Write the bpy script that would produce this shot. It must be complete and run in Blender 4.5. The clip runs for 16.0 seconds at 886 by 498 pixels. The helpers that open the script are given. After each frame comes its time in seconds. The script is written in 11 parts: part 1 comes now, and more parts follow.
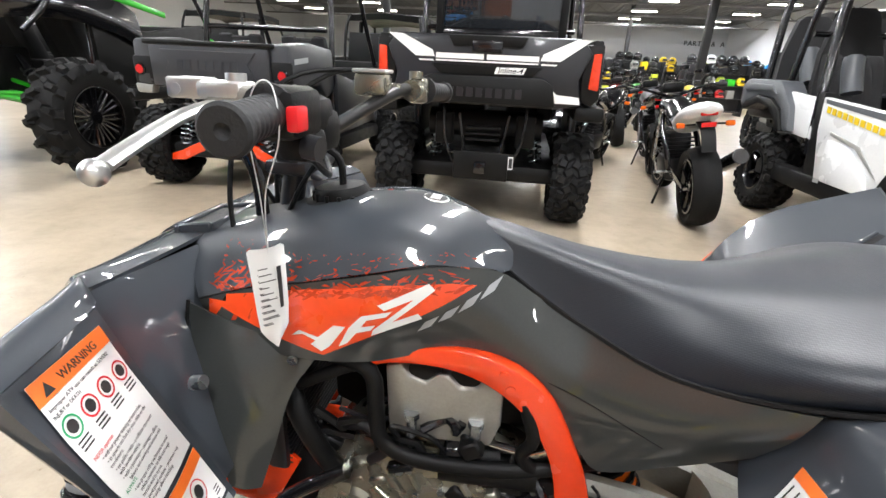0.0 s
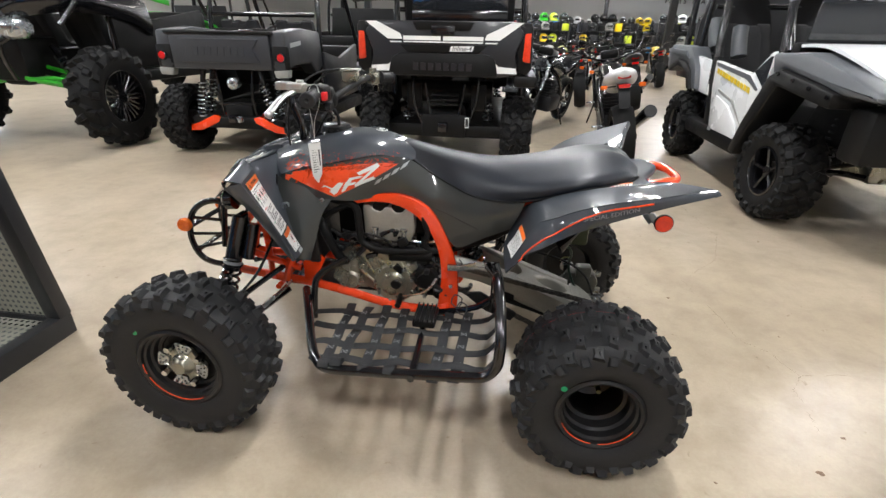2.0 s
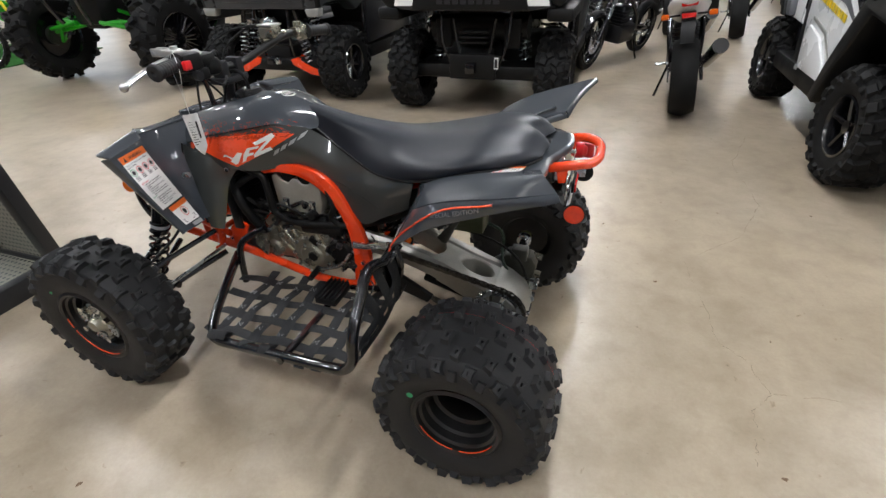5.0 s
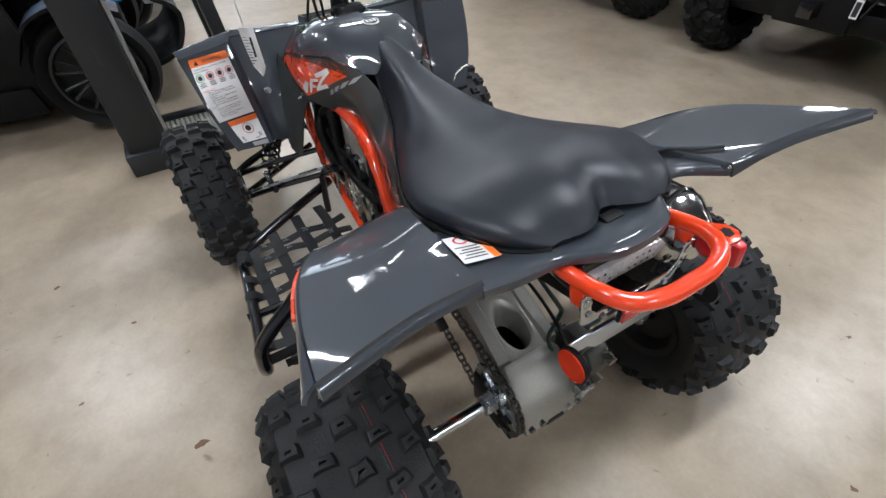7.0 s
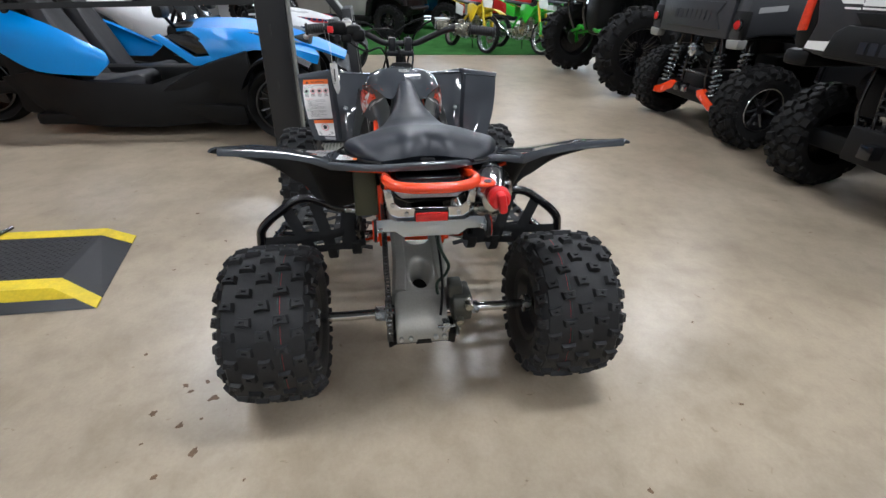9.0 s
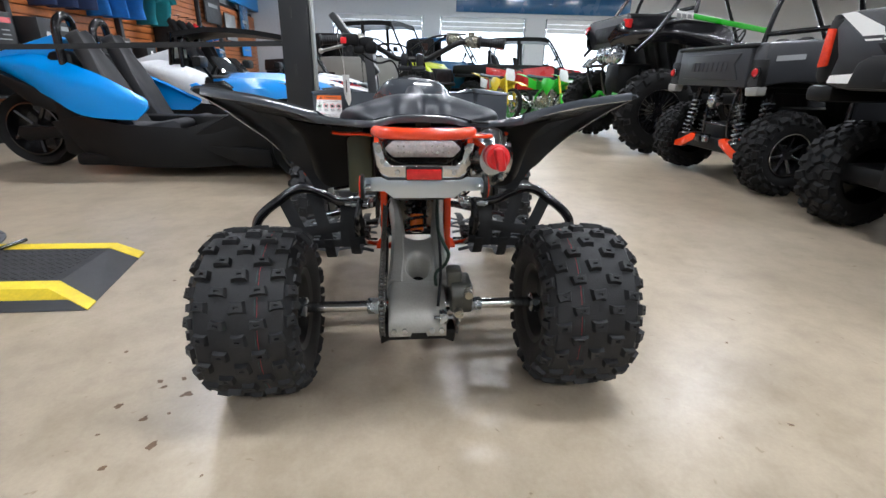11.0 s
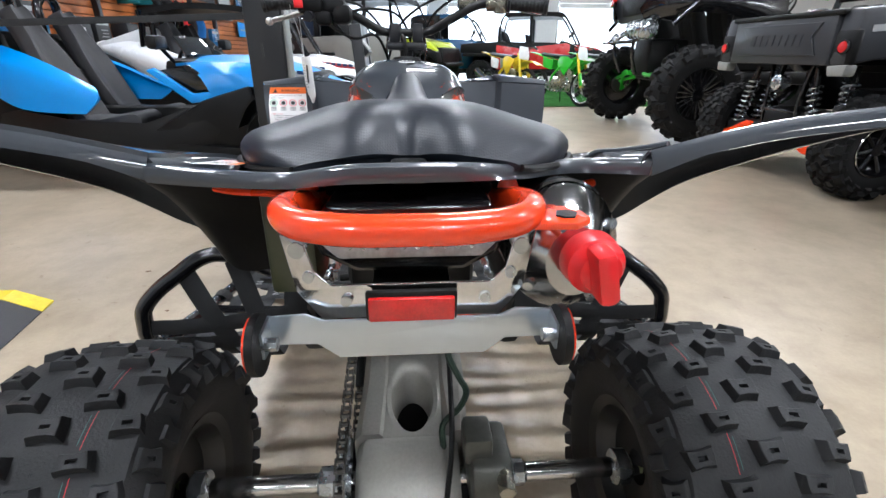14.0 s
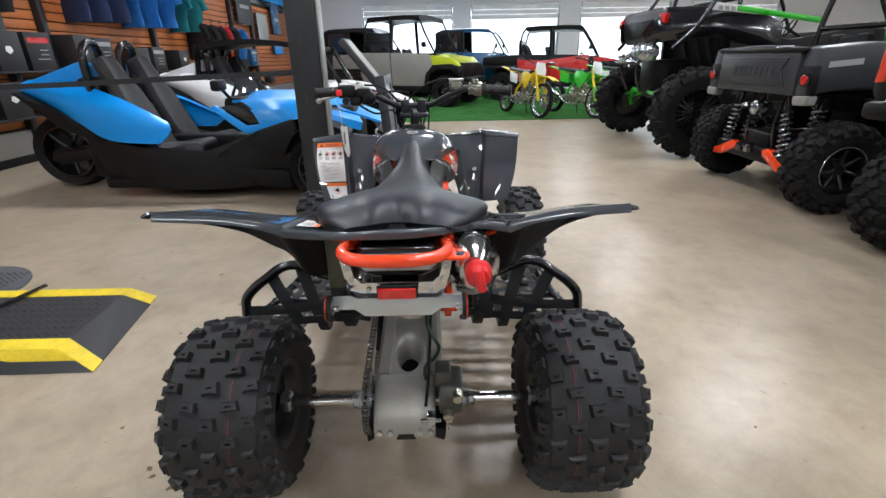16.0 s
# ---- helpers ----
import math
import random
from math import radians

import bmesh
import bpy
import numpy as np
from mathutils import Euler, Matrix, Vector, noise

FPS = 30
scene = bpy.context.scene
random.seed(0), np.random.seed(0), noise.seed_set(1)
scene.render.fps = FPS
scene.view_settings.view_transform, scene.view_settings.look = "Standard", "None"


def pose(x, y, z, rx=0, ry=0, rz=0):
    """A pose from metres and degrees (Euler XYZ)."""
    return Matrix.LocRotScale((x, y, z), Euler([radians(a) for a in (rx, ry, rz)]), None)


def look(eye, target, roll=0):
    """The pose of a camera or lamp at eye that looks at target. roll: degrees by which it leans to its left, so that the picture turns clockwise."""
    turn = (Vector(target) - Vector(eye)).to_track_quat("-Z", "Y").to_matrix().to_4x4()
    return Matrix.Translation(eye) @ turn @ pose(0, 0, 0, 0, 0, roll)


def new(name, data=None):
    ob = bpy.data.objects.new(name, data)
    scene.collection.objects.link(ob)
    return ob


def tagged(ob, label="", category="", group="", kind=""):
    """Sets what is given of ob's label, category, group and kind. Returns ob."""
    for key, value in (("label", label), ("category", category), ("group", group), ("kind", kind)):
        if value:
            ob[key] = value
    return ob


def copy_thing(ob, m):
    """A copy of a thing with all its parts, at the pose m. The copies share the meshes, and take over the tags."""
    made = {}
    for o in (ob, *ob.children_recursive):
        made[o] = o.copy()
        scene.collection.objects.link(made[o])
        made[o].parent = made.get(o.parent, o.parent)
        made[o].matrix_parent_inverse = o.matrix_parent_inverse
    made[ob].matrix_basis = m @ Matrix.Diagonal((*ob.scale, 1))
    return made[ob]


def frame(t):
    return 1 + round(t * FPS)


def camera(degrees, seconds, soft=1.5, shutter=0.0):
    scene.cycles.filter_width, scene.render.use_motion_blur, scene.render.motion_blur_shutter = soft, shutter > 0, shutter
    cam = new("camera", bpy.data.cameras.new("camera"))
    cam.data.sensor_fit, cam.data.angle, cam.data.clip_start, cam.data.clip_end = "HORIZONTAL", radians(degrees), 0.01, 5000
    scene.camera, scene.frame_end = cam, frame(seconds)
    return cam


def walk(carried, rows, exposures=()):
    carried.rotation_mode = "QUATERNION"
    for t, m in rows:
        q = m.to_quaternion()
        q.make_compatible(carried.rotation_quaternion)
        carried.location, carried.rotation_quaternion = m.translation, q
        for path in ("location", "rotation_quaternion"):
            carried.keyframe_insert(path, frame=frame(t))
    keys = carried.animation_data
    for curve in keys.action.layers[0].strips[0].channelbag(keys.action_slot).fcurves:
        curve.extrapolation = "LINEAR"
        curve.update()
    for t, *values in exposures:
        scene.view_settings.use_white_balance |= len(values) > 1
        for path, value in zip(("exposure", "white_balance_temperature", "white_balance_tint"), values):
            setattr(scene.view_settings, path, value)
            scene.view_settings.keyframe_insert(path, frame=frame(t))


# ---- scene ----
cam = camera(87.2, 16.0)
PATH = [
    (0, (-0.006, -0.717, 1.103), (-0.281, 1.125, 0.374), 2.9),
    (0.5, (0.08, -0.95, 1.117), (-0.144, 0.892, 0.37), 3.0),
    (1, (0.175, -1.259, 1.177), (0.007, 0.579, 0.408), 3.0),
    (1.5, (0.234, -1.46, 1.225), (0.068, 0.362, 0.417), 2.1),
    (2, (0.316, -1.635, 1.226), (0.079, 0.161, 0.379), 1.1),
    (2.5, (0.335, -1.707, 1.243), (0.052, 0.066, 0.363), 0.5),
    (3, (0.31, -1.75, 1.244), (0.004, 0.008, 0.341), -0.2),
    (3.5, (0.362, -1.707, 1.246), (0.051, 0.033, 0.31), -0.8),
    (4, (0.557, -1.602, 1.262), (0.19, 0.106, 0.288), -2.5),
    (4.2, (0.642, -1.563, 1.274), (0.232, 0.127, 0.287), -2.6),
    (6.3, (1.027, -0.781, 1.305), (0.038, 0.356, -0.01), -3.1),
    (6.5, (1.029, -0.706, 1.299), (-0.056, 0.322, -0.029), -3.3),
    (7, (1.093, -0.492, 1.274), (-0.208, 0.217, -0.07), -3.5),
    (7.5, (1.223, -0.342, 1.252), (-0.172, 0.18, -0.083), -2.0),
    (8, (1.437, -0.258, 1.253), (-0.077, 0.168, 0.017), -0.6),
    (8.5, (1.664, -0.17, 1.252), (0.044, 0.191, 0.135), 0.6),
    (9, (1.899, -0.136, 1.225), (0.185, 0.131, 0.23), 1.3),
    (9.5, (2.123, -0.147, 1.206), (0.338, 0.052, 0.325), 0.8),
    (10, (2.221, -0.113, 1.154), (0.384, 0.055, 0.381), 0.2),
    (10.2, (2.193, -0.091, 1.109), (0.34, 0.069, 0.373), 0.1),
    (12.5, (1.414, -0.033, 0.752), (-0.449, 0.145, 0.046), 1.8),
    (13, (1.354, -0.02, 0.824), (-0.494, 0.15, 0.08), 1.5),
    (13.5, (1.292, -0.005, 0.886), (-0.553, 0.15, 0.13), 1.1),
    (14, (1.221, 0.001, 0.929), (-0.617, 0.136, 0.151), 0.3),
    (14.5, (1.153, 0.0, 0.973), (-0.675, 0.099, 0.167), -0.6),
    (15, (1.213, 0.003, 1.034), (-0.623, 0.069, 0.244), -1.3),
    (15.5, (1.456, 0.024, 1.099), (-0.387, 0.061, 0.324), -1.3),
    (16, (1.727, 0.093, 1.175), (-0.121, 0.111, 0.412), -1.0),
]
walk(cam, [(t, look(eye, target, roll)) for t, eye, target, roll in PATH], [(0, 0.50, 6500, 10), (1, 0.26, 6500, 10), (2, 0.08, 6500, 10), (4, -0.22, 6500, 10), (7, -0.48, 6050, 10), (10, -0.46, 6100, 10), (12.5, 0.44, 6050, 10), (13.0, 0.36, 6050, 10), (13.5, 0.26, 6000, 10), (14.5, 0.04, 6100, 10), (15.2, -0.06, 6150, 10), (16, -0.28, 6250, 10)])

# ---- world and lights ----
world = bpy.data.worlds.new("world")
scene.world = world
world.use_nodes = True
wn = world.node_tree
sky = wn.nodes.new("ShaderNodeTexSky")
sky.sky_type, sky.sun_disc, sky.sun_elevation, sky.sun_rotation = "NISHITA", False, radians(40), radians(200)
wn.links.new(sky.outputs[0], wn.nodes["Background"].inputs[0])
wn.nodes["Background"].inputs[1].default_value = 0.12
scene.view_settings.exposure = 0.0
CEIL = 4.5


def area(name, loc, sx, sy, watts, color, target=None):
    lamp = bpy.data.lights.new(name, "AREA")
    lamp.shape, lamp.size, lamp.size_y, lamp.energy, lamp.color = "RECTANGLE", sx, sy, watts, color
    ob = new(name, lamp)
    ob.matrix_world = look(loc, target or (loc[0], loc[1] + 0.001, 0.0))
    return ob


for lx, watts in ((-13.4, 62), (-8.7, 72), (-4.0, 84), (0.7, 88), (5.4, 88)):
    for ly in (-2.6, 1.0, 4.6, 8.2):
        area("high_bay_light", (lx, ly, CEIL - 0.42), 0.26, 1.0, watts, (0.97, 1.0, 1.07))
for lx, ly in ((-4.0, 15.4), (0.7, 15.4), (5.4, 15.4), (0.7, 22.6), (5.4, 22.6), (10.1, 22.6), (5.4, 29.8), (10.1, 29.8)):
    area("high_bay_light", (lx, ly, CEIL - 0.42), 1.0, 0.26, 190, (0.97, 1.0, 1.07))
# daylight at the loading doors
area("door_daylight", (-16.7, 3.0, 1.6), 11.0, 2.4, 300, (0.82, 0.91, 1.0), (0, 3.0, 0.6))


# ---- materials ----
def mat(name, color, rough=0.5, metal=0.0, coat=0.0, var=0.12, scale=6.0, fine=60.0, bump=0.08, bscale=180.0, rvar=0.12, emit=0.0, flake=0.0, spec=0.5):
    m = bpy.data.materials.new(name)
    m.use_nodes = True
    nt = m.node_tree
    p = nt.nodes["Principled BSDF"]
    p.inputs["Metallic"].default_value, p.inputs["Coat Weight"].default_value = metal, coat
    p.inputs["Coat Roughness"].default_value = 0.03
    p.inputs["Specular IOR Level"].default_value = spec
    tc = nt.nodes.new("ShaderNodeTexCoord")
    n1, n2 = nt.nodes.new("ShaderNodeTexNoise"), nt.nodes.new("ShaderNodeTexNoise")
    n1.inputs["Scale"].default_value, n1.inputs["Detail"].default_value = scale, 5
    n2.inputs["Scale"].default_value, n2.inputs["Detail"].default_value = fine, 4
    for n in (n1, n2):
        nt.links.new(tc.outputs["Object"], n.inputs["Vector"])
    add = nt.nodes.new("ShaderNodeMath")
    add.operation = "MULTIPLY_ADD"
    nt.links.new(n1.outputs[0], add.inputs[0])
    add.inputs[1].default_value = 0.6
    half = nt.nodes.new("ShaderNodeMath")
    half.operation = "MULTIPLY"
    half.inputs[1].default_value = 0.4
    nt.links.new(n2.outputs[0], half.inputs[0])
    nt.links.new(half.outputs[0], add.inputs[2])
    ramp = nt.nodes.new("ShaderNodeValToRGB")
    ramp.color_ramp.elements[0].position, ramp.color_ramp.elements[1].position = 0.3, 0.7
    ramp.color_ramp.elements[0].color = (*[max(0.0, c * (1 - var)) for c in color], 1)
    ramp.color_ramp.elements[1].color = (*[min(1.0, c * (1 + var)) for c in color], 1)
    nt.links.new(add.outputs[0], ramp.inputs[0])
    nt.links.new(ramp.outputs[0], p.inputs["Base Color"])
    rr = nt.nodes.new("ShaderNodeMapRange")
    rr.inputs[3].default_value, rr.inputs[4].default_value = max(0.02, rough - rvar * 0.5), min(1.0, rough + rvar * 0.5)
    rr.inputs[1].default_value, rr.inputs[2].default_value = 0.3, 0.7
    nt.links.new(n1.outputs[0], rr.inputs[0])
    nt.links.new(rr.outputs[0], p.inputs["Roughness"])
    if bump:
        nb, bp = nt.nodes.new("ShaderNodeTexNoise"), nt.nodes.new("ShaderNodeBump")
        nb.inputs["Scale"].default_value, nb.inputs["Detail"].default_value = bscale, 3
        bp.inputs["Strength"].default_value, bp.inputs["Distance"].default_value = bump, 0.004
        nt.links.new(tc.outputs["Object"], nb.inputs["Vector"])
        nt.links.new(nb.outputs[0], bp.inputs["Height"])
        nt.links.new(bp.outputs[0], p.inputs["Normal"])
    if emit:
        p.inputs["Emission Color"].default_value = (*color, 1)
        p.inputs["Emission Strength"].default_value = emit
    return m


M = {}
M["gray_paint"] = mat("gray_paint", (0.036, 0.042, 0.050), 0.42, 0.0, 1.0, var=0.10, scale=3, fine=900, bump=0.0, rvar=0.06, spec=0.25)
# same grey paint, with the olive it reflects mixed into the colour
M["gray_paint_olive_reflect"] = mat("gray_paint_olive_reflect", (0.036, 0.039, 0.037), 0.42, 0.0, 0.9, var=0.12, scale=4, fine=300, bump=0.0, spec=0.25)
M["rim_black"] = mat("satin_black_rim", (0.010, 0.010, 0.010), 0.38, 0.0, 0.0, var=0.2, scale=14, fine=140, bump=0.03)
M["gold_zinc"] = mat("yellow_zinc_plate", (0.42, 0.44, 0.22), 0.30, 0.9, var=0.2, scale=30, fine=200, bump=0.02)
M["orange"] = mat("orange_powder_coat", (0.83, 0.055, 0.008), 0.26, 0.0, 0.7, var=0.06, scale=8, fine=120, bump=0.02, bscale=300, rvar=0.06)
M["orange_decal"] = mat("orange_decal", (0.85, 0.07, 0.010), 0.3, 0.0, 0.6, var=0.10, scale=14, fine=90, bump=0.0)
M["orange_spray"] = mat("orange_spray", (0.50, 0.045, 0.012), 0.25, 0.0, 0.8, var=0.35, scale=30, fine=200, bump=0.0)
M["seat_vinyl"] = mat("seat_vinyl", (0.010, 0.013, 0.019), 0.42, 0.0, 0.0, var=0.12, scale=8, fine=200, bump=0.0, rvar=0.08, spec=0.48)
# woven diamond grain of the seat cover
nt = M["seat_vinyl"].node_tree
cell, rise, where = nt.nodes.new("ShaderNodeTexVoronoi"), nt.nodes.new("ShaderNodeBump"), nt.nodes.new("ShaderNodeTexCoord")
cell.inputs["Scale"].default_value, cell.inputs["Randomness"].default_value = 380, 0.25
rise.inputs["Strength"].default_value, rise.inputs["Distance"].default_value, rise.invert = 0.16, 0.0012, True
nt.links.new(where.outputs["Object"], cell.inputs["Vector"])
nt.links.new(cell.outputs["Distance"], rise.inputs["Height"])
nt.links.new(rise.outputs[0], nt.nodes["Principled BSDF"].inputs["Normal"])
M["black_plastic"] = mat("black_plastic", (0.006, 0.006, 0.006), 0.46, var=0.2, scale=10, fine=160, bump=0.12, bscale=420, spec=0.20)
M["black_gloss"] = mat("black_gloss_coat", (0.005, 0.005, 0.006), 0.20, 0.0, 0.5, var=0.15, scale=14, fine=140, bump=0.02)
M["rubber"] = mat("tyre_rubber", (0.0145, 0.0148, 0.0155), 0.60, var=0.25, scale=12, fine=110, bump=0.25, bscale=260, spec=0.40)
M["rubber_old"] = mat("dusty_tyre_rubber", (0.0075, 0.0075, 0.0075), 0.66, var=0.3, scale=9, fine=80, bump=0.3, bscale=200, spec=0.20)
M["alu"] = mat("cast_aluminium", (0.345, 0.335, 0.30), 0.46, 0.6, var=0.12, scale=14, fine=180, bump=0.10, bscale=340)
M["alu_case"] = mat("painted_engine_case", (0.34, 0.325, 0.265), 0.28, 0.85, var=0.12, scale=20, fine=160, bump=0.05, bscale=300)
M["polished"] = mat("polished_steel", (0.60, 0.60, 0.60), 0.11, 1.0, var=0.10, scale=20, fine=200, bump=0.02, rvar=0.08)
M["can"] = mat("stainless_can", (0.50, 0.50, 0.50), 0.17, 1.0, var=0.10, scale=20, fine=200, bump=0.02, rvar=0.08)
M["caliper_grey"] = mat("caliper_grey", (0.065, 0.066, 0.056), 0.42, 0.4, var=0.2, scale=30, fine=160, bump=0.12, bscale=300)
M["olive_plastic"] = mat("olive_plastic", (0.030, 0.036, 0.014), 0.40, 0.0, 0.2, var=0.15, scale=8, fine=160, bump=0.05)
M["hose"] = mat("braided_hose", (0.012, 0.030, 0.018), 0.4, 0.2, var=0.3, scale=200, fine=700, bump=0.4, bscale=900)
M["zinc"] = mat("zinc_plate", (0.52, 0.58, 0.64), 0.30, 0.9, var=0.03, scale=8, fine=60, bump=0.01, rvar=0.05)
M["steel"] = mat("zinc_steel", (0.46, 0.49, 0.51), 0.26, 0.95, var=0.15, scale=24, fine=200, bump=0.04)
M["lever_alu"] = mat("satin_aluminium", (0.62, 0.62, 0.60), 0.32, 0.85, var=0.08, scale=20, fine=200, bump=0.03)
M["bar_black"] = mat("satin_black_bar", (0.012, 0.012, 0.012), 0.42, 0.0, 0.0, var=0.2, scale=14, fine=140, bump=0.03)
M["chain"] = mat("oily_chain", (0.10, 0.095, 0.085), 0.38, 0.9, var=0.3, scale=60, fine=300, bump=0.05)
M["red_lens"] = mat("red_lens", (0.55, 0.012, 0.012), 0.12, 0.0, 0.6, var=0.25, scale=60, fine=400, bump=0.25, bscale=900)
M["lamp_orange_red"] = mat("orange_red_lens", (0.66, 0.045, 0.015), 0.12, 0.0, 0.6, var=0.25, scale=40, fine=300, bump=0.25, bscale=600)
M["red_cap"] = mat("red_vinyl_cap", (0.72, 0.018, 0.022), 0.34, 0.0, 0.2, var=0.05, bump=0.04)
M["amber_lens"] = mat("amber_lens", (0.75, 0.13, 0.01), 0.15, 0.0, 0.5, var=0.2, scale=60, fine=300, bump=0.2, bscale=800)
M["clear_lens"] = mat("clear_lens", (0.62, 0.62, 0.63), 0.12, 0.1, 0.8, var=0.25, scale=90, fine=240, bump=0.3, bscale=500)
M["label_white"] = mat("white_label", (0.78, 0.78, 0.76), 0.42, var=0.03, bump=0.01)
M["label_orange"] = mat("orange_label", (0.86, 0.17, 0.02), 0.42, var=0.04, bump=0.0)
M["ink"] = mat("black_ink", (0.02, 0.02, 0.02), 0.5, var=0.1, bump=0.0)
M["ink_red"] = mat("red_ink", (0.62, 0.02, 0.03), 0.5, var=0.1, bump=0.0)
M["ink_green"] = mat("green_ink", (0.01, 0.30, 0.11), 0.5, var=0.1, bump=0.0)
M["ink_teal"] = mat("teal_ink", (0.03, 0.12, 0.11), 0.6, var=0.2, bump=0.0)
M["silver_decal"] = mat("silver_decal", (0.33, 0.34, 0.34), 0.4, 0.2, var=0.06, bump=0.0)
M["faded_print"] = mat("faded_print", (0.20, 0.205, 0.21), 0.4, 0.2, var=0.06, bump=0.0)
M["white_decal"] = mat("white_decal", (0.80, 0.80, 0.77), 0.35, 0.0, 0.3, var=0.03, bump=0.0)
M["webbing"] = mat("nylon_webbing", (0.010, 0.011, 0.012), 0.72, var=0.3, scale=30, fine=300, bump=0.4, bscale=700)
M["white_plastic"] = mat("white_plastic", (0.72, 0.73, 0.73), 0.28, 0.0, 0.35, var=0.05, scale=3, bump=0.02)
M["grey_plastic"] = mat("grey_plastic", (0.088, 0.094, 0.102), 0.42, var=0.10, scale=4, bump=0.08, bscale=400)
M["graphite"] = mat("graphite_plastic", (0.012, 0.0125, 0.015), 0.40, 0.1, 0.1, var=0.12, scale=4, bump=0.08, bscale=400)
M["seat_cloth"] = mat("dark_seat_cloth", (0.032, 0.032, 0.034), 0.62, 0.0, 0.0, var=0.15, scale=10, fine=260, bump=0.12, bscale=600)
M["blue_paint"] = mat("blue_paint", (0.0, 0.27, 0.76), 0.40, 0.0, 0.12, var=0.06, scale=2, bump=0.0, rvar=0.05)
M["navy_paint"] = mat("navy_paint", (0.02, 0.11, 0.26), 0.26, 0.0, 0.8, var=0.08, scale=2, bump=0.0)
M["red_paint"] = mat("red_paint", (0.55, 0.02, 0.02), 0.28, 0.0, 0.7, var=0.06, scale=3, bump=0.0)
M["green_paint"] = mat("green_plastic", (0.03, 0.46, 0.02), 0.32, 0.0, 0.4, var=0.06, scale=3, bump=0.02)
M["lime_paint"] = mat("lime_plastic", (0.52, 0.62, 0.03), 0.32, 0.0, 0.4, var=0.06, scale=3, bump=0.02)
M["yellow_paint"] = mat("yellow_plastic", (0.74, 0.52, 0.01), 0.32, 0.0, 0.4, var=0.06, scale=3, bump=0.02)
M["yellow_worn"] = mat("worn_yellow_paint", (0.72, 0.54, 0.02), 0.55, var=0.18, scale=20, fine=90, bump=0.3, bscale=120)
M["rack_steel"] = mat("painted_rack_steel", (0.020, 0.021, 0.023), 0.40, 0.2, var=0.10, scale=5, bump=0.06, bscale=260)
M["perforated"] = mat("grey_sheet_steel", (0.30, 0.30, 0.28), 0.45, 0.3, var=0.08, scale=5, bump=0.04)
M["stand_sheet"] = mat("grey_green_sheet_steel", (0.30, 0.30, 0.25), 0.42, 0.2, var=0.08, scale=5, bump=0.04)
M["bed_grey"] = mat("grey_bed_plastic", (0.032, 0.034, 0.038), 0.42, 0.1, 0.1, var=0.12, scale=4, bump=0.06, bscale=400)
M["stand_grey"] = mat("blue_grey_panel", (0.33, 0.35, 0.41), 0.5, var=0.06, scale=3, bump=0.03)
M["wall"] = mat("painted_wall", (0.60, 0.62, 0.64), 0.7, var=0.06, scale=0.6, fine=12, bump=0.1, bscale=60)
M["ceiling"] = mat("steel_deck", (0.13, 0.135, 0.14), 0.6, 0.2, var=0.15, scale=0.7, fine=9, bump=0.1, bscale=30)
M["joist"] = mat("grey_joist", (0.18, 0.18, 0.18), 0.55, 0.2, var=0.15, scale=2, bump=0.05)
M["lamp_glow"] = mat("lamp_diffuser", (1.0, 0.95, 0.85), 0.5, var=0.0, bump=0.0, emit=30.0)
M["daylight"] = mat("daylight_outside", (0.86, 0.93, 1.0), 0.5, var=0.0, bump=0.0, emit=2.2)
M["turf"] = mat("green_turf", (0.040, 0.125, 0.035), 1.0, var=0.35, scale=3, fine=140, bump=0.6, bscale=300, rvar=0.0, spec=0.0)
M["wood"] = mat("orange_slatwall", (0.50, 0.16, 0.045), 0.5, var=0.25, scale=2, fine=18, bump=0.08, bscale=60)
M["cloth_blue"] = mat("blue_cloth", (0.015, 0.16, 0.50), 0.85, var=0.2, scale=12, fine=200, bump=0.4, bscale=300)
M["cloth_teal"] = mat("teal_cloth", (0.01, 0.20, 0.24), 0.85, var=0.2, scale=12, fine=200, bump=0.4, bscale=300)
M["cloth_navy"] = mat("navy_cloth", (0.015, 0.03, 0.09), 0.85, var=0.2, scale=12, fine=200, bump=0.4, bscale=300)
M["cloth_black"] = mat("black_cloth", (0.012, 0.012, 0.013), 0.85, var=0.3, scale=12, fine=200, bump=0.5, bscale=260)
M["card_black"] = mat("black_carton", (0.016, 0.016, 0.017), 0.5, var=0.1, bump=0.04)
M["stain"] = mat("dried_stain", (0.13, 0.075, 0.035), 0.55, var=0.3, scale=60, fine=300, bump=0.05)
M["crack"] = mat("crack_shadow", (0.15, 0.115, 0.08), 0.7, var=0.3, scale=20, fine=200, bump=0.0)
M["deck_black"] = mat("black_ramp_deck", (0.022, 0.022, 0.024), 0.6, var=0.25, scale=9, fine=80, bump=0.2, bscale=200)
M["glass_dark"] = mat("smoked_screen", (0.02, 0.022, 0.025), 0.08, 0.0, 0.8, var=0.05, bump=0.0)


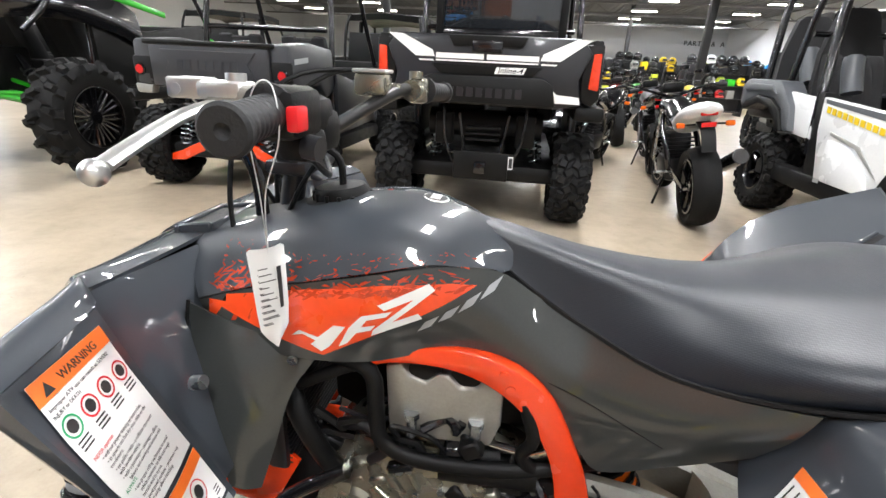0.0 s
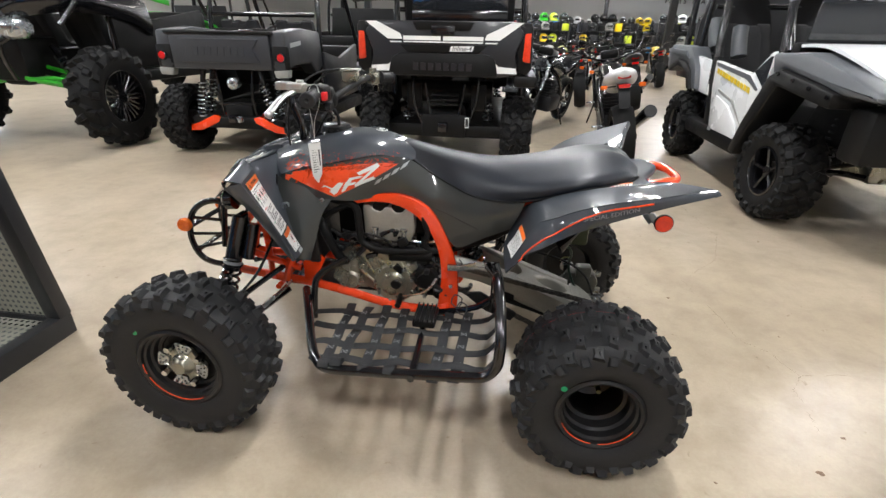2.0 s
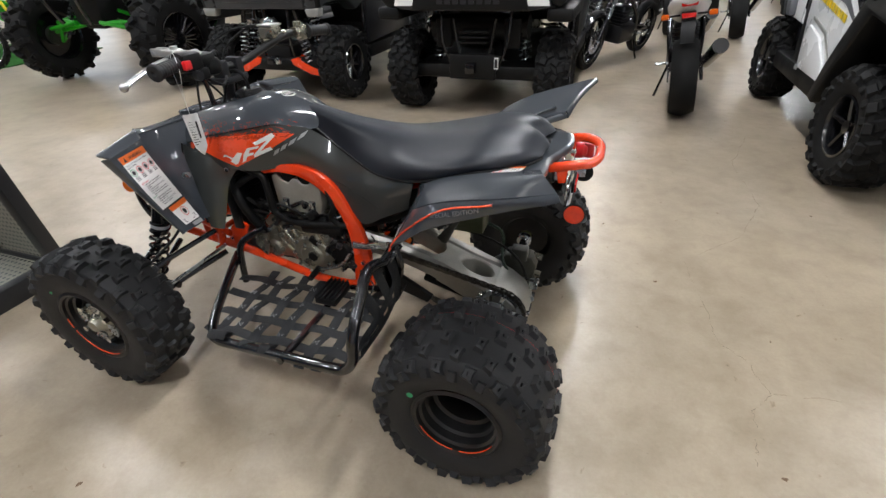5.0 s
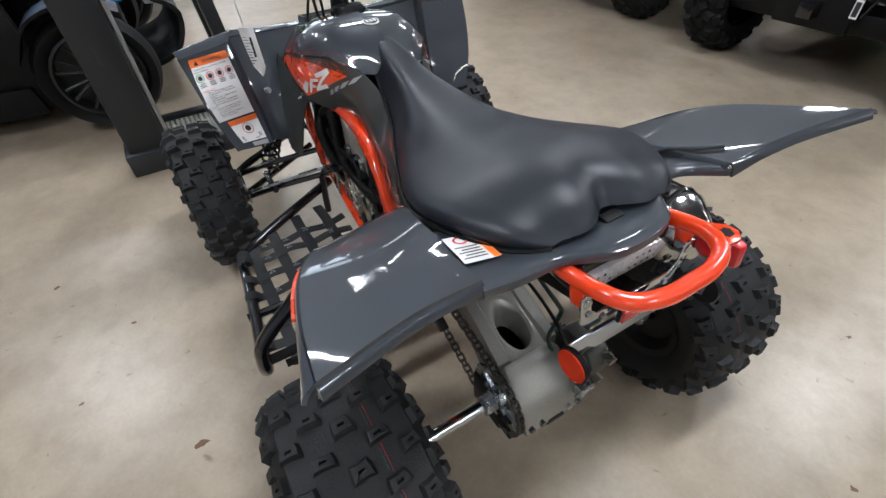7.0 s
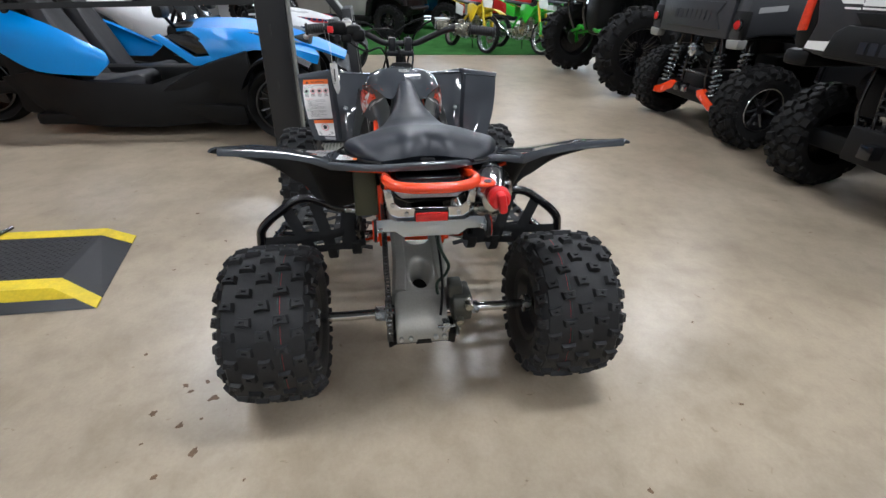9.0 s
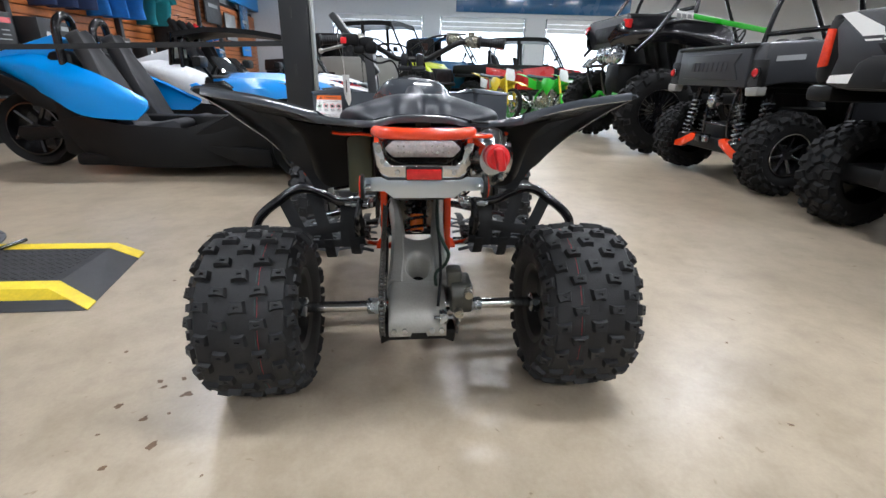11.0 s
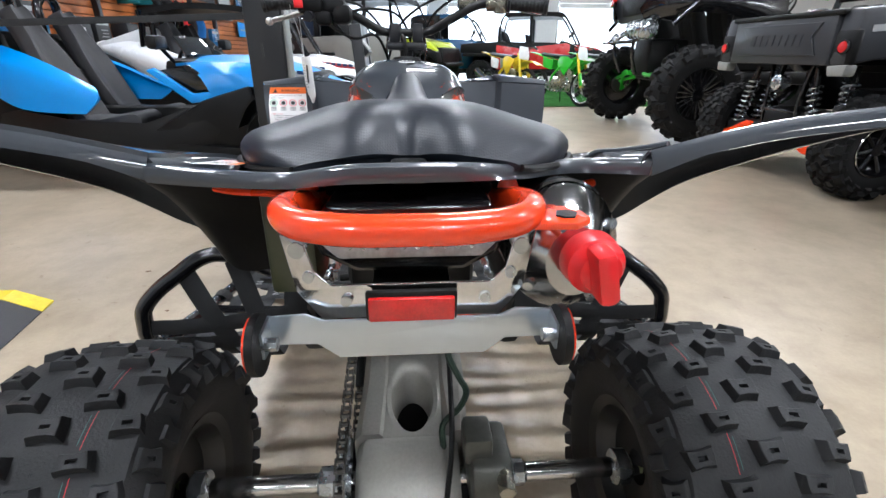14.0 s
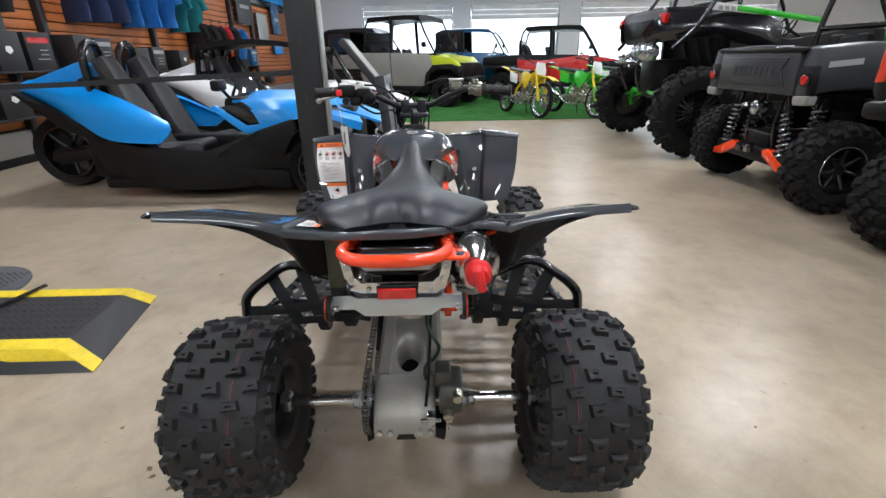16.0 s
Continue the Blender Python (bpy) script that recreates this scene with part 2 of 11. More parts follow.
def floor_material():
    m = bpy.data.materials.new("polished_concrete")
    m.use_nodes = True
    nt = m.node_tree
    p = nt.nodes["Principled BSDF"]
    tc = nt.nodes.new("ShaderNodeTexCoord")

    def noise_tex(scale, detail, rough=0.6, dist=0.0):
        n = nt.nodes.new("ShaderNodeTexNoise")
        n.inputs["Scale"].default_value, n.inputs["Detail"].default_value = scale, detail
        n.inputs["Roughness"].default_value, n.inputs["Distortion"].default_value = rough, dist
        nt.links.new(tc.outputs["Object"], n.inputs["Vector"])
        return n

    def ramp_of(src, stops):
        r = nt.nodes.new("ShaderNodeValToRGB")
        while len(r.color_ramp.elements) < len(stops):
            r.color_ramp.elements.new(0.5)
        for e, (pos, col) in zip(r.color_ramp.elements, stops):
            e.position, e.color = pos, (*col, 1)
        nt.links.new(src, r.inputs[0])
        return r

    def mix(kind, fac, a, b):
        x = nt.nodes.new("ShaderNodeMix")
        x.data_type, x.blend_type = "RGBA", kind
        x.inputs[0].default_value = fac
        nt.links.new(a, x.inputs[6]), nt.links.new(b, x.inputs[7])
        return x.outputs[2]

    big = ramp_of(noise_tex(0.55, 7, 0.62, 0.2).outputs[0], [(0.25, (0.345, 0.283, 0.205)), (0.5, (0.40, 0.334, 0.247)), (0.75, (0.445, 0.378, 0.290))])
    mid = ramp_of(noise_tex(3.2, 6, 0.55, 0.2).outputs[0], [(0.28, (0.72, 0.69, 0.65)), (0.5, (0.96, 0.95, 0.94)), (0.72, (1.10, 1.10, 1.10))])
    fine = ramp_of(noise_tex(75, 5, 0.7).outputs[0], [(0.3, (0.86, 0.86, 0.85)), (0.65, (1.05, 1.05, 1.05))])
    mottle = ramp_of(noise_tex(11, 5, 0.6, 0.4).outputs[0], [(0.30, (0.84, 0.83, 0.81)), (0.55, (1.0, 1.0, 1.0)), (0.72, (1.05, 1.05, 1.05))])
    speck = ramp_of(noise_tex(19, 3, 0.55, 0.5).outputs[0], [(0.25, (0.50, 0.42, 0.33)), (0.31, (1, 1, 1))])
    col = mix("MULTIPLY", 0.75, big.outputs[0], mid.outputs[0])
    col = mix("MULTIPLY", 0.7, col, mottle.outputs[0])
    col = mix("MULTIPLY", 0.55, col, fine.outputs[0])
    col = mix("MULTIPLY", 0.7, col, speck.outputs[0])
    nt.links.new(col, p.inputs["Base Color"])
    r1 = noise_tex(0.9, 4, 0.5, 0.3)
    rr = nt.nodes.new("ShaderNodeMapRange")
    rr.inputs[1].default_value, rr.inputs[2].default_value, rr.inputs[3].default_value, rr.inputs[4].default_value = 0.2, 0.8, 0.278, 0.335
    nt.links.new(r1.outputs[0], rr.inputs[0])
    nt.links.new(rr.outputs[0], p.inputs["Roughness"])
    nb, bp = noise_tex(24, 8, 0.7), nt.nodes.new("ShaderNodeBump")
    bp.inputs["Strength"].default_value, bp.inputs["Distance"].default_value = 0.06, 0.006
    nt.links.new(nb.outputs[0], bp.inputs["Height"]), nt.links.new(bp.outputs[0], p.inputs["Normal"])
    p.inputs["Specular IOR Level"].default_value = 0.46
    return m


M["floor"] = floor_material()


# ---- mesh helpers ----
def link(name, data, parent=None, m=None):
    ob = new(name, data)
    if m is not None:
        ob.matrix_basis = m
    if parent is not None:
        ob.parent = parent
    return ob


def mesh_of(bm, material, smooth=40.0, recalc=True):
    if recalc:
        bmesh.ops.recalc_face_normals(bm, faces=bm.faces)
    me = bpy.data.meshes.new("mesh")
    bm.to_mesh(me)
    bm.free()
    me.materials.append(M[material])
    if smooth:
        me.shade_smooth()
        me.set_sharp_from_angle(angle=radians(smooth))
    return me


def part(name, bm, material, parent, label="", m=None, smooth=40.0, recalc=True):
    """One mesh object under a thing or a part."""
    ob = link(name, mesh_of(bm, material, smooth, recalc), parent, m)
    return tagged(ob, label) if label else ob


def empty(name, m, label, category, group="", kind=""):
    ob = new(name)
    ob.empty_display_size = 0.1
    ob.matrix_basis = m
    return tagged(ob, label, category, group, kind)


def thing(name, bm, material, label, category, group="", kind="", m=None, smooth=40.0):
    return tagged(link(name, mesh_of(bm, material, smooth), None, m), label, category, group, kind)


def crom(p, per, closed=False):
    """Smooth line through the points p, with per steps between two of them."""
    p = np.asarray(p, float)
    n = len(p)
    out = []
    for i in range(n if closed else n - 1):
        a, b, c, d = (p[(i - 1) % n], p[i], p[(i + 1) % n], p[(i + 2) % n]) if closed else (p[max(i - 1, 0)], p[i], p[i + 1], p[min(i + 2, n - 1)])
        for k in range(per):
            t = k / per
            out.append(0.5 * (2 * b + (c - a) * t + (2 * a - 5 * b + 4 * c - d) * t * t + (3 * b - a - 3 * c + d) * t ** 3))
    if not closed:
        out.append(p[-1])
    return np.array(out)


def tube(bm, pts, r, sides=8, per=4, closed=False, flat=None):
    """A round bar along smooth points; flat=(a, b) makes it an oval of those radii."""
    line = crom(pts, per, closed) if per > 1 else np.asarray(pts, float)
    n = len(line)
    rings, up = [], None
    for i in range(n):
        if closed:
            t = Vector(line[(i + 1) % n] - line[(i - 1) % n])
        else:
            t = Vector(line[min(i + 1, n - 1)] - line[max(i - 1, 0)])
        t.normalize()
        if up is None:
            up = Vector((0, 0, 1)) if abs(t.z) < 0.9 else Vector((0, 1, 0))
        side = t.cross(up)
        side.normalize()
        up = side.cross(t)
        ra, rb = flat or (r, r)
        rings.append([bm.verts.new(Vector(line[i]) + side * (ra * math.cos(2 * math.pi * k / sides)) + up * (rb * math.sin(2 * math.pi * k / sides))) for k in range(sides)])
    for i in range(n if closed else n - 1):
        a, b = rings[i], rings[(i + 1) % n]
        for k in range(sides):
            bm.faces.new((a[k], a[(k + 1) % sides], b[(k + 1) % sides], b[k]))
    if not closed:
        bm.faces.new(rings[0]), bm.faces.new(rings[-1])
    return bm


def bars(lines, r, sides=8, per=4):
    bm = bmesh.new()
    for pts in lines:
        tube(bm, pts, r, sides, per)
    return bm


def patch(bm, rows, nu=5, nv=5, thick=0.004, flip_y=False, hard=False):
    """A smooth panel through a grid of points, with a thickness."""
    g = np.array(rows, float)
    if flip_y:
        g[..., 1] *= -1
    g = np.array([crom(r, nu) for r in g])
    if hard:
        # straight between the rows, so that each row stays a crease
        steps = [(i, k / nv) for i in range(len(rows) - 1) for k in range(nv)] + [(len(rows) - 2, 1.0)]
        g = np.array([[g[i, j] * (1 - t) + g[i + 1, j] * t for i, t in steps] for j in range(g.shape[1])])
    else:
        g = np.array([crom(g[:, j], nv) for j in range(g.shape[1])])
    gu, gv = np.gradient(g, axis=0), np.gradient(g, axis=1)
    nrm = np.cross(gu, gv)
    nrm /= np.linalg.norm(nrm, axis=2, keepdims=True) + 1e-9
    a, b = g.shape[:2]
    top = [[bm.verts.new(g[i, j]) for j in range(b)] for i in range(a)]
    low = [[bm.verts.new(g[i, j] - nrm[i, j] * thick) for j in range(b)] for i in range(a)]
    for i in range(a - 1):
        for j in range(b - 1):
            bm.faces.new((top[i][j], top[i + 1][j], top[i + 1][j + 1], top[i][j + 1]))
            bm.faces.new((low[i][j], low[i][j + 1], low[i + 1][j + 1], low[i + 1][j]))
    for i in range(a - 1):
        bm.faces.new((top[i][0], low[i][0], low[i + 1][0], top[i + 1][0]))
        bm.faces.new((top[i][-1], top[i + 1][-1], low[i + 1][-1], low[i][-1]))
    for j in range(b - 1):
        bm.faces.new((top[0][j], top[0][j + 1], low[0][j + 1], low[0][j]))
        bm.faces.new((top[-1][j], low[-1][j], low[-1][j + 1], top[-1][j + 1]))
    return bm


def box(bm, lo, hi, bevel=0.0, m=None, segs=2, taper=None):
    """A box from corner to corner with rounded edges; taper=(sx, sy) shrinks its top."""
    lo, hi = Vector(lo), Vector(hi)
    c, s = (lo + hi) / 2, hi - lo
    made = bmesh.ops.create_cube(bm, size=1.0)["verts"]
    for v in made:
        k = (1, 1) if taper is None or v.co.z < 0 else taper
        v.co = Vector((v.co.x * s.x * k[0], v.co.y * s.y * k[1], v.co.z * s.z)) + c
    if bevel:
        es = {e for v in made for e in v.link_edges}
        res = bmesh.ops.bevel(bm, geom=list(es), offset=bevel, segments=segs, profile=0.5, affect="EDGES")
        made = list({v for f in res["faces"] for v in f.verts} | {v for v in made if v.is_valid})
    if m is not None:
        bmesh.ops.transform(bm, matrix=m, verts=made)
    return bm


def slab(bm, pts, lo, hi, axis="y", bevel=0.0):
    """A flat outline pts drawn across the axis, as thick as lo to hi."""
    def at(a, b, c):
        return {"x": (c, a, b), "y": (a, c, b), "z": (a, b, c)}[axis]
    vs = [bm.verts.new(at(a, b, lo)) for a, b in pts]
    f = bm.faces.new(vs)
    ext = bmesh.ops.extrude_face_region(bm, geom=[f])
    up = [v for v in ext["geom"] if isinstance(v, bmesh.types.BMVert)]
    bmesh.ops.translate(bm, verts=up, vec=Vector(at(0, 0, hi - lo)))
    if bevel:
        es = list({e for v in vs + up for e in v.link_edges})
        bmesh.ops.bevel(bm, geom=es, offset=bevel, segments=2, profile=0.5, affect="EDGES")
    return bm


def revolve(bm, prof, segs=40, axis="y", m=None, closed=False, caps=(True, True)):
    """Turn a profile of (along, radius) about an axis."""
    rings = []
    for a, r in prof:
        ring = []
        for k in range(segs):
            w = 2 * math.pi * k / segs
            c, s = r * math.cos(w), r * math.sin(w)
            co = Vector({"y": (c, a, s), "x": (a, c, s), "z": (c, s, a)}[axis])
            ring.append(bm.verts.new(m @ co if m is not None else co))
        rings.append(ring)
    n = len(rings)
    for i in range(n if closed else n - 1):
        a, b = rings[i], rings[(i + 1) % n]
        for k in range(segs):
            bm.faces.new((a[k], a[(k + 1) % segs], b[(k + 1) % segs], b[k]))
    if not closed:
        for ring, cap in zip((rings[0], rings[-1]), caps):
            if cap:
                bm.faces.new(ring)
    return bm


def rod(bm, a, b, r, sides=10, r2=None):
    a, b = Vector(a), Vector(b)
    m = Matrix.Translation(a) @ (b - a).to_track_quat("Z", "Y").to_matrix().to_4x4()
    h = (b - a).length
    return revolve(bm, [(0, r), (h, r if r2 is None else r2)], sides, "z", m)


def coil(bm, a, b, r, wire, turns, sides=6):
    a, b = Vector(a), Vector(b)
    m = Matrix.Translation(a) @ (b - a).to_track_quat("Z", "Y").to_matrix().to_4x4()
    h, n = (b - a).length, int(turns * 14)
    pts = [m @ Vector((r * math.cos(2 * math.pi * turns * i / n), r * math.sin(2 * math.pi * turns * i / n), h * i / n)) for i in range(n + 1)]
    return tube(bm, [tuple(p) for p in pts], wire, sides, per=1)


def loft(bm, rings, closed=True, caps=True):
    rows = [[bm.verts.new(p) for p in r] for r in rings]
    n = len(rows[0])
    for a, b in zip(rows, rows[1:]):
        for k in range(n if closed else n - 1):
            bm.faces.new((a[k], a[(k + 1) % n], b[(k + 1) % n], b[k]))
    if caps:
        bm.faces.new(rows[0]), bm.faces.new(rows[-1])
    return bm


def letters(text, size, material, parent, m, label="", shear=0.0, extrude=0.0006, width=0.0, bold=0.0, name="lettering"):
    cu = bpy.data.curves.new("text", "FONT")
    cu.body, cu.size, cu.shear, cu.extrude, cu.align_x, cu.align_y, cu.offset = text, size, shear, extrude, "CENTER", "CENTER", bold
    cu.resolution_u = 3
    tmp = bpy.data.objects.new("text", cu)
    scene.collection.objects.link(tmp)
    me = bpy.data.meshes.new_from_object(tmp.evaluated_get(bpy.context.evaluated_depsgraph_get()))
    bpy.data.objects.remove(tmp)
    if width:
        xs = [v.co.x for v in me.vertices]
        k = width / max(1e-6, max(xs) - min(xs))
        for v in me.vertices:
            v.co.x *= k
    me.materials.clear()
    me.materials.append(M[material])
    ob = link(name, me, parent, m)
    return tagged(ob, label) if label else ob


def cut_outline(pts, axis="y", step=0.02):
    """A flat outline cut into small cells, to be laid on a curved panel."""
    bm = bmesh.new()
    mk = {"y": lambda a, b: (a, 0, b), "x": lambda a, b: (0, a, b), "z": lambda a, b: (a, b, 0)}[axis]
    bm.faces.new([bm.verts.new(mk(a, b)) for a, b in pts])
    for k, vals in ((0, [p[0] for p in pts]), (1, [p[1] for p in pts])):
        no = Vector(mk(*((1, 0) if k == 0 else (0, 1))))
        v = min(vals) + step
        while v < max(vals):
            co = Vector(mk(*((v, 0) if k == 0 else (0, v))))
            bmesh.ops.bisect_plane(bm, geom=bm.verts[:] + bm.edges[:] + bm.faces[:], plane_co=co, plane_no=no)
            v += step
    return bm


def lay_on(bm, tree, axis, start, way, lift):
    """Drop the points of a flat outline on a panel and lift them a little."""
    for v in bm.verts:
        o = v.co.copy()
        o[axis] = start
        d = Vector((0, 0, 0))
        d[axis] = way
        hit = tree.ray_cast(o, d)
        if hit[0] is not None:
            v.co = hit[0] - d * lift
        else:
            near = tree.find_nearest(o + d * 0.2)
            v.co = near[0] - d * lift
    return bm


# ---- wheels ----
TREAD = {"sport_rear": 0.013, "sport_front": 0.012, "mud": 0.040, "trail": 0.020, "street": 0.002, "mx": 0.014, "slick": 0.0015}


def knob(bm, tang, ax, h, slot=0.0, m=Matrix.Identity(4)):
    """One rubber block standing along +x; slot cuts a sipe into its top."""
    if not slot:
        rings = [(-0.010, 1.30, 1.30), (h, 0.84, 0.84)]
        shape = ((-1, -1), (-1, 1), (1, 1), (1, -1))
    else:
        rings = [(-0.012, 1.45, 1.30), (h * 0.30, 1.10, 1.08), (h * 0.94, 0.98, 0.96), (h, 0.90, 0.90), (h, slot / tang, 0.34), (h * 0.35, slot / tang * 0.8, 0.32)]
        shape = ((-1, -1), (-0.84, -0.34), (-0.84, 0.34), (-1, 1), (0.10, 0.94), (1, 0.80), (0.84, 0), (1, -0.80), (0.10, -0.94))
    n, last = len(shape), None
    for k, (hh, kz, ky) in enumerate(rings):
        if slot and k > 3:
            around = ((-1, -1), (-1, -0.4), (-1, 0.4), (-1, 1), (0, 1), (1, 1), (1, 0), (1, -1), (0, -1))
        else:
            around = shape
        row = [bm.verts.new(m @ Vector((hh, b * ax / 2 * ky, a * tang / 2 * kz))) for a, b in around]
        if last:
            for i in range(n):
                bm.faces.new((last[i], last[(i + 1) % n], row[(i + 1) % n], row[i]))
        last = row
    bm.faces.new(last)


def knob_place(y, ang, r, lean=0.0, twist=0.0):
    """Stands a block on a tyre with the axis y: lean tips it to the shoulder, twist turns it."""
    return Matrix.Rotation(-ang, 4, "Y") @ Matrix.Translation((r, y, 0)) @ Matrix.Rotation(lean, 4, "Z") @ Matrix.Rotation(twist, 4, "X")


def tread_blocks(R, W, style):
    """All blocks of a tyre: (place, length round the tyre, width, height, slot)."""
    h, w, out = TREAD[style], W / 2, []
    rc = R - h
    def add(y, ang, r, tang, ax, hh, lean=0.0, twist=0.0, slot=0.0):
        out.append((knob_place(y, ang, r, lean, twist), tang, ax, hh, slot))
    if style == "sport_rear":
        n = 18
        for i in range(n):
            a = 2 * math.pi * i / n
            add(0.0, a, rc, 0.028, 0.038, h, 0, 0.04, 0.0060)
            for s in (1, -1):
                add(s * w * 0.36, a + math.pi / n, rc - 0.002, 0.022, 0.040, h, s * 0.06, s * 0.10, 0.0060)
                add(s * w * 0.68, a + 0.02, rc - 0.007, 0.023, 0.036, h, s * 0.20, s * 0.14, 0.0060)
                add(s * w * 0.90, a + math.pi / n + 0.02, rc - 0.024, 0.027, 0.030, h, s * 0.75, s * 0.12, 0.0055)
                add(s * w * 0.955, a + 0.02, rc - 0.040, 0.022, 0.026, h * 0.8, s * 1.05)
    elif style == "sport_front":
        n = 22
        for i in range(n):
            a = 2 * math.pi * i / n
            for y, off, tw in ((w * 0.24, 0.0, 0.06), (-w * 0.24, 0.5, -0.06), (w * 0.66, 0.5, -0.04), (-w * 0.66, 0.0, 0.04)):
                add(y, a + off * 2 * math.pi / n, rc - abs(y) * 0.04, 0.023, 0.038, h, 0.25 if y > w * 0.5 else -0.25 if y < -w * 0.5 else 0, tw, 0.0050)
            for s in (1, -1):
                add(s * w * 0.90, a + (0.0 if s > 0 else 0.5) * 2 * math.pi / n, rc - 0.026, 0.027, 0.026, h * 0.9, s * 0.85)
    elif style == "mud":
        n = 15
        for i in range(n):
            a = 2 * math.pi * i / n
            for s in (1, -1):
                o = 0 if s > 0 else math.pi / n
                add(s * w * 0.30, a + o, rc, 0.050, W * 0.30, h, 0, s * 0.5)
                add(s * w * 0.66, a + o + 0.10, rc - 0.008, 0.055, W * 0.26, h, s * 0.25, s * 0.3)
                add(s * w * 0.94, a + o + 0.15, rc - 0.05, 0.062, 0.07, h * 0.9, s * 1.1)
    elif style == "trail":
        n = 18
        for i in range(n):
            a = 2 * math.pi * i / n
            for y, off, tw in ((w * 0.20, 0.0, 0.5), (-w * 0.20, 0.5, -0.5), (w * 0.55, 0.45, -0.3), (-w * 0.55, 0.95, 0.3)):
                add(y, a + off * 2 * math.pi / n, rc - 0.002, 0.052, W * 0.22, h, 0, tw)
            for s in (1, -1):
                add(s * w * 0.86, a + (0.25 if s > 0 else 0.75) * 2 * math.pi / n, rc - 0.022, 0.058, 0.050, h, s * 0.7)
                add(s * w * 0.96, a + (0.65 if s > 0 else 0.15) * 2 * math.pi / n, rc - 0.055, 0.040, 0.040, h * 0.7, s * 1.2)
    elif style == "mx":
        n = 30
        for i in range(n):
            a = 2 * math.pi * i / n
            for y, lean in ((0, 0), (w * 0.55, 0.5), (-w * 0.55, -0.5)):
                add(y, a + (0.5 if y else 0) * 2 * math.pi / n, rc - abs(y) * 0.35, 0.022, W * 0.26, h, lean)
    return out


def tyre_mesh(R, W, rim, style, material="rubber"):
    bm = bmesh.new()
    rc, w = R - TREAD[style], W / 2
    if style in ("street", "mx", "slick"):
        prof = [(w * 0.55, rim), (w * 0.9, rim + (rc - rim) * 0.45), (w * 0.98, rim + (rc - rim) * 0.68), (w * 0.72, rc - W * 0.09), (w * 0.36, rc - W * 0.02), (0, rc)]
    else:
        prof = [(w * 0.80, rim), (w * 0.93, rim + (rc - rim) * 0.18), (w * 0.985, rim + (rc - rim) * 0.50), (w * 0.93, rc - (rc - rim) * 0.22), (w * 0.80, rc - (rc - rim) * 0.07), (w * 0.5, rc - 0.004), (0, rc)]
    full = prof + [(-a, r) for a, r in reversed(prof[:-1])]
    full += [(-w * 0.5, rim + 0.012), (w * 0.5, rim + 0.012)]
    revolve(bm, full, 56, "y", closed=True)
    return mesh_of(bm, material, 35)


def tread_mesh(R, W, style, material):
    """The blocks of one tyre as one mesh, for tyres whose blocks stay small."""
    bm = bmesh.new()
    for place, tang, ax, h, slot in tread_blocks(R, W, style):
        knob(bm, tang, ax, h, slot, place)
    return mesh_of(bm, material, 35) if bm.verts else None


KNOB_CACHE = {}


def knob_mesh(tang, ax, h, slot, material):
    key = (tang, ax, round(h, 4), slot, material)
    if key not in KNOB_CACHE:
        bm = bmesh.new()
        knob(bm, tang, ax, h, slot)
        KNOB_CACHE[key] = mesh_of(bm, material, 35)
    return KNOB_CACHE[key]


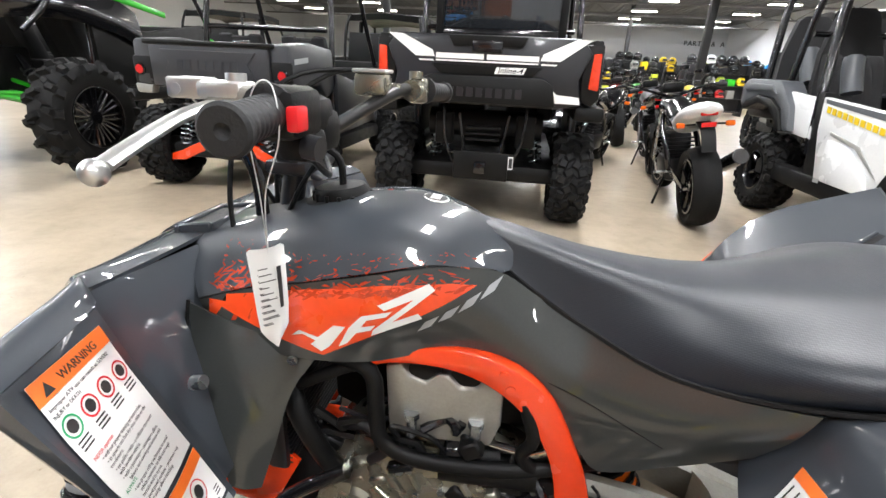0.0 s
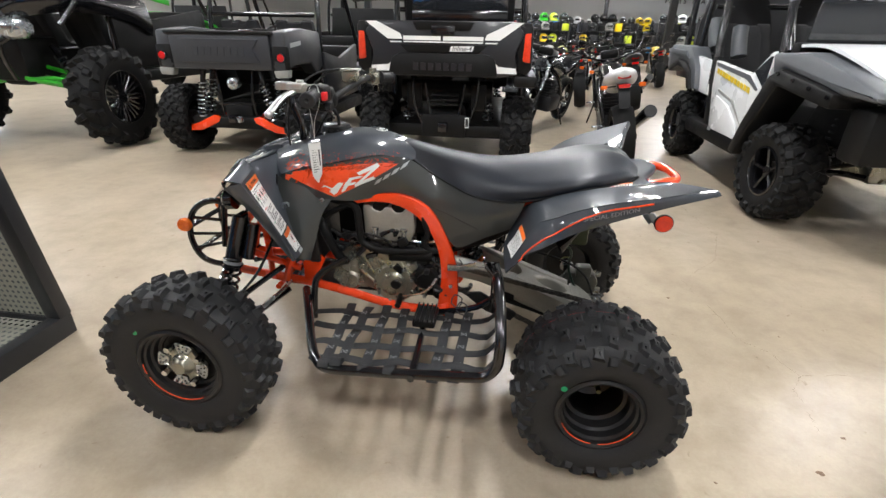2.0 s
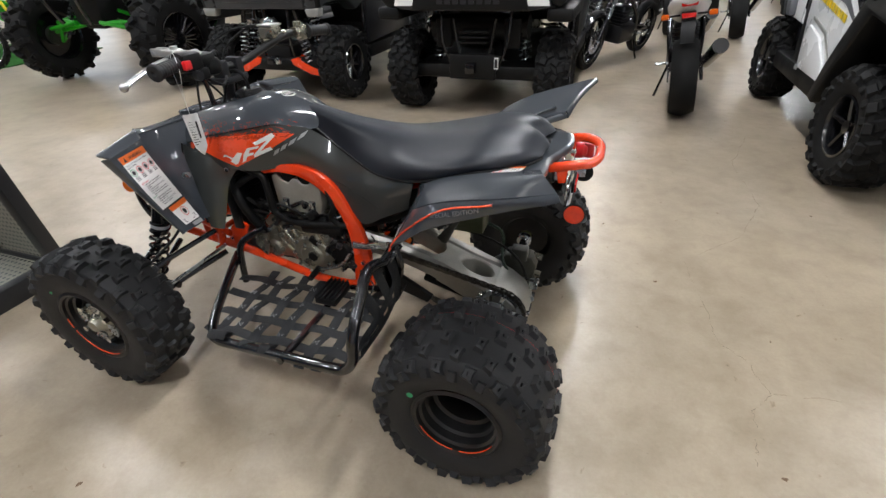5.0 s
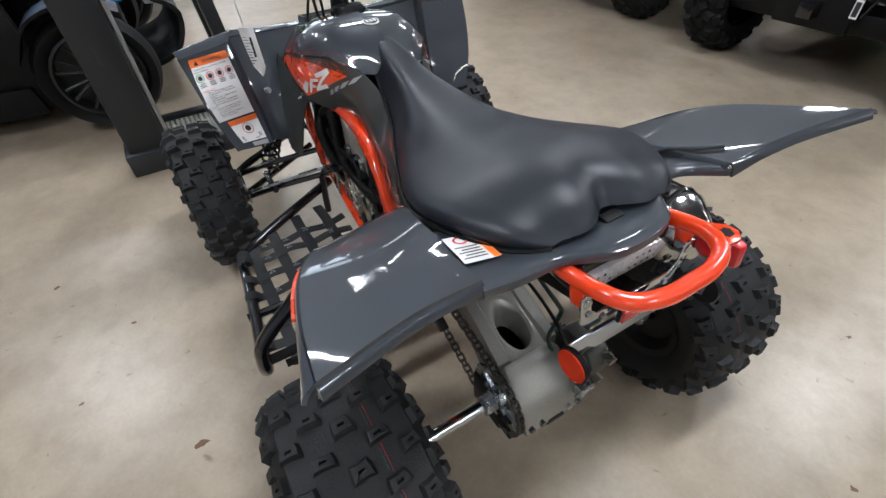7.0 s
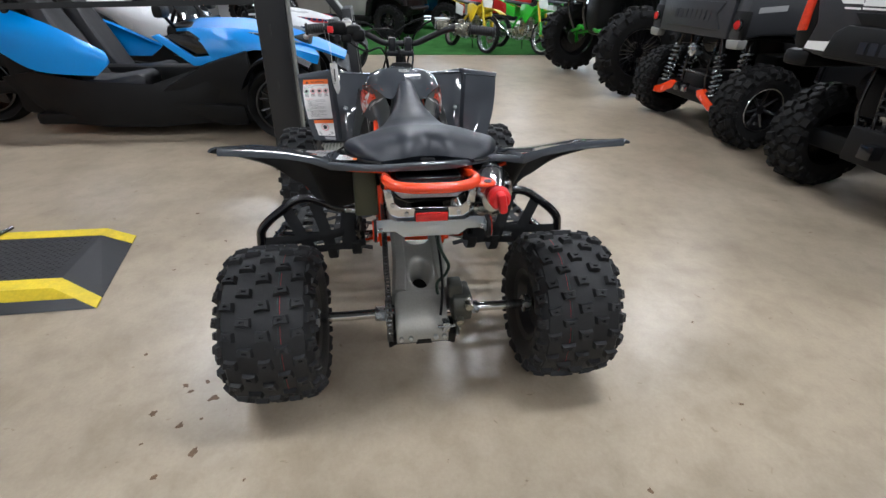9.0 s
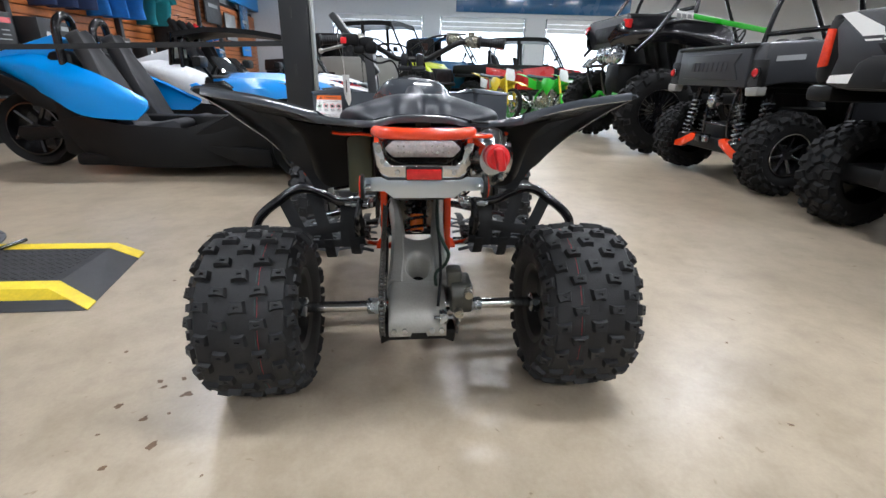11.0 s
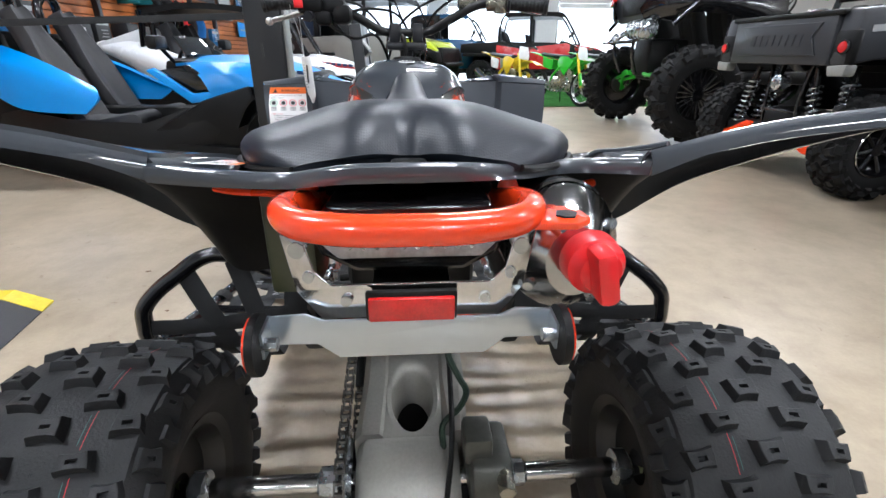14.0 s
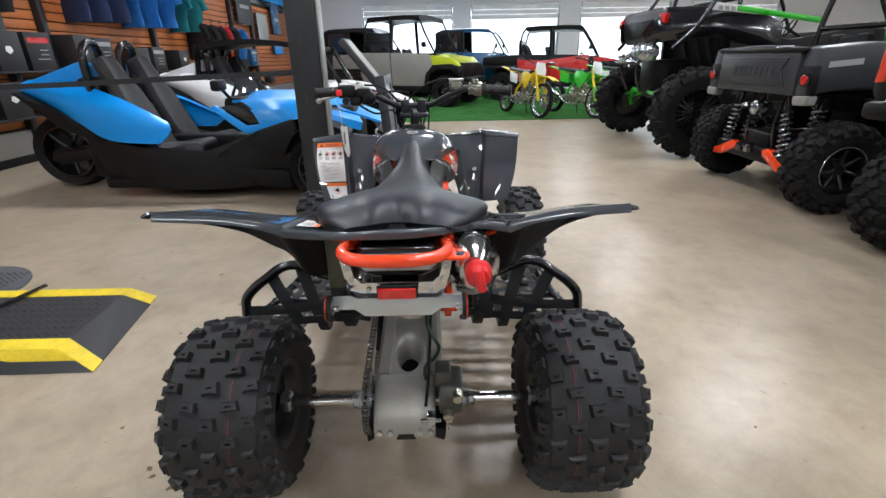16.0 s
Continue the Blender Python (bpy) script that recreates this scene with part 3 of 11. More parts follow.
def rim_mesh(R, W, style, material="black_gloss"):
    """A rim about the y axis; its outside looks to -y."""
    bm = bmesh.new()
    w = W / 2
    if style in ("deep", "dish"):
        d = w * (0.42 if style == "deep" else -0.2)
        prof = [(-w * 0.86, R + 0.006), (-w * 0.90, R - 0.002), (-w * 0.86, R - 0.010), (-w * 0.76, R - 0.012), (-w * 0.72, R - 0.019), (-w * 0.56, R - 0.021), (-w * 0.51, R - 0.028), (-w * 0.30, R - 0.030), (-w * 0.26, R - 0.040), (d, R - 0.043), (d + 0.012, R * 0.45), (d - 0.006, R * 0.32), (d - 0.006, 0.004)]
        revolve(bm, prof, 40, "y", caps=(False, True))
        back = [(w * 0.86, R + 0.006), (w * 0.80, R - 0.012), (d + 0.02, R - 0.030), (d + 0.022, 0.03)]
        revolve(bm, back, 40, "y", caps=(False, False))
        for i in range(4):
            a = 2 * math.pi * (i + 0.5) / 4
            c = Vector((math.cos(a) * R * 0.40, 0, math.sin(a) * R * 0.40))
            rod(bm, c + Vector((0, d - 0.026, 0)), c + Vector((0, d + 0.01, 0)), 0.009, 6)
    else:
        n = {"spokes": 12, "twin": 8, "star": 7, "wire": 18, "five": 5}[style]
        wire = style == "wire"
        lip = 0.014 if wire else 0.02
        revolve(bm, [(-w * 0.86, R + 0.004), (-w * 0.88, R - lip * 0.5), (-w * 0.7, R - lip), (w * 0.7, R - lip), (w * 0.86, R + 0.004)], 40, "y", closed=True)
        rod(bm, (0, -w * (1.0 if wire else 0.62), 0), (0, w * (1.0 if wire else 0.5), 0), R * (0.14 if wire else 0.22), 14)
        for i in range(n):
            a = 2 * math.pi * i / n
            for off in ((-0.09, 0.09) if style in ("spokes", "twin") else (0.0,)):
                k = (a + off * 0.6, a + off * 1.7) if not wire else (a, a + (0.35 if i % 2 else -0.35))
                r0 = R * (0.13 if wire else 0.2)
                y0 = (w * 0.7 if i % 2 else -w * 0.7) if wire else -w * 0.5
                rod(bm, (math.cos(k[0]) * r0, y0, math.sin(k[0]) * r0), (math.cos(k[1]) * (R - lip), 0 if wire else -w * 0.62, math.sin(k[1]) * (R - lip)),
                    0.0022 if wire else R * (0.045 if style in ("spokes", "twin") else 0.09), 5 if wire else 6)
        if not wire:
            revolve(bm, [(w * 0.1, R - lip * 0.8), (w * 0.14, R * 0.2)], 24, "y", caps=(False, False))
    return mesh_of(bm, material, 35)


WHEEL_CACHE = {}


def wheel(parent, loc, R, W, rim, tyre_style, rim_style, outside=-1, rim_mat="black_gloss", tyre_mat="rubber", turn=0.0, steer=0.0, name="wheel", label=""):
    """A wheel in the thing's own axes: rim as the part, tyre under it. outside: the side (-1 or 1, along y) that shows."""
    key = (R, W, rim, tyre_style, rim_style, rim_mat, tyre_mat)
    if key not in WHEEL_CACHE:
        WHEEL_CACHE[key] = (rim_mesh(rim, W, rim_style, rim_mat), tyre_mesh(R, W, rim, tyre_style, tyre_mat), None if tyre_style == "sport_rear" else tread_mesh(R, W, tyre_style, tyre_mat))
    rm, tm, blocks = WHEEL_CACHE[key]
    m = Matrix.Translation(loc) @ Matrix.Rotation(radians(steer) + (0 if outside < 0 else math.pi), 4, "Z") @ Matrix.Rotation(turn, 4, "Y")
    w = link(name, rm, parent, m)
    if label:
        tagged(w, label)
    link("tyre", tm, w)
    if tyre_style == "sport_rear":
        for place, tang, ax, h, slot in tread_blocks(R, W, tyre_style):
            link("tread_block", knob_mesh(tang, ax, h, slot, tyre_mat), w, place)
    elif blocks:
        tagged(link("tread", blocks, w), kind="stuff")
    return w


# ---- the room ----
def structure(name, bm, material, label, smooth=30.0):
    return thing(name, bm, material, label, "structure", "", "structure", None, smooth)


X0, X1, Y0, Y1 = -17.0, 13.0, -5.4, 36.0
bm = bmesh.new()
box(bm, (X0 - 0.3, Y0 - 0.3, -0.25), (X1 + 0.3, Y1 + 0.3, 0.0))
structure("floor", bm, "floor", "polished tan concrete floor with stains and hairline cracks")
bm = bmesh.new()
box(bm, (X0 - 0.3, Y0 - 0.3, CEIL), (X1 + 0.3, Y1 + 0.3, CEIL + 0.2))
for i in range(100):
    x = X0 + 0.3 * i
    box(bm, (x, Y0, CEIL - 0.04), (x + 0.14, Y1, CEIL - 0.001))
structure("ceiling", bm, "ceiling", "dark corrugated steel deck ceiling")


def wall_with_doors():
    bm = bmesh.new()
    doors = [(-2.5, 0.8), (1.42, 4.65), (5.4, 8.7), (9.4, 12.7)]
    y = Y0 - 0.3
    for a, b in doors:
        box(bm, (X0 - 0.3, y, 0), (X0, a, CEIL))
        box(bm, (X0 - 0.3, a, 2.9), (X0, b, CEIL))
        y = b
    box(bm, (X0 - 0.3, y, 0), (X0, Y1 + 0.3, CEIL))
    structure("wall_west", bm, "wall", "pale grey painted wall with loading door openings")
    for k, (a, b) in enumerate(doors):
        d = empty(f"door_{k + 1}", Matrix.Translation((X0 - 0.14, 0, 0)), "raised white sectional loading door with daylight behind", "door", "", "structure")
        for i in range(3):
            bm = bmesh.new()
            box(bm, (-0.02, a + 0.02, 2.42 + i * 0.16), (0.02, b - 0.02, 2.57 + i * 0.16), 0.008)
            part("panel", bm, "white_plastic", d)
        for yy in (a + 0.04, b - 0.04):
            bm = bmesh.new()
            box(bm, (0.02, yy - 0.03, 0), (0.09, yy + 0.03, 2.9), 0.006)
            part("track", bm, "steel", d)
    bm = bmesh.new()
    box(bm, (X0 - 2.05, Y0, -0.2), (X0 - 2.0, 20, 4))
    thing("backdrop", bm, "daylight", "bright overcast daylight outside the doors", "backdrop", "", "structure")


wall_with_doors()
bm = bmesh.new()
box(bm, (X0, Y1, 0), (X1, Y1 + 0.3, CEIL))
structure("wall_north", bm, "wall", "pale grey painted back wall")
bm = bmesh.new()
box(bm, (X0, Y0 - 0.3, 0), (X1, Y0, CEIL))
structure("wall_south", bm, "wall", "pale grey wall behind the clothing display")
# unseen closing wall, kept pale so that bright metal has something to reflect
bm = bmesh.new()
box(bm, (X1, Y0 - 0.3, 0), (X1 + 0.3, Y1 + 0.3, CEIL))
structure("wall_east", bm, "wall", "unseen side wall, pale grey to brighten reflections")


def joist(y):
    bm = bmesh.new()
    for z in (CEIL - 0.62, CEIL - 0.08):
        box(bm, (X0, y - 0.05, z - 0.035), (X1, y + 0.05, z + 0.035))
    n = 36
    for i in range(n):
        a, b = X0 + (X1 - X0) * i / n, X0 + (X1 - X0) * (i + 1) / n
        z0, z1 = (CEIL - 0.62, CEIL - 0.08) if i % 2 else (CEIL - 0.08, CEIL - 0.62)
        rod(bm, (a, y, z0), (b, y, z1), 0.016, 4)
    return bm


jb = thing("roof_joist", joist(0.0), "joist", "grey open-web steel roof joist", "joist", "roof joists", "structure")
jb.matrix_basis = Matrix.Translation((0, 3.6, 0))
for y in (8.0, 12.5, 17.0, 21.5, 26.0, 30.5):
    copy_thing(jb, Matrix.Translation((0, y, 0)))


def high_bay():
    e = empty("high_bay_fixture", Matrix.Identity(4), "white high-bay ceiling light, switched on", "ceiling light", "high-bay lights")
    bm = bmesh.new()
    box(bm, (-0.6, -0.19, -0.06), (0.6, 0.19, 0.06), 0.02, taper=(0.92, 0.6))
    part("housing", bm, "white_plastic", e)
    bm = bmesh.new()
    box(bm, (-0.57, -0.16, -0.072), (0.57, 0.16, -0.063))
    part("diffuser", bm, "lamp_glow", e, "glowing diffuser")
    for s in (-1, 1):
        bm = bmesh.new()
        rod(bm, (s * 0.5, 0, 0.06), (s * 0.5, 0, 0.31), 0.004, 6)
        part("hanger", bm, "steel", e)
    return e


hb = high_bay()
first = True
for lx in (-13.4, -8.7, -4.0, 0.7, 5.4, 10.1):
    for ly in (-2.6, 1.0, 4.6, 8.2, 11.8, 15.4, 19.0, 22.6, 26.2, 29.8):
        m = Matrix.Translation((lx, ly, CEIL - 0.33)) @ Matrix.Rotation(radians(90 if ly < 10 else 0), 4, "Z")
        if first:
            hb.matrix_basis, first = m, False
        else:
            copy_thing(hb, m)

# turf strip under the far vehicles
bm = bmesh.new()
box(bm, (-16.9, -1.2, 0.0), (-7.7, 5.0, 0.012), 0.004)
structure("turf_mat", bm, "turf", "green artificial turf display mat on the floor")


# ---- the quad bike ----
from mathutils.bvhtree import BVHTree

quad = empty("quad_bike", Matrix.Identity(4), "dark grey sport quad bike with orange frame and black seat", "quad bike")
both = (1, -1)


# seat
SEAT = [(-0.070, 0.026, 0.886, 0.874), (-0.02, 0.050, 0.876, 0.827), (0.06, 0.066, 0.857, 0.776), (0.13, 0.086, 0.842, 0.744), (0.22, 0.126, 0.830, 0.717),
        (0.31, 0.162, 0.827, 0.718), (0.42, 0.203, 0.840, 0.744), (0.52, 0.226, 0.858, 0.779), (0.575, 0.222, 0.872, 0.795), (0.620, 0.210, 0.877, 0.800), (0.665, 0.190, 0.877, 0.804), (0.700, 0.168, 0.868, 0.808), (0.724, 0.140, 0.852, 0.811), (0.738, 0.118, 0.834, 0.814)]


NOSE = ((0.0, 1.0), (0.30, 0.985), (0.50, 0.93), (0.62, 0.80), (0.76, 0.48), (0.90, 0.18), (1.0, 0.0))
PAN = ((0.0, 1.0), (0.26, 0.985), (0.42, 0.92), (0.58, 0.79), (0.72, 0.665), (0.85, 0.565), (0.945, 0.46), (0.99, 0.32), (1.0, 0.18), (0.97, 0.0))


def seat_rings():
    s = crom(np.array(SEAT), 4)
    lines = []
    for prof in (NOSE, PAN):
        p = np.array(prof)
        d = np.concatenate([[0], np.cumsum(np.hypot(*np.diff(p, axis=0).T))])
        q = np.linspace(0, d[-1], 17)
        lines.append(np.stack([np.interp(q, d, p[:, 0]), np.interp(q, d, p[:, 1])], 1))
    rings = []
    for x, w, zt, zb in s:
        back = min(1.0, max(0.0, (x - 0.16) / 0.22))
        tail = min(1.0, max(0.0, (x - 0.56) / 0.17)) ** 1.5
        half = lines[0] * (1 - back) + lines[1] * back
        ring = []
        for f, g in list(half[::-1]) + [(-a, b) for a, b in half[1:]]:
            y = w * f
            z = zb + (zt - zb) * g
            # two lobes with a valley between them across the tail
            valley = math.exp(-(y / 0.026) ** 2) * tail
            lobe = math.exp(-((abs(y) - 0.062) / 0.030) ** 2) * tail
            # shallow flute down the side of each lobe
            flute = math.exp(-((abs(y) - 0.125) / 0.030) ** 2) * tail * g
            ring.append((x - 0.024 * valley + 0.010 * lobe - 0.004 * flute, y, z - 0.008 * valley * g + 0.001 * lobe * g - 0.004 * flute))
        ring += [(x - 0.02 * tail, -w * 0.6, zb - 0.008), (x - 0.02 * tail, w * 0.6, zb - 0.008)]
        rings.append(ring)
    return rings


bm = bmesh.new()
loft(bm, seat_rings())
seat = part("seat", bm, "seat_vinyl", quad, "black textured vinyl seat", smooth=70)
bm = bmesh.new()
for s in both:
    tube(bm, [(x, s * (w + 0.002), zb + 0.002) for x, w, zt, zb in SEAT], 0.0045, 6, 3)
part("piping", bm, "black_plastic", seat)
bm = bmesh.new()
box(bm, (0.722, -0.020, 0.800), (0.745, 0.020, 0.826), 0.006)
part("seat_latch", bm, "black_plastic", quad)

# tank cover
TANK = [
    [(-0.500, 0.000, 0.841), (-0.380, 0.000, 0.874), (-0.280, 0.000, 0.897), (-0.180, 0.000, 0.909), (-0.080, 0.000, 0.892), (0.000, 0.000, 0.858)],
    [(-0.492, -0.077, 0.833), (-0.372, -0.084, 0.867), (-0.272, -0.089, 0.889), (-0.172, -0.084, 0.900), (-0.080, -0.060, 0.882), (0.000, -0.034, 0.845)],
    [(-0.478, -0.128, 0.812), (-0.362, -0.138, 0.842), (-0.270, -0.141, 0.861), (-0.178, -0.132, 0.874), (-0.085, -0.103, 0.866), (0.000, -0.054, 0.820)],
    [(-0.440, -0.176, 0.772), (-0.360, -0.172, 0.799), (-0.280, -0.170, 0.816), (-0.200, -0.161, 0.832), (-0.100, -0.134, 0.846), (-0.020, -0.088, 0.820)],
]
SIDE = [
    [(-0.440, -0.175, 0.770), (-0.360, -0.171, 0.797), (-0.280, -0.169, 0.814), (-0.200, -0.160, 0.830), (-0.100, -0.133, 0.844), (-0.020, -0.088, 0.828), (0.045, -0.067, 0.784), (0.120, -0.085, 0.747), (0.210, -0.123, 0.718), (0.300, -0.160, 0.715), (0.390, -0.195, 0.732)],
    [(-0.420, -0.186, 0.745), (-0.350, -0.183, 0.756), (-0.275, -0.179, 0.762), (-0.200, -0.166, 0.770), (-0.100, -0.142, 0.784), (-0.020, -0.116, 0.770), (0.050, -0.108, 0.722), (0.120, -0.116, 0.672), (0.200, -0.140, 0.648), (0.285, -0.168, 0.662), (0.375, -0.188, 0.690)],
    [(-0.400, -0.187, 0.712), (-0.340, -0.184, 0.704), (-0.270, -0.174, 0.695), (-0.195, -0.150, 0.688), (-0.100, -0.124, 0.702), (-0.020, -0.112, 0.694), (0.060, -0.112, 0.636), (0.128, -0.120, 0.565), (0.172, -0.126, 0.527), (0.262, -0.148, 0.580), (0.352, -0.160, 0.628)],
]
bm = bmesh.new()
for s in both:
    patch(bm, SIDE, 5, 6, 0.004, s < 0)
bmesh.ops.recalc_face_normals(bm, faces=bm.faces)
side_tree = BVHTree.FromBMesh(bm)
bm.free()
bm = bmesh.new()
for s in both:
    patch(bm, TANK, 5, 5, 0.004, s < 0)
bmesh.ops.remove_doubles(bm, verts=bm.verts, dist=0.0004)
bmesh.ops.recalc_face_normals(bm, faces=bm.faces)
tank_tree = BVHTree.FromBMesh(bm)
tank = part("tank_cover", bm, "gray_paint", quad, "glossy dark grey tank cover", smooth=50)

# orange side graphic and model lettering drawn as plain slanted shapes
DECAL = [(-0.4320, 0.7800), (-0.3750, 0.7580), (-0.2550, 0.7045), (-0.1450, 0.7580), (-0.0440, 0.8160), (-0.0800, 0.8225), (-0.1700, 0.8200), (-0.2800, 0.8070), (-0.3800, 0.7890)]
STROKES = [
    [(-0.2960, 0.7390), (-0.2800, 0.7420), (-0.2630, 0.7320), (-0.2700, 0.7250), (-0.2560, 0.7125), (-0.2450, 0.7200), (-0.2200, 0.7560), (-0.2360, 0.7580), (-0.2590, 0.7375), (-0.2840, 0.7485)],
    [(-0.2320, 0.7210), (-0.2200, 0.7265), (-0.2060, 0.7450), (-0.1860, 0.7500), (-0.1790, 0.7590), (-0.1990, 0.7555), (-0.1910, 0.7670), (-0.1640, 0.7730), (-0.1560, 0.7820), (-0.1980, 0.7740), (-0.2160, 0.7540)],
    [(-0.1860, 0.7400), (-0.1150, 0.7700), (-0.1210, 0.7790), (-0.1560, 0.7645), (-0.0990, 0.8145), (-0.1080, 0.8240), (-0.1760, 0.7910), (-0.1670, 0.7830), (-0.1270, 0.8010), (-0.1830, 0.7505)],
]
NUMBERS = [[(-0.122 + 0.028 * i + a, 0.7465 + 0.0165 * i + b) for a, b in ((0, 0), (0.019, 0.010), (0.030, 0.028), (0.011, 0.018))] for i in range(4)]


def graphic(name, outlines, material, tree, parent, lift, side, label="", step=0.018):
    bm = bmesh.new()
    for pts in outlines:
        one = cut_outline(pts, "y", step)
        lay_on(one, tree, 1, -0.6 * side, side, lift)
        me = bpy.data.meshes.new("tmp")
        one.to_mesh(me)
        one.free()
        bm.from_mesh(me)
        bpy.data.meshes.remove(me)
    return part(name, bm, material, parent, label, smooth=60, recalc=False)


def seam_z(x):
    return float(np.interp(x, [p[0] for p in SIDE[0][:6]], [p[2] for p in SIDE[0][:6]]))


rng = random.Random(5)
SPLATS = []
for i in range(420):
    x = rng.uniform(-0.42, -0.05)
    z0 = 0.79 + 0.02 * (x + 0.42) / 0.37
    k = rng.random() ** 1.7
    z = z0 + 0.002 + k * 0.058
    if z > 0.862 or rng.random() < (x + 0.42) * 0.6:
        continue
    a, l, t = rng.uniform(-0.6, 1.0), rng.uniform(0.0015, 0.014) * (1.15 - k), rng.uniform(0.0006, 0.0026) * (1.1 - k)
    pts = []
    for j in range(7):
        w = 2 * math.pi * j / 7
        rr = rng.uniform(0.6, 1.3)
        dx, dz = l * math.cos(w) * rr, t * math.sin(w) * rr
        pts.append((x + dx * math.cos(a) - dz * math.sin(a), z + dx * math.sin(a) + dz * math.cos(a)))
    SPLATS.append(pts)
for s in both:
    bm = bmesh.new()
    patch(bm, SIDE, 5, 6, 0.004, s < 0)
    panel_ = part("side_panel", bm, "gray_paint_olive_reflect", quad, "glossy dark grey side panel with an orange graphic", smooth=50)
    graphic("side_graphic", [DECAL], "orange_decal", side_tree, panel_, 0.0014, s, "orange side graphic")
    graphic("splatter_graphic", [p for p in SPLATS if p[0][1] > seam_z(p[0][0])], "orange_spray", tank_tree, tank, 0.0016, s, "orange paint-splatter graphic", 0.03)
    graphic("splatter_graphic", [p for p in SPLATS if p[0][1] <= seam_z(p[0][0]) - 0.004], "orange_spray", side_tree, panel_, 0.0016, s, "orange paint-splatter graphic", 0.03)
    for one in STROKES:
        graphic("letter_shape", [one], "white_decal", side_tree, panel_, 0.0026, s, "white angular letter shape", 0.012)
    for one in NUMBERS:
        graphic("number_shape", [one], "silver_decal", side_tree, panel_, 0.0026, s, "silver slanted number shape", 0.012)
    # seams: over the graphic, down the front of the panel, and the fold behind the frame bow
    edge = crom(SIDE[0][:6], 4)
    bm = bmesh.new()
    tube(bm, [(x, y * s - 0.001 * s, z + 0.001) for x, y, z in edge], 0.0022, 6, 1)
    part("seam", bm, "black_plastic", panel_)
    bm = bmesh.new()
    tube(bm, [(x, y * s, z) for x, y, z in crom([SIDE[0][0], SIDE[1][0], SIDE[2][0]], 4)], 0.0026, 6, 1)
    part("seam", bm, "black_plastic", panel_)
    bm = bmesh.new()
    line = []
    for k in range(10):
        hit = side_tree.ray_cast(Vector((0.075 + 0.165 * k / 9, -0.6 * s, 0.668 - 0.056 * k / 9)), Vector((0, s, 0)))[0]
        if hit is not None:
            line.append(tuple(hit))
    tube(bm, line, 0.0011, 6, 1)
    part("fold_line", bm, "black_plastic", panel_)
# round emblem and small sticker on the tank top
bm = bmesh.new()
revolve(bm, [(0.0, 0.022), (0.002, 0.021)], 28, "z", pose(-0.128, 0.0, 0.9055, 0, 6, 0))
part("round_emblem", bm, "white_decal", tank)
bm = bmesh.new()
revolve(bm, [(0.002, 0.0185), (0.0028, 0.018)], 28, "z", pose(-0.128, 0.0, 0.9055, 0, 6, 0))
part("emblem_centre", bm, "ink", tank)
for k in range(3):
    bm = bmesh.new()
    box(bm, (-0.008, -0.013, 0.0028), (0.008, -0.007, 0.0034), m=pose(-0.128, 0.010 * k, 0.9055, 0, 6, 0))
    part("emblem_bar", bm, "white_decal", tank)
bm = bmesh.new()
box(bm, (-0.195, -0.052, 0.8975), (-0.155, -0.020, 0.8995), 0.0008, m=None)
part("sticker", bm, "label_white", tank, m=pose(0, 0, 0.004, 0, 0, 0))
# fuel cap with vent hose
bm = bmesh.new()
revolve(bm, [(-0.01, 0.046), (0.016, 0.046), (0.026, 0.040), (0.027, 0.02)], 28, "z", pose(-0.285, 0, 0.888, 0, -7, 0))
for i in range(14):
    a = 2 * math.pi * i / 14
    rod(bm, (-0.285 + 0.046 * math.cos(a), 0.046 * math.sin(a), 0.885), (-0.285 + 0.046 * math.cos(a), 0.046 * math.sin(a), 0.905), 0.004, 5)
part("fuel_cap", bm, "black_plastic", quad)
bm = bmesh.new()
tube(bm, [(-0.285, 0, 0.905), (-0.287, -0.004, 0.955), (-0.315, -0.012, 0.975), (-0.35, -0.01, 0.955), (-0.37, 0.0, 0.90)], 0.006, 8)
part("vent_hose", bm, "black_plastic", quad)
# dark trim round the fuel cap and key panel
bm = bmesh.new()
revolve(bm, [(0.0, 0.062), (0.006, 0.060), (0.008, 0.05), (0.0, 0.048)], 30, "z", pose(-0.285, 0, 0.888, 0, -7, 0), closed=True)
part("cap_ring", bm, "black_plastic", quad)

# shrouds beside the radiator
SHROUD = [
    [(-0.446, -0.191, 0.774), (-0.358, -0.186, 0.738), (-0.263, -0.159, 0.702)],
    [(-0.430, -0.217, 0.681), (-0.368, -0.212, 0.658), (-0.303, -0.186, 0.641)],
    [(-0.406, -0.236, 0.581), (-0.368, -0.229, 0.561), (-0.330, -0.207, 0.544)],
    [(-0.386, -0.242, 0.494), (-0.368, -0.236, 0.484), (-0.350, -0.221, 0.476)],
]
for s in both:
    bm = bmesh.new()
    patch(bm, SHROUD, 5, 5, 0.004, s < 0)
    sh = part("radiator_shroud", bm, "gray_paint_olive_reflect", quad, "glossy dark grey radiator shroud", smooth=50)
    bm = bmesh.new()
    rod(bm, (-0.300, -0.165 * s, 0.692), (-0.300, -0.185 * s, 0.692), 0.008, 12)
    part("bolt", bm, "steel", sh)
    bm = bmesh.new()
    tube(bm, [(-0.446, -0.193 * s, 0.778), (-0.444, -0.211 * s, 0.716), (-0.423, -0.230 * s, 0.616), (-0.393, -0.244 * s, 0.506)], 0.003, 6)
    part("edge_trim", bm, "black_plastic", sh)

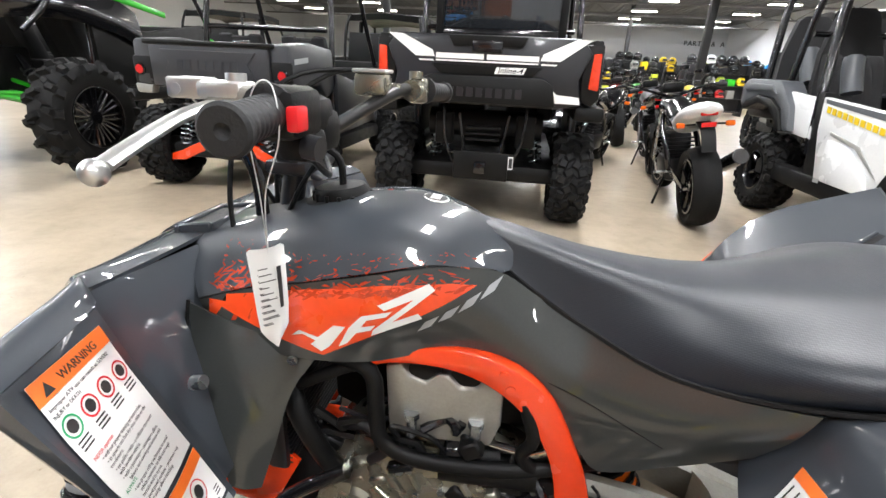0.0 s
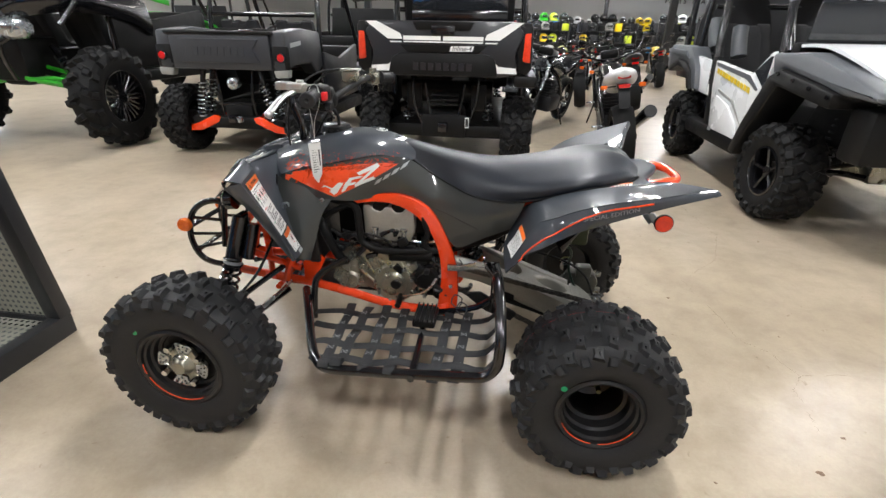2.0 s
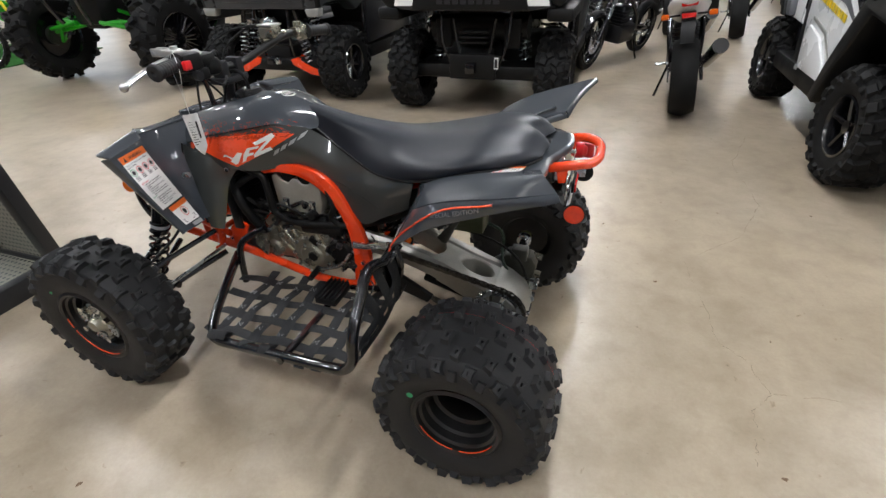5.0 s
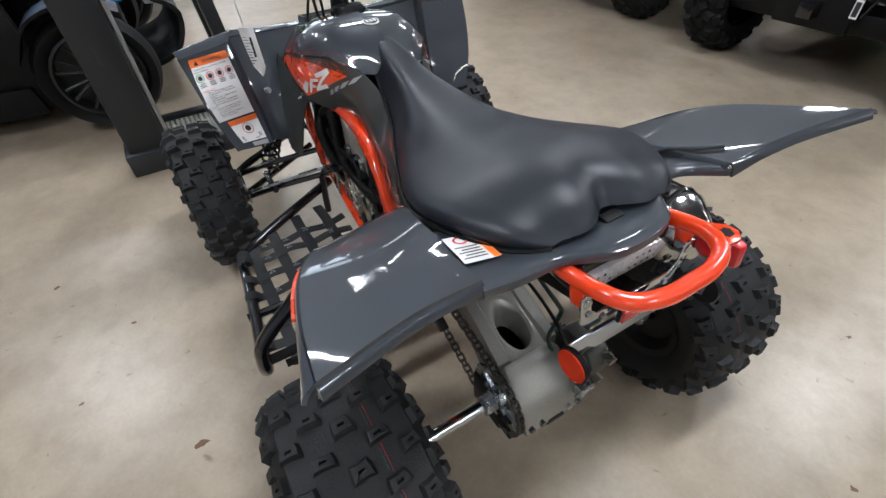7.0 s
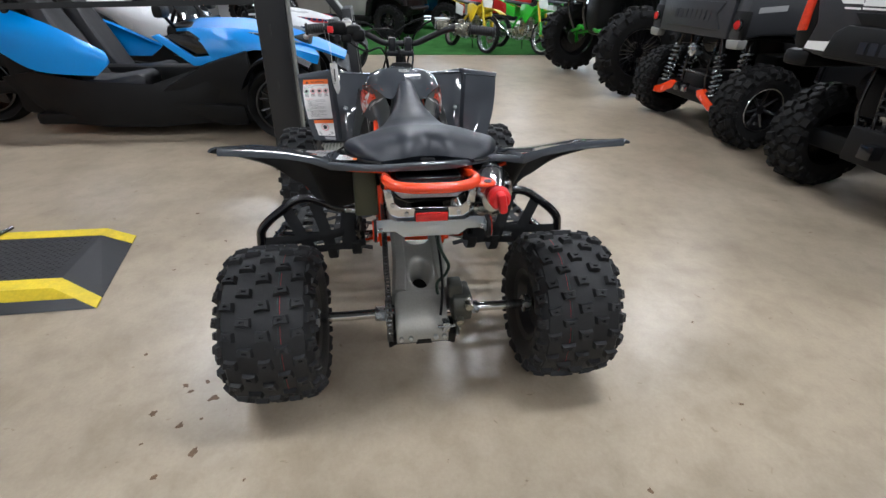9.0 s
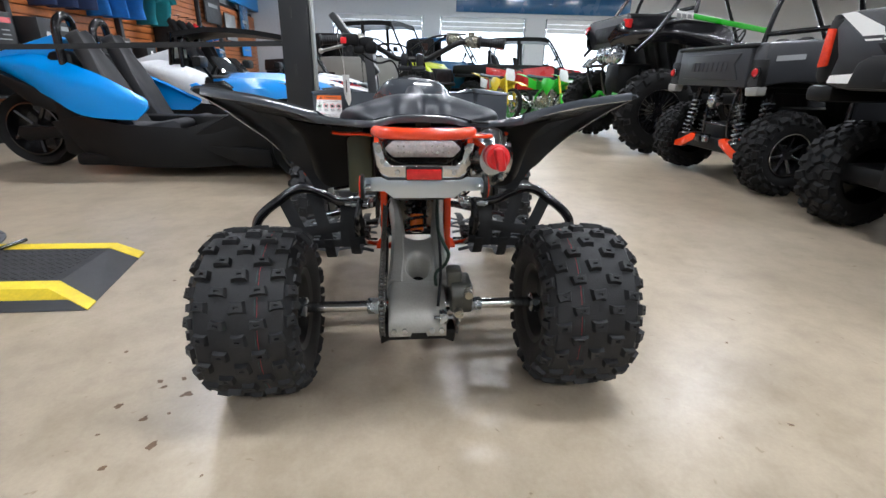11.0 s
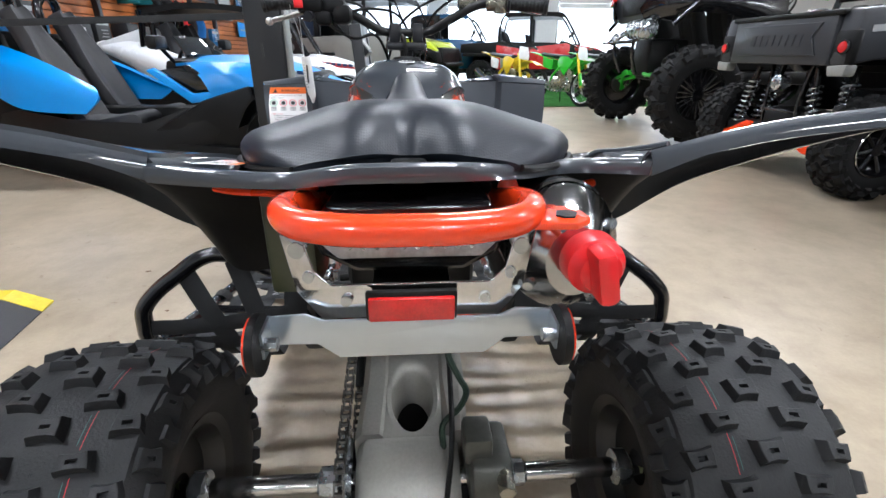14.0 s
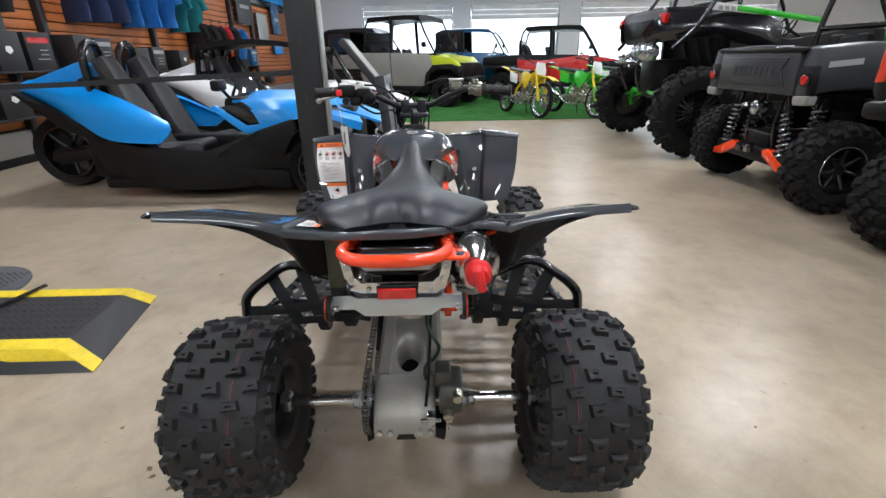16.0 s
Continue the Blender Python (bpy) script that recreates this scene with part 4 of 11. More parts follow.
# front fenders and nose
FREAR = [
    [(-0.414, -0.463, 0.828), (-0.372, -0.454, 0.755), (-0.336, -0.438, 0.668), (-0.308, -0.408, 0.574)],
    [(-0.433, -0.395, 0.830), (-0.394, -0.386, 0.750), (-0.350, -0.374, 0.660), (-0.316, -0.354, 0.566)],
    [(-0.453, -0.326, 0.834), (-0.421, -0.318, 0.750), (-0.376, -0.308, 0.650), (-0.332, -0.302, 0.558)],
    [(-0.486, -0.312, 0.838), (-0.456, -0.304, 0.750), (-0.408, -0.294, 0.648), (-0.358, -0.290, 0.552)],
    [(-0.492, -0.240, 0.832), (-0.458, -0.258, 0.752), (-0.416, -0.266, 0.648), (-0.370, -0.268, 0.540)],
    [(-0.476, -0.118, 0.832), (-0.436, -0.166, 0.742), (-0.410, -0.222, 0.650), (-0.378, -0.238, 0.530)],
]
FTOP = [
    [(-0.414, -0.463, 0.829), (-0.453, -0.326, 0.836), (-0.487, -0.312, 0.840), (-0.493, -0.240, 0.836), (-0.490, -0.110, 0.836), (-0.495, 0.0, 0.840)],
    [(-0.452, -0.474, 0.839), (-0.486, -0.320, 0.856), (-0.520, -0.285, 0.848), (-0.550, -0.220, 0.832), (-0.572, -0.110, 0.823), (-0.580, 0.0, 0.822)],
    [(-0.486, -0.445, 0.824), (-0.560, -0.300, 0.796), (-0.590, -0.255, 0.784), (-0.625, -0.200, 0.768), (-0.655, -0.100, 0.766), (-0.665, 0.0, 0.766)],
    [(-0.500, -0.425, 0.806), (-0.600, -0.270, 0.742), (-0.640, -0.215, 0.718), (-0.690, -0.160, 0.690), (-0.765, -0.085, 0.640), (-0.790, 0.0, 0.628)],
]
for s in both:
    bm = bmesh.new()
    patch(bm, FREAR, 6, 4, 0.005, s < 0, True)
    ff = part("front_fender", bm, "gray_paint", quad, "glossy dark grey front fender", smooth=28)
    bm = bmesh.new()
    rod(bm, (-0.402, -0.262 * s, 0.694), (-0.386, -0.263 * s, 0.698), 0.010, 14)
    part("bolt", bm, "steel", ff)
    # side skirt of the fender running down to the wheel arch
    bm = bmesh.new()
    patch(bm, [[(-0.414, -0.463, 0.828), (-0.372, -0.454, 0.755), (-0.336, -0.438, 0.668), (-0.308, -0.408, 0.574)],
               [(-0.448, -0.465, 0.822), (-0.395, -0.454, 0.754), (-0.352, -0.434, 0.662), (-0.312, -0.410, 0.571)],
               [(-0.480, -0.444, 0.805), (-0.415, -0.447, 0.748), (-0.366, -0.426, 0.656), (-0.318, -0.407, 0.568)]], 5, 4, 0.004, s < 0)
    part("fender_edge", bm, "gray_paint", ff, smooth=50)
bm = bmesh.new()
for s in both:
    patch(bm, FTOP, 5, 5, 0.005, s < 0)
bmesh.ops.remove_doubles(bm, verts=bm.verts, dist=0.0004)
nose = part("nose_cover", bm, "gray_paint", quad, "glossy dark grey nose cover", smooth=50)
for s in both:
    bm = bmesh.new()
    revolve(bm, [(-0.03, 0.036), (0.0, 0.038), (0.010, 0.030), (0.014, 0.01)], 24, "x", pose(-0.660, -0.165 * s, 0.668, 0, 180, 0))
    part("headlight", bm, "glass_dark", nose, "dark round headlight")


# framed pocket in the nose behind the number plate cover
pk = Matrix.Translation((-0.508, -0.015, 0.842)) @ Matrix.Rotation(radians(-8), 4, "Y")
bm = bmesh.new()
for lo, hi in (((-0.040, -0.066, -0.010), (-0.030, 0.066, 0.008)), ((0.030, -0.066, -0.010), (0.040, 0.066, 0.008)), ((-0.030, -0.066, -0.010), (0.030, -0.056, 0.008)), ((-0.030, 0.056, -0.010), (0.030, 0.066, 0.008))):
    box(bm, lo, hi, 0.003, segs=1)
part("pocket_frame", bm, "gray_paint", nose, "", pk)
bm = bmesh.new()
box(bm, (-0.030, -0.056, -0.012), (0.030, 0.056, 0.001))
part("pocket_floor", bm, "black_plastic", nose, "", pk)


# warning label on the left front fender
bm = bmesh.new()
patch(bm, FREAR, 6, 4, 0.005, False, True)
fender_tree = BVHTree.FromBMesh(bm)
bm.free()


def on_fender(u, v, s=-1, lift=0.006):
    """A place on the label panel: u from outer to inner edge, v from top to bottom."""
    tl, tr, bl, br = Vector((-0.421, -0.450, 0.817)), Vector((-0.450, -0.338, 0.816)), Vector((-0.309, -0.402, 0.577)), Vector((-0.330, -0.315, 0.562))
    tm, bm_ = tl.lerp(tr, u), bl.lerp(br, u)
    p = tm.lerp(bm_, v)
    bow = Vector((0.020 * (1 - u), -0.017 * (1 - u), 0.006)) * (4 * v * (1 - v))
    n = (tr - tl).cross(bl - tl).normalized()
    if n.x < 0:
        n = -n
    hit = fender_tree.ray_cast(p + bow + n * 0.06, -n)
    if hit[0] is None:
        return p + bow + n * (lift - 0.006)
    return hit[0] + n * (lift - 0.006)


def fender_quad(bm, u0, u1, v0, v1, lift, n=3):
    g = [[bm.verts.new(on_fender(u0 + (u1 - u0) * i / n, v0 + (v1 - v0) * j / n, lift=lift)) for i in range(n + 1)] for j in range(n + 1)]
    for j in range(n):
        for i in range(n):
            bm.faces.new((g[j][i], g[j][i + 1], g[j + 1][i + 1], g[j + 1][i]))


def fender_disc(bm, u, v, r, lift, hole=0.0, n=20):
    c = on_fender(u, v, lift=lift)
    e1, e2 = (on_fender(u + 0.05, v, lift=lift) - c).normalized(), (on_fender(u, v + 0.05, lift=lift) - c).normalized()
    out = [bm.verts.new(c + e1 * r * math.cos(2 * math.pi * k / n) + e2 * r * math.sin(2 * math.pi * k / n)) for k in range(n)]
    if not hole:
        bm.faces.new(out)
        return
    inn = [bm.verts.new(c + e1 * hole * math.cos(2 * math.pi * k / n) + e2 * hole * math.sin(2 * math.pi * k / n)) for k in range(n)]
    for k in range(n):
        bm.faces.new((out[k], out[(k + 1) % n], inn[(k + 1) % n], inn[k]))


def fender_matrix(u, v, lift):
    c = on_fender(u, v, lift=lift)
    e1 = (on_fender(u + 0.1, v, lift=lift) - c).normalized()
    e2 = (c - on_fender(u, v + 0.1, lift=lift)).normalized()
    e3 = e1.cross(e2).normalized()
    e2 = e3.cross(e1)
    return Matrix(((e1.x, e2.x, e3.x, c.x), (e1.y, e2.y, e3.y, c.y), (e1.z, e2.z, e3.z, c.z), (0, 0, 0, 1)))


left_fender = [o for o in quad.children if o.name.startswith("front_fender")][0]
bm = bmesh.new()
fender_quad(bm, 0.02, 0.98, 0.0, 0.66, 0.0085)
lab = part("warning_label", bm, "label_white", left_fender, "white and orange safety warning label", recalc=False)
bm = bmesh.new()
fender_quad(bm, 0.20, 0.98, 0.68, 0.94, 0.0085)
part("age_label", bm, "label_white", lab, "small white label with an orange band", recalc=False)
bm = bmesh.new()
fender_quad(bm, 0.02, 0.98, 0.0, 0.080, 0.0092)
part("orange_band", bm, "label_orange", lab, recalc=False)
bm = bmesh.new()
fender_quad(bm, 0.20, 0.98, 0.68, 0.735, 0.0092)
part("orange_band", bm, "label_orange", lab, recalc=False)
letters("WARNING", 0.0125, "ink", lab, fender_matrix(0.56, 0.045, 0.0097), extrude=0.0002, width=0.058)
bm = bmesh.new()
c_, e1, e2 = on_fender(0.17, 0.045, lift=0.0097), on_fender(0.27, 0.045, lift=0.0097), on_fender(0.17, 0.085, lift=0.0097)
e1, e2 = (e1 - c_).normalized(), (e2 - c_).normalized()
bm.faces.new([bm.verts.new(p) for p in (c_ - e2 * 0.007, c_ + e1 * 0.007 + e2 * 0.006, c_ - e1 * 0.007 + e2 * 0.006)])
part("alert_mark", bm, "ink", lab, recalc=False)
LINES = [(0.106, 0.04, "Improper ATV use can result in SEVERE", "ink", 0.100), (0.133, 0.04, "INJURY or DEATH.", "ink", 0.044), (0.330, 0.06, "NEVER operate:", "ink_red", 0.036),
         (0.352, 0.08, "\u2022 without proper training or instruction.", "ink", 0.088), (0.374, 0.08, "\u2022 at speeds too fast for your skills or the", "ink", 0.092), (0.396, 0.12, "conditions.", "ink", 0.026),
         (0.418, 0.08, "\u2022 on public roads - a collision can occur", "ink", 0.090), (0.440, 0.12, "with another vehicle.", "ink", 0.046), (0.462, 0.08, "\u2022 with a passenger - passengers affect", "ink", 0.084),
         (0.484, 0.12, "balance and steering and increase risk", "ink", 0.080), (0.506, 0.06, "ALWAYS:", "ink_green", 0.022), (0.528, 0.08, "\u2022 use proper riding techniques to avoid", "ink", 0.084),
         (0.550, 0.12, "vehicle overturns on hills and rough", "ink", 0.074), (0.572, 0.12, "terrain and in turns.", "ink", 0.046), (0.594, 0.08, "\u2022 avoid paved surfaces - pavement may", "ink", 0.084), (0.616, 0.12, "seriously affect handling.", "ink", 0.056)]
for v, u, words, ink, wide in LINES:
    wide *= 0.98 - 0.16 * v
    mid = u + wide / (2 * (0.118 - 0.03 * v))
    letters(words, 0.0058, ink, lab, fender_matrix(mid, v, 0.0097), extrude=0.0001, width=wide, name="label_line")
bm, bmr, bmg = bmesh.new(), bmesh.new(), bmesh.new()
for i in range(4):
    u = 0.14 + 0.24 * i
    fender_disc(bmg if i == 0 else bmr, u, 0.195, 0.0118, 0.0093, 0.0096)
    fender_disc(bm, u, 0.195, 0.0068, 0.0093)
    for k in range(3):
        fender_quad(bm, u - 0.07, u + 0.07, 0.248 + 0.016 * k, 0.255 + 0.016 * k, 0.0093, 1)
fender_disc(bmr, 0.59, 0.80, 0.0165, 0.0093, 0.0145)
fender_disc(bm, 0.59, 0.80, 0.009, 0.0093)
for k in range(4):
    fender_quad(bm, 0.27, 0.90 - 0.12 * (k == 3), 0.872 + 0.015 * k, 0.878 + 0.015 * k, 0.0093, 1)
part("print", bm, "ink", lab, "rows of small black print", recalc=False)
part("red_ring", bmr, "ink_red", lab, recalc=False)
part("green_ring", bmg, "ink_green", lab, recalc=False)
bm = bmesh.new()
fender_quad(bm, 0.45, 0.98, 0.955, 1.0, 0.009, 1)
part("maker_label", bm, "silver_decal", lab, recalc=False)

# rear fenders
RFEND = [
    [(0.352, -0.140, 0.610), (0.372, -0.140, 0.652), (0.388, -0.145, 0.693), (0.402, -0.175, 0.719), (0.435, -0.205, 0.742), (0.503, -0.228, 0.774), (0.603, -0.240, 0.803), (0.683, -0.250, 0.819), (0.752, -0.252, 0.834)],
    [(0.336, -0.205, 0.574), (0.370, -0.205, 0.622), (0.395, -0.205, 0.668), (0.418, -0.235, 0.712), (0.455, -0.275, 0.752), (0.510, -0.310, 0.777), (0.603, -0.335, 0.810), (0.693, -0.345, 0.835), (0.778, -0.360, 0.866)],
    [(0.340, -0.280, 0.557), (0.383, -0.285, 0.622), (0.408, -0.295, 0.668), (0.435, -0.325, 0.716), (0.470, -0.375, 0.750), (0.530, -0.416, 0.793), (0.610, -0.450, 0.829), (0.713, -0.474, 0.859), (0.820, -0.487, 0.890)],
]
RFOLD = [RFEND[2],
         [(0.344, -0.325, 0.552), (0.380, -0.335, 0.612), (0.405, -0.345, 0.655), (0.434, -0.370, 0.692), (0.472, -0.402, 0.726), (0.533, -0.434, 0.770), (0.612, -0.461, 0.811), (0.718, -0.480, 0.852), (0.826, -0.497, 0.889)],
         [(0.345, -0.349, 0.553), (0.375, -0.362, 0.596), (0.400, -0.378, 0.632), (0.430, -0.398, 0.660), (0.470, -0.413, 0.694), (0.530, -0.435, 0.742), (0.613, -0.460, 0.789), (0.723, -0.480, 0.841), (0.830, -0.502, 0.884)]]
RLIP = [[], [], []]
for x, y, z in crom([q[-1] for q in RFEND], 4):
    # the lip is deepest at the root of the wing
    near = max(0.0, 1 - (abs(y) - 0.252) / 0.045)
    RLIP[0].append((x, y, z))
    RLIP[1].append((x + 0.006, y, z - 0.005 - 0.003 * near))
    RLIP[2].append((x + 0.009 - 0.002 * near, y, z - 0.014 - 0.008 * near))



def rear_fender(s):
    bm = bmesh.new()
    patch(bm, RFEND, 4, 7, 0.005, s < 0)
    patch(bm, RFOLD, 4, 4, 0.005, s < 0)
    patch(bm, RLIP, 2, 2, 0.005, s < 0)
    # step down from the wing to the tail piece
    patch(bm, [RFEND[0][4:], [(x, y + 0.005, z - 0.007) for x, y, z in RFEND[0][4:]], [(x - 0.002, y + 0.006, z - 0.022) for x, y, z in RFEND[0][4:]]], 4, 2, 0.003, s < 0)
    bmesh.ops.recalc_face_normals(bm, faces=bm.faces)
    return bm


for s in both:
    bm = rear_fender(s)
    tree = BVHTree.FromBMesh(bm)
    wing_trees = [tree] if s > 0 else wing_trees + [tree]
    rf = part("rear_fender", bm, "gray_paint", quad, "glossy dark grey rear fender with an orange pinstripe", smooth=40)
    # pinstripe along the outer fold
    line = []
    pairs = list(zip(crom(RFEND[2], 4), crom(RFOLD[1], 4), crom(RFOLD[2], 4)))[4:-5]
    for p2, pm, p3 in pairs:
        share = max(0.04, 0.72 * (1 - (p2[0] - 0.385) / 0.20))
        q = Vector(p2 * (1 - 2 * share) + pm * 2 * share) if share < 0.5 else Vector(pm * (2 - 2 * share) + p3 * (2 * share - 1))
        near = tree.find_nearest(Vector((q.x, q.y * s - 0.02 * s, q.z)))
        line.append(tuple(near[0] + Vector((0, -0.0008 * s, 0.0004))))
    bm = bmesh.new()
    tube(bm, line, 0.0026, 6, 1)
    part("pinstripe", bm, "orange_decal", rf, "thin orange pinstripe")
    # inner liner below the wing
    bm = bmesh.new()
    patch(bm, [[(0.68, -0.345, 0.818), (0.66, -0.31, 0.806), (0.64, -0.25, 0.795), (0.60, -0.16, 0.785)],
               [(0.60, -0.318, 0.755), (0.58, -0.29, 0.725), (0.56, -0.25, 0.70), (0.55, -0.17, 0.70)],
               [(0.50, -0.312, 0.640), (0.51, -0.29, 0.612), (0.51, -0.26, 0.600), (0.50, -0.21, 0.605)]], 5, 4, 0.004, s < 0)
    part("inner_fender", bm, "black_plastic", quad, "black plastic inner fender", smooth=50)
    if s > 0:
        text_m = Matrix.Translation((0.596, -0.459, 0.805)) @ Matrix.Rotation(radians(-22), 4, "Y") @ Matrix.Rotation(radians(80), 4, "X")
        text = letters("SPECIAL EDITION", 0.0145, "faded_print", rf, Matrix.Identity(4), "grey lettering", shear=0.2, width=0.138, extrude=0.0, bold=0.0001)
        for v in text.data.vertices:
            w = text_m @ v.co
            hit = tree.ray_cast(Vector((w.x, -0.7, w.z - 0.002)), Vector((0, 1, 0)))
            v.co = hit[0] + Vector((0, -0.0016, 0.0004)) if hit[0] is not None else w
# rear tail piece between the wings
TAIL = [[(0.58, -0.25, 0.788), (0.59, -0.19, 0.786), (0.60, -0.12, 0.785), (0.61, -0.05, 0.785), (0.61, 0.05, 0.785), (0.60, 0.12, 0.785), (0.59, 0.19, 0.786), (0.58, 0.25, 0.788)],
        [(0.69, -0.25, 0.805), (0.70, -0.19, 0.804), (0.715, -0.12, 0.804), (0.74, -0.05, 0.815), (0.73, 0.05, 0.815), (0.68, 0.12, 0.802), (0.648, 0.19, 0.800), (0.675, 0.25, 0.803)],
        [(0.752, -0.254, 0.825), (0.756, -0.19, 0.818), (0.757, -0.12, 0.815), (0.800, -0.05, 0.832), (0.788, 0.05, 0.830), (0.722, 0.12, 0.813), (0.693, 0.19, 0.812), (0.750, 0.254, 0.825)],
        [(0.757, -0.254, 0.812), (0.761, -0.19, 0.807), (0.762, -0.12, 0.804), (0.804, -0.05, 0.820), (0.792, 0.05, 0.818), (0.727, 0.12, 0.802), (0.698, 0.19, 0.801), (0.755, 0.254, 0.812)]]
bm = bmesh.new()
patch(bm, TAIL, 6, 4, 0.004)
bmesh.ops.recalc_face_normals(bm, faces=bm.faces)
wing_trees.append(BVHTree.FromBMesh(bm))
tailp = part("tail_piece", bm, "gray_paint", quad, "glossy dark grey tail piece", smooth=50)


def on_wing(x, y, lift):
    """The top of the wings and tail piece at a place in the plan."""
    zs = [h[0].z for h in (t.ray_cast(Vector((x, y, 1.2)), Vector((0, 0, -1))) for t in wing_trees) if h[0] is not None]
    return Vector((x, y, (max(zs) if zs else 0.815) + lift))


# moulded slot beside the seat: dark strip for its shade, with a raised lip
for s in (-1,):
    bm = bmesh.new()
    rows = []
    for k in range(13):
        t = k / 12
        x, y, hw = 0.600 + 0.120 * t, 0.200 + 0.082 * t, 0.0095 - 0.004 * t
        rows.append([bm.verts.new(on_wing(x + 0.57 * hw * e, -s * (y - 0.82 * hw * e), 0.0016)) for e in (-1, 0, 1)])
    for a, b in zip(rows, rows[1:]):
        for k in range(2):
            bm.faces.new((a[k], b[k], b[k + 1], a[k + 1]))
    part("slot_shade", bm, "black_plastic", tailp, "dark strip for the shade in a moulded slot")
    bm = bmesh.new()
    tube(bm, [on_wing(0.600 + 0.120 * k / 8 - 0.006, -s * (0.200 + 0.082 * k / 8 + 0.0095), 0.002) for k in range(9)], 0.0042, 8, 2)
    part("slot_lip", bm, "gray_paint", tailp)


# small labels on the left rear fender
bm = rear_fender(1)
patch(bm, TAIL, 6, 4, 0.004)
label_tree = BVHTree.FromBMesh(bm)
bm.free()


def tag_label(corners, out, parent, n=4, snap=True):
    a, b, c, d = [Vector(p) for p in corners]
    out = Vector(out).normalized()

    def at(u, v, up=0.0):
        p = a.lerp(b, u).lerp(d.lerp(c, u), v)
        if not snap:
            return p + out * (0.004 + up)
        hit = label_tree.ray_cast(p + out * 0.08, -out)[0]
        return (hit if hit is not None else p) + out * (0.0025 + up)

    def face(bm, u0, u1, v0, v1, up=0.0, n=n):
        g = [[bm.verts.new(at(u0 + (u1 - u0) * i / n, v0 + (v1 - v0) * j / n, up)) for i in range(n + 1)] for j in range(n + 1)]
        for j in range(n):
            for i in range(n):
                bm.faces.new((g[j][i], g[j][i + 1], g[j + 1][i + 1], g[j + 1][i]))
    bm = bmesh.new()
    face(bm, 0, 1, 0, 1)
    lb = part("caution_label", bm, "label_white", parent, "small white and orange caution label", recalc=False)
    bm = bmesh.new()
    face(bm, 0, 1, 0, 0.20, 0.0008)
    part("orange_band", bm, "label_orange", lb, recalc=False)
    bm = bmesh.new()
    for k in range(9 if snap else 5):
        u = 0.06 + 0.1 * k if snap else 0.44 + 0.1 * k
        face(bm, u, u + (0.022 if snap else 0.035), 0.28, 0.92 - 0.12 * (k % 2), 0.0008, 2)
    part("print", bm, "ink", lb, recalc=False)
    if snap:
        return
    bm = bmesh.new()
    c0 = at(0.2, 0.6, 0.0010)
    e1, e2 = (at(0.4, 0.6) - at(0.2, 0.6)).normalized(), (at(0.2, 0.8) - at(0.2, 0.6)).normalized()
    k0 = 0.2 * min((b - a).length, (d - a).length)
    o = [bm.verts.new(c0 + e1 * k0 * math.cos(w * math.pi / 9) + e2 * k0 * math.sin(w * math.pi / 9)) for w in range(18)]
    i = [bm.verts.new(c0 + e1 * k0 * 0.7 * math.cos(w * math.pi / 9) + e2 * k0 * 0.7 * math.sin(w * math.pi / 9)) for w in range(18)]
    for w in range(18):
        bm.faces.new((o[w], o[(w + 1) % 18], i[(w + 1) % 18], i[w]))
    part("red_ring", bm, "ink_red", lb, recalc=False)


left_rear = [o for o in quad.children if o.name.startswith("rear_fender")][0]
tag_label([on_wing(x, y, 0.002) for x, y in ((0.632, -0.182), (0.708, -0.186), (0.694, -0.240), (0.616, -0.234))], (0, 0, 1), left_rear, 4, False)
tag_label([(0.391, -0.205, 0.656), (0.403, -0.308, 0.653), (0.360, -0.318, 0.588), (0.347, -0.222, 0.588)], (-0.82, -0.10, 0.57), left_rear, 8)

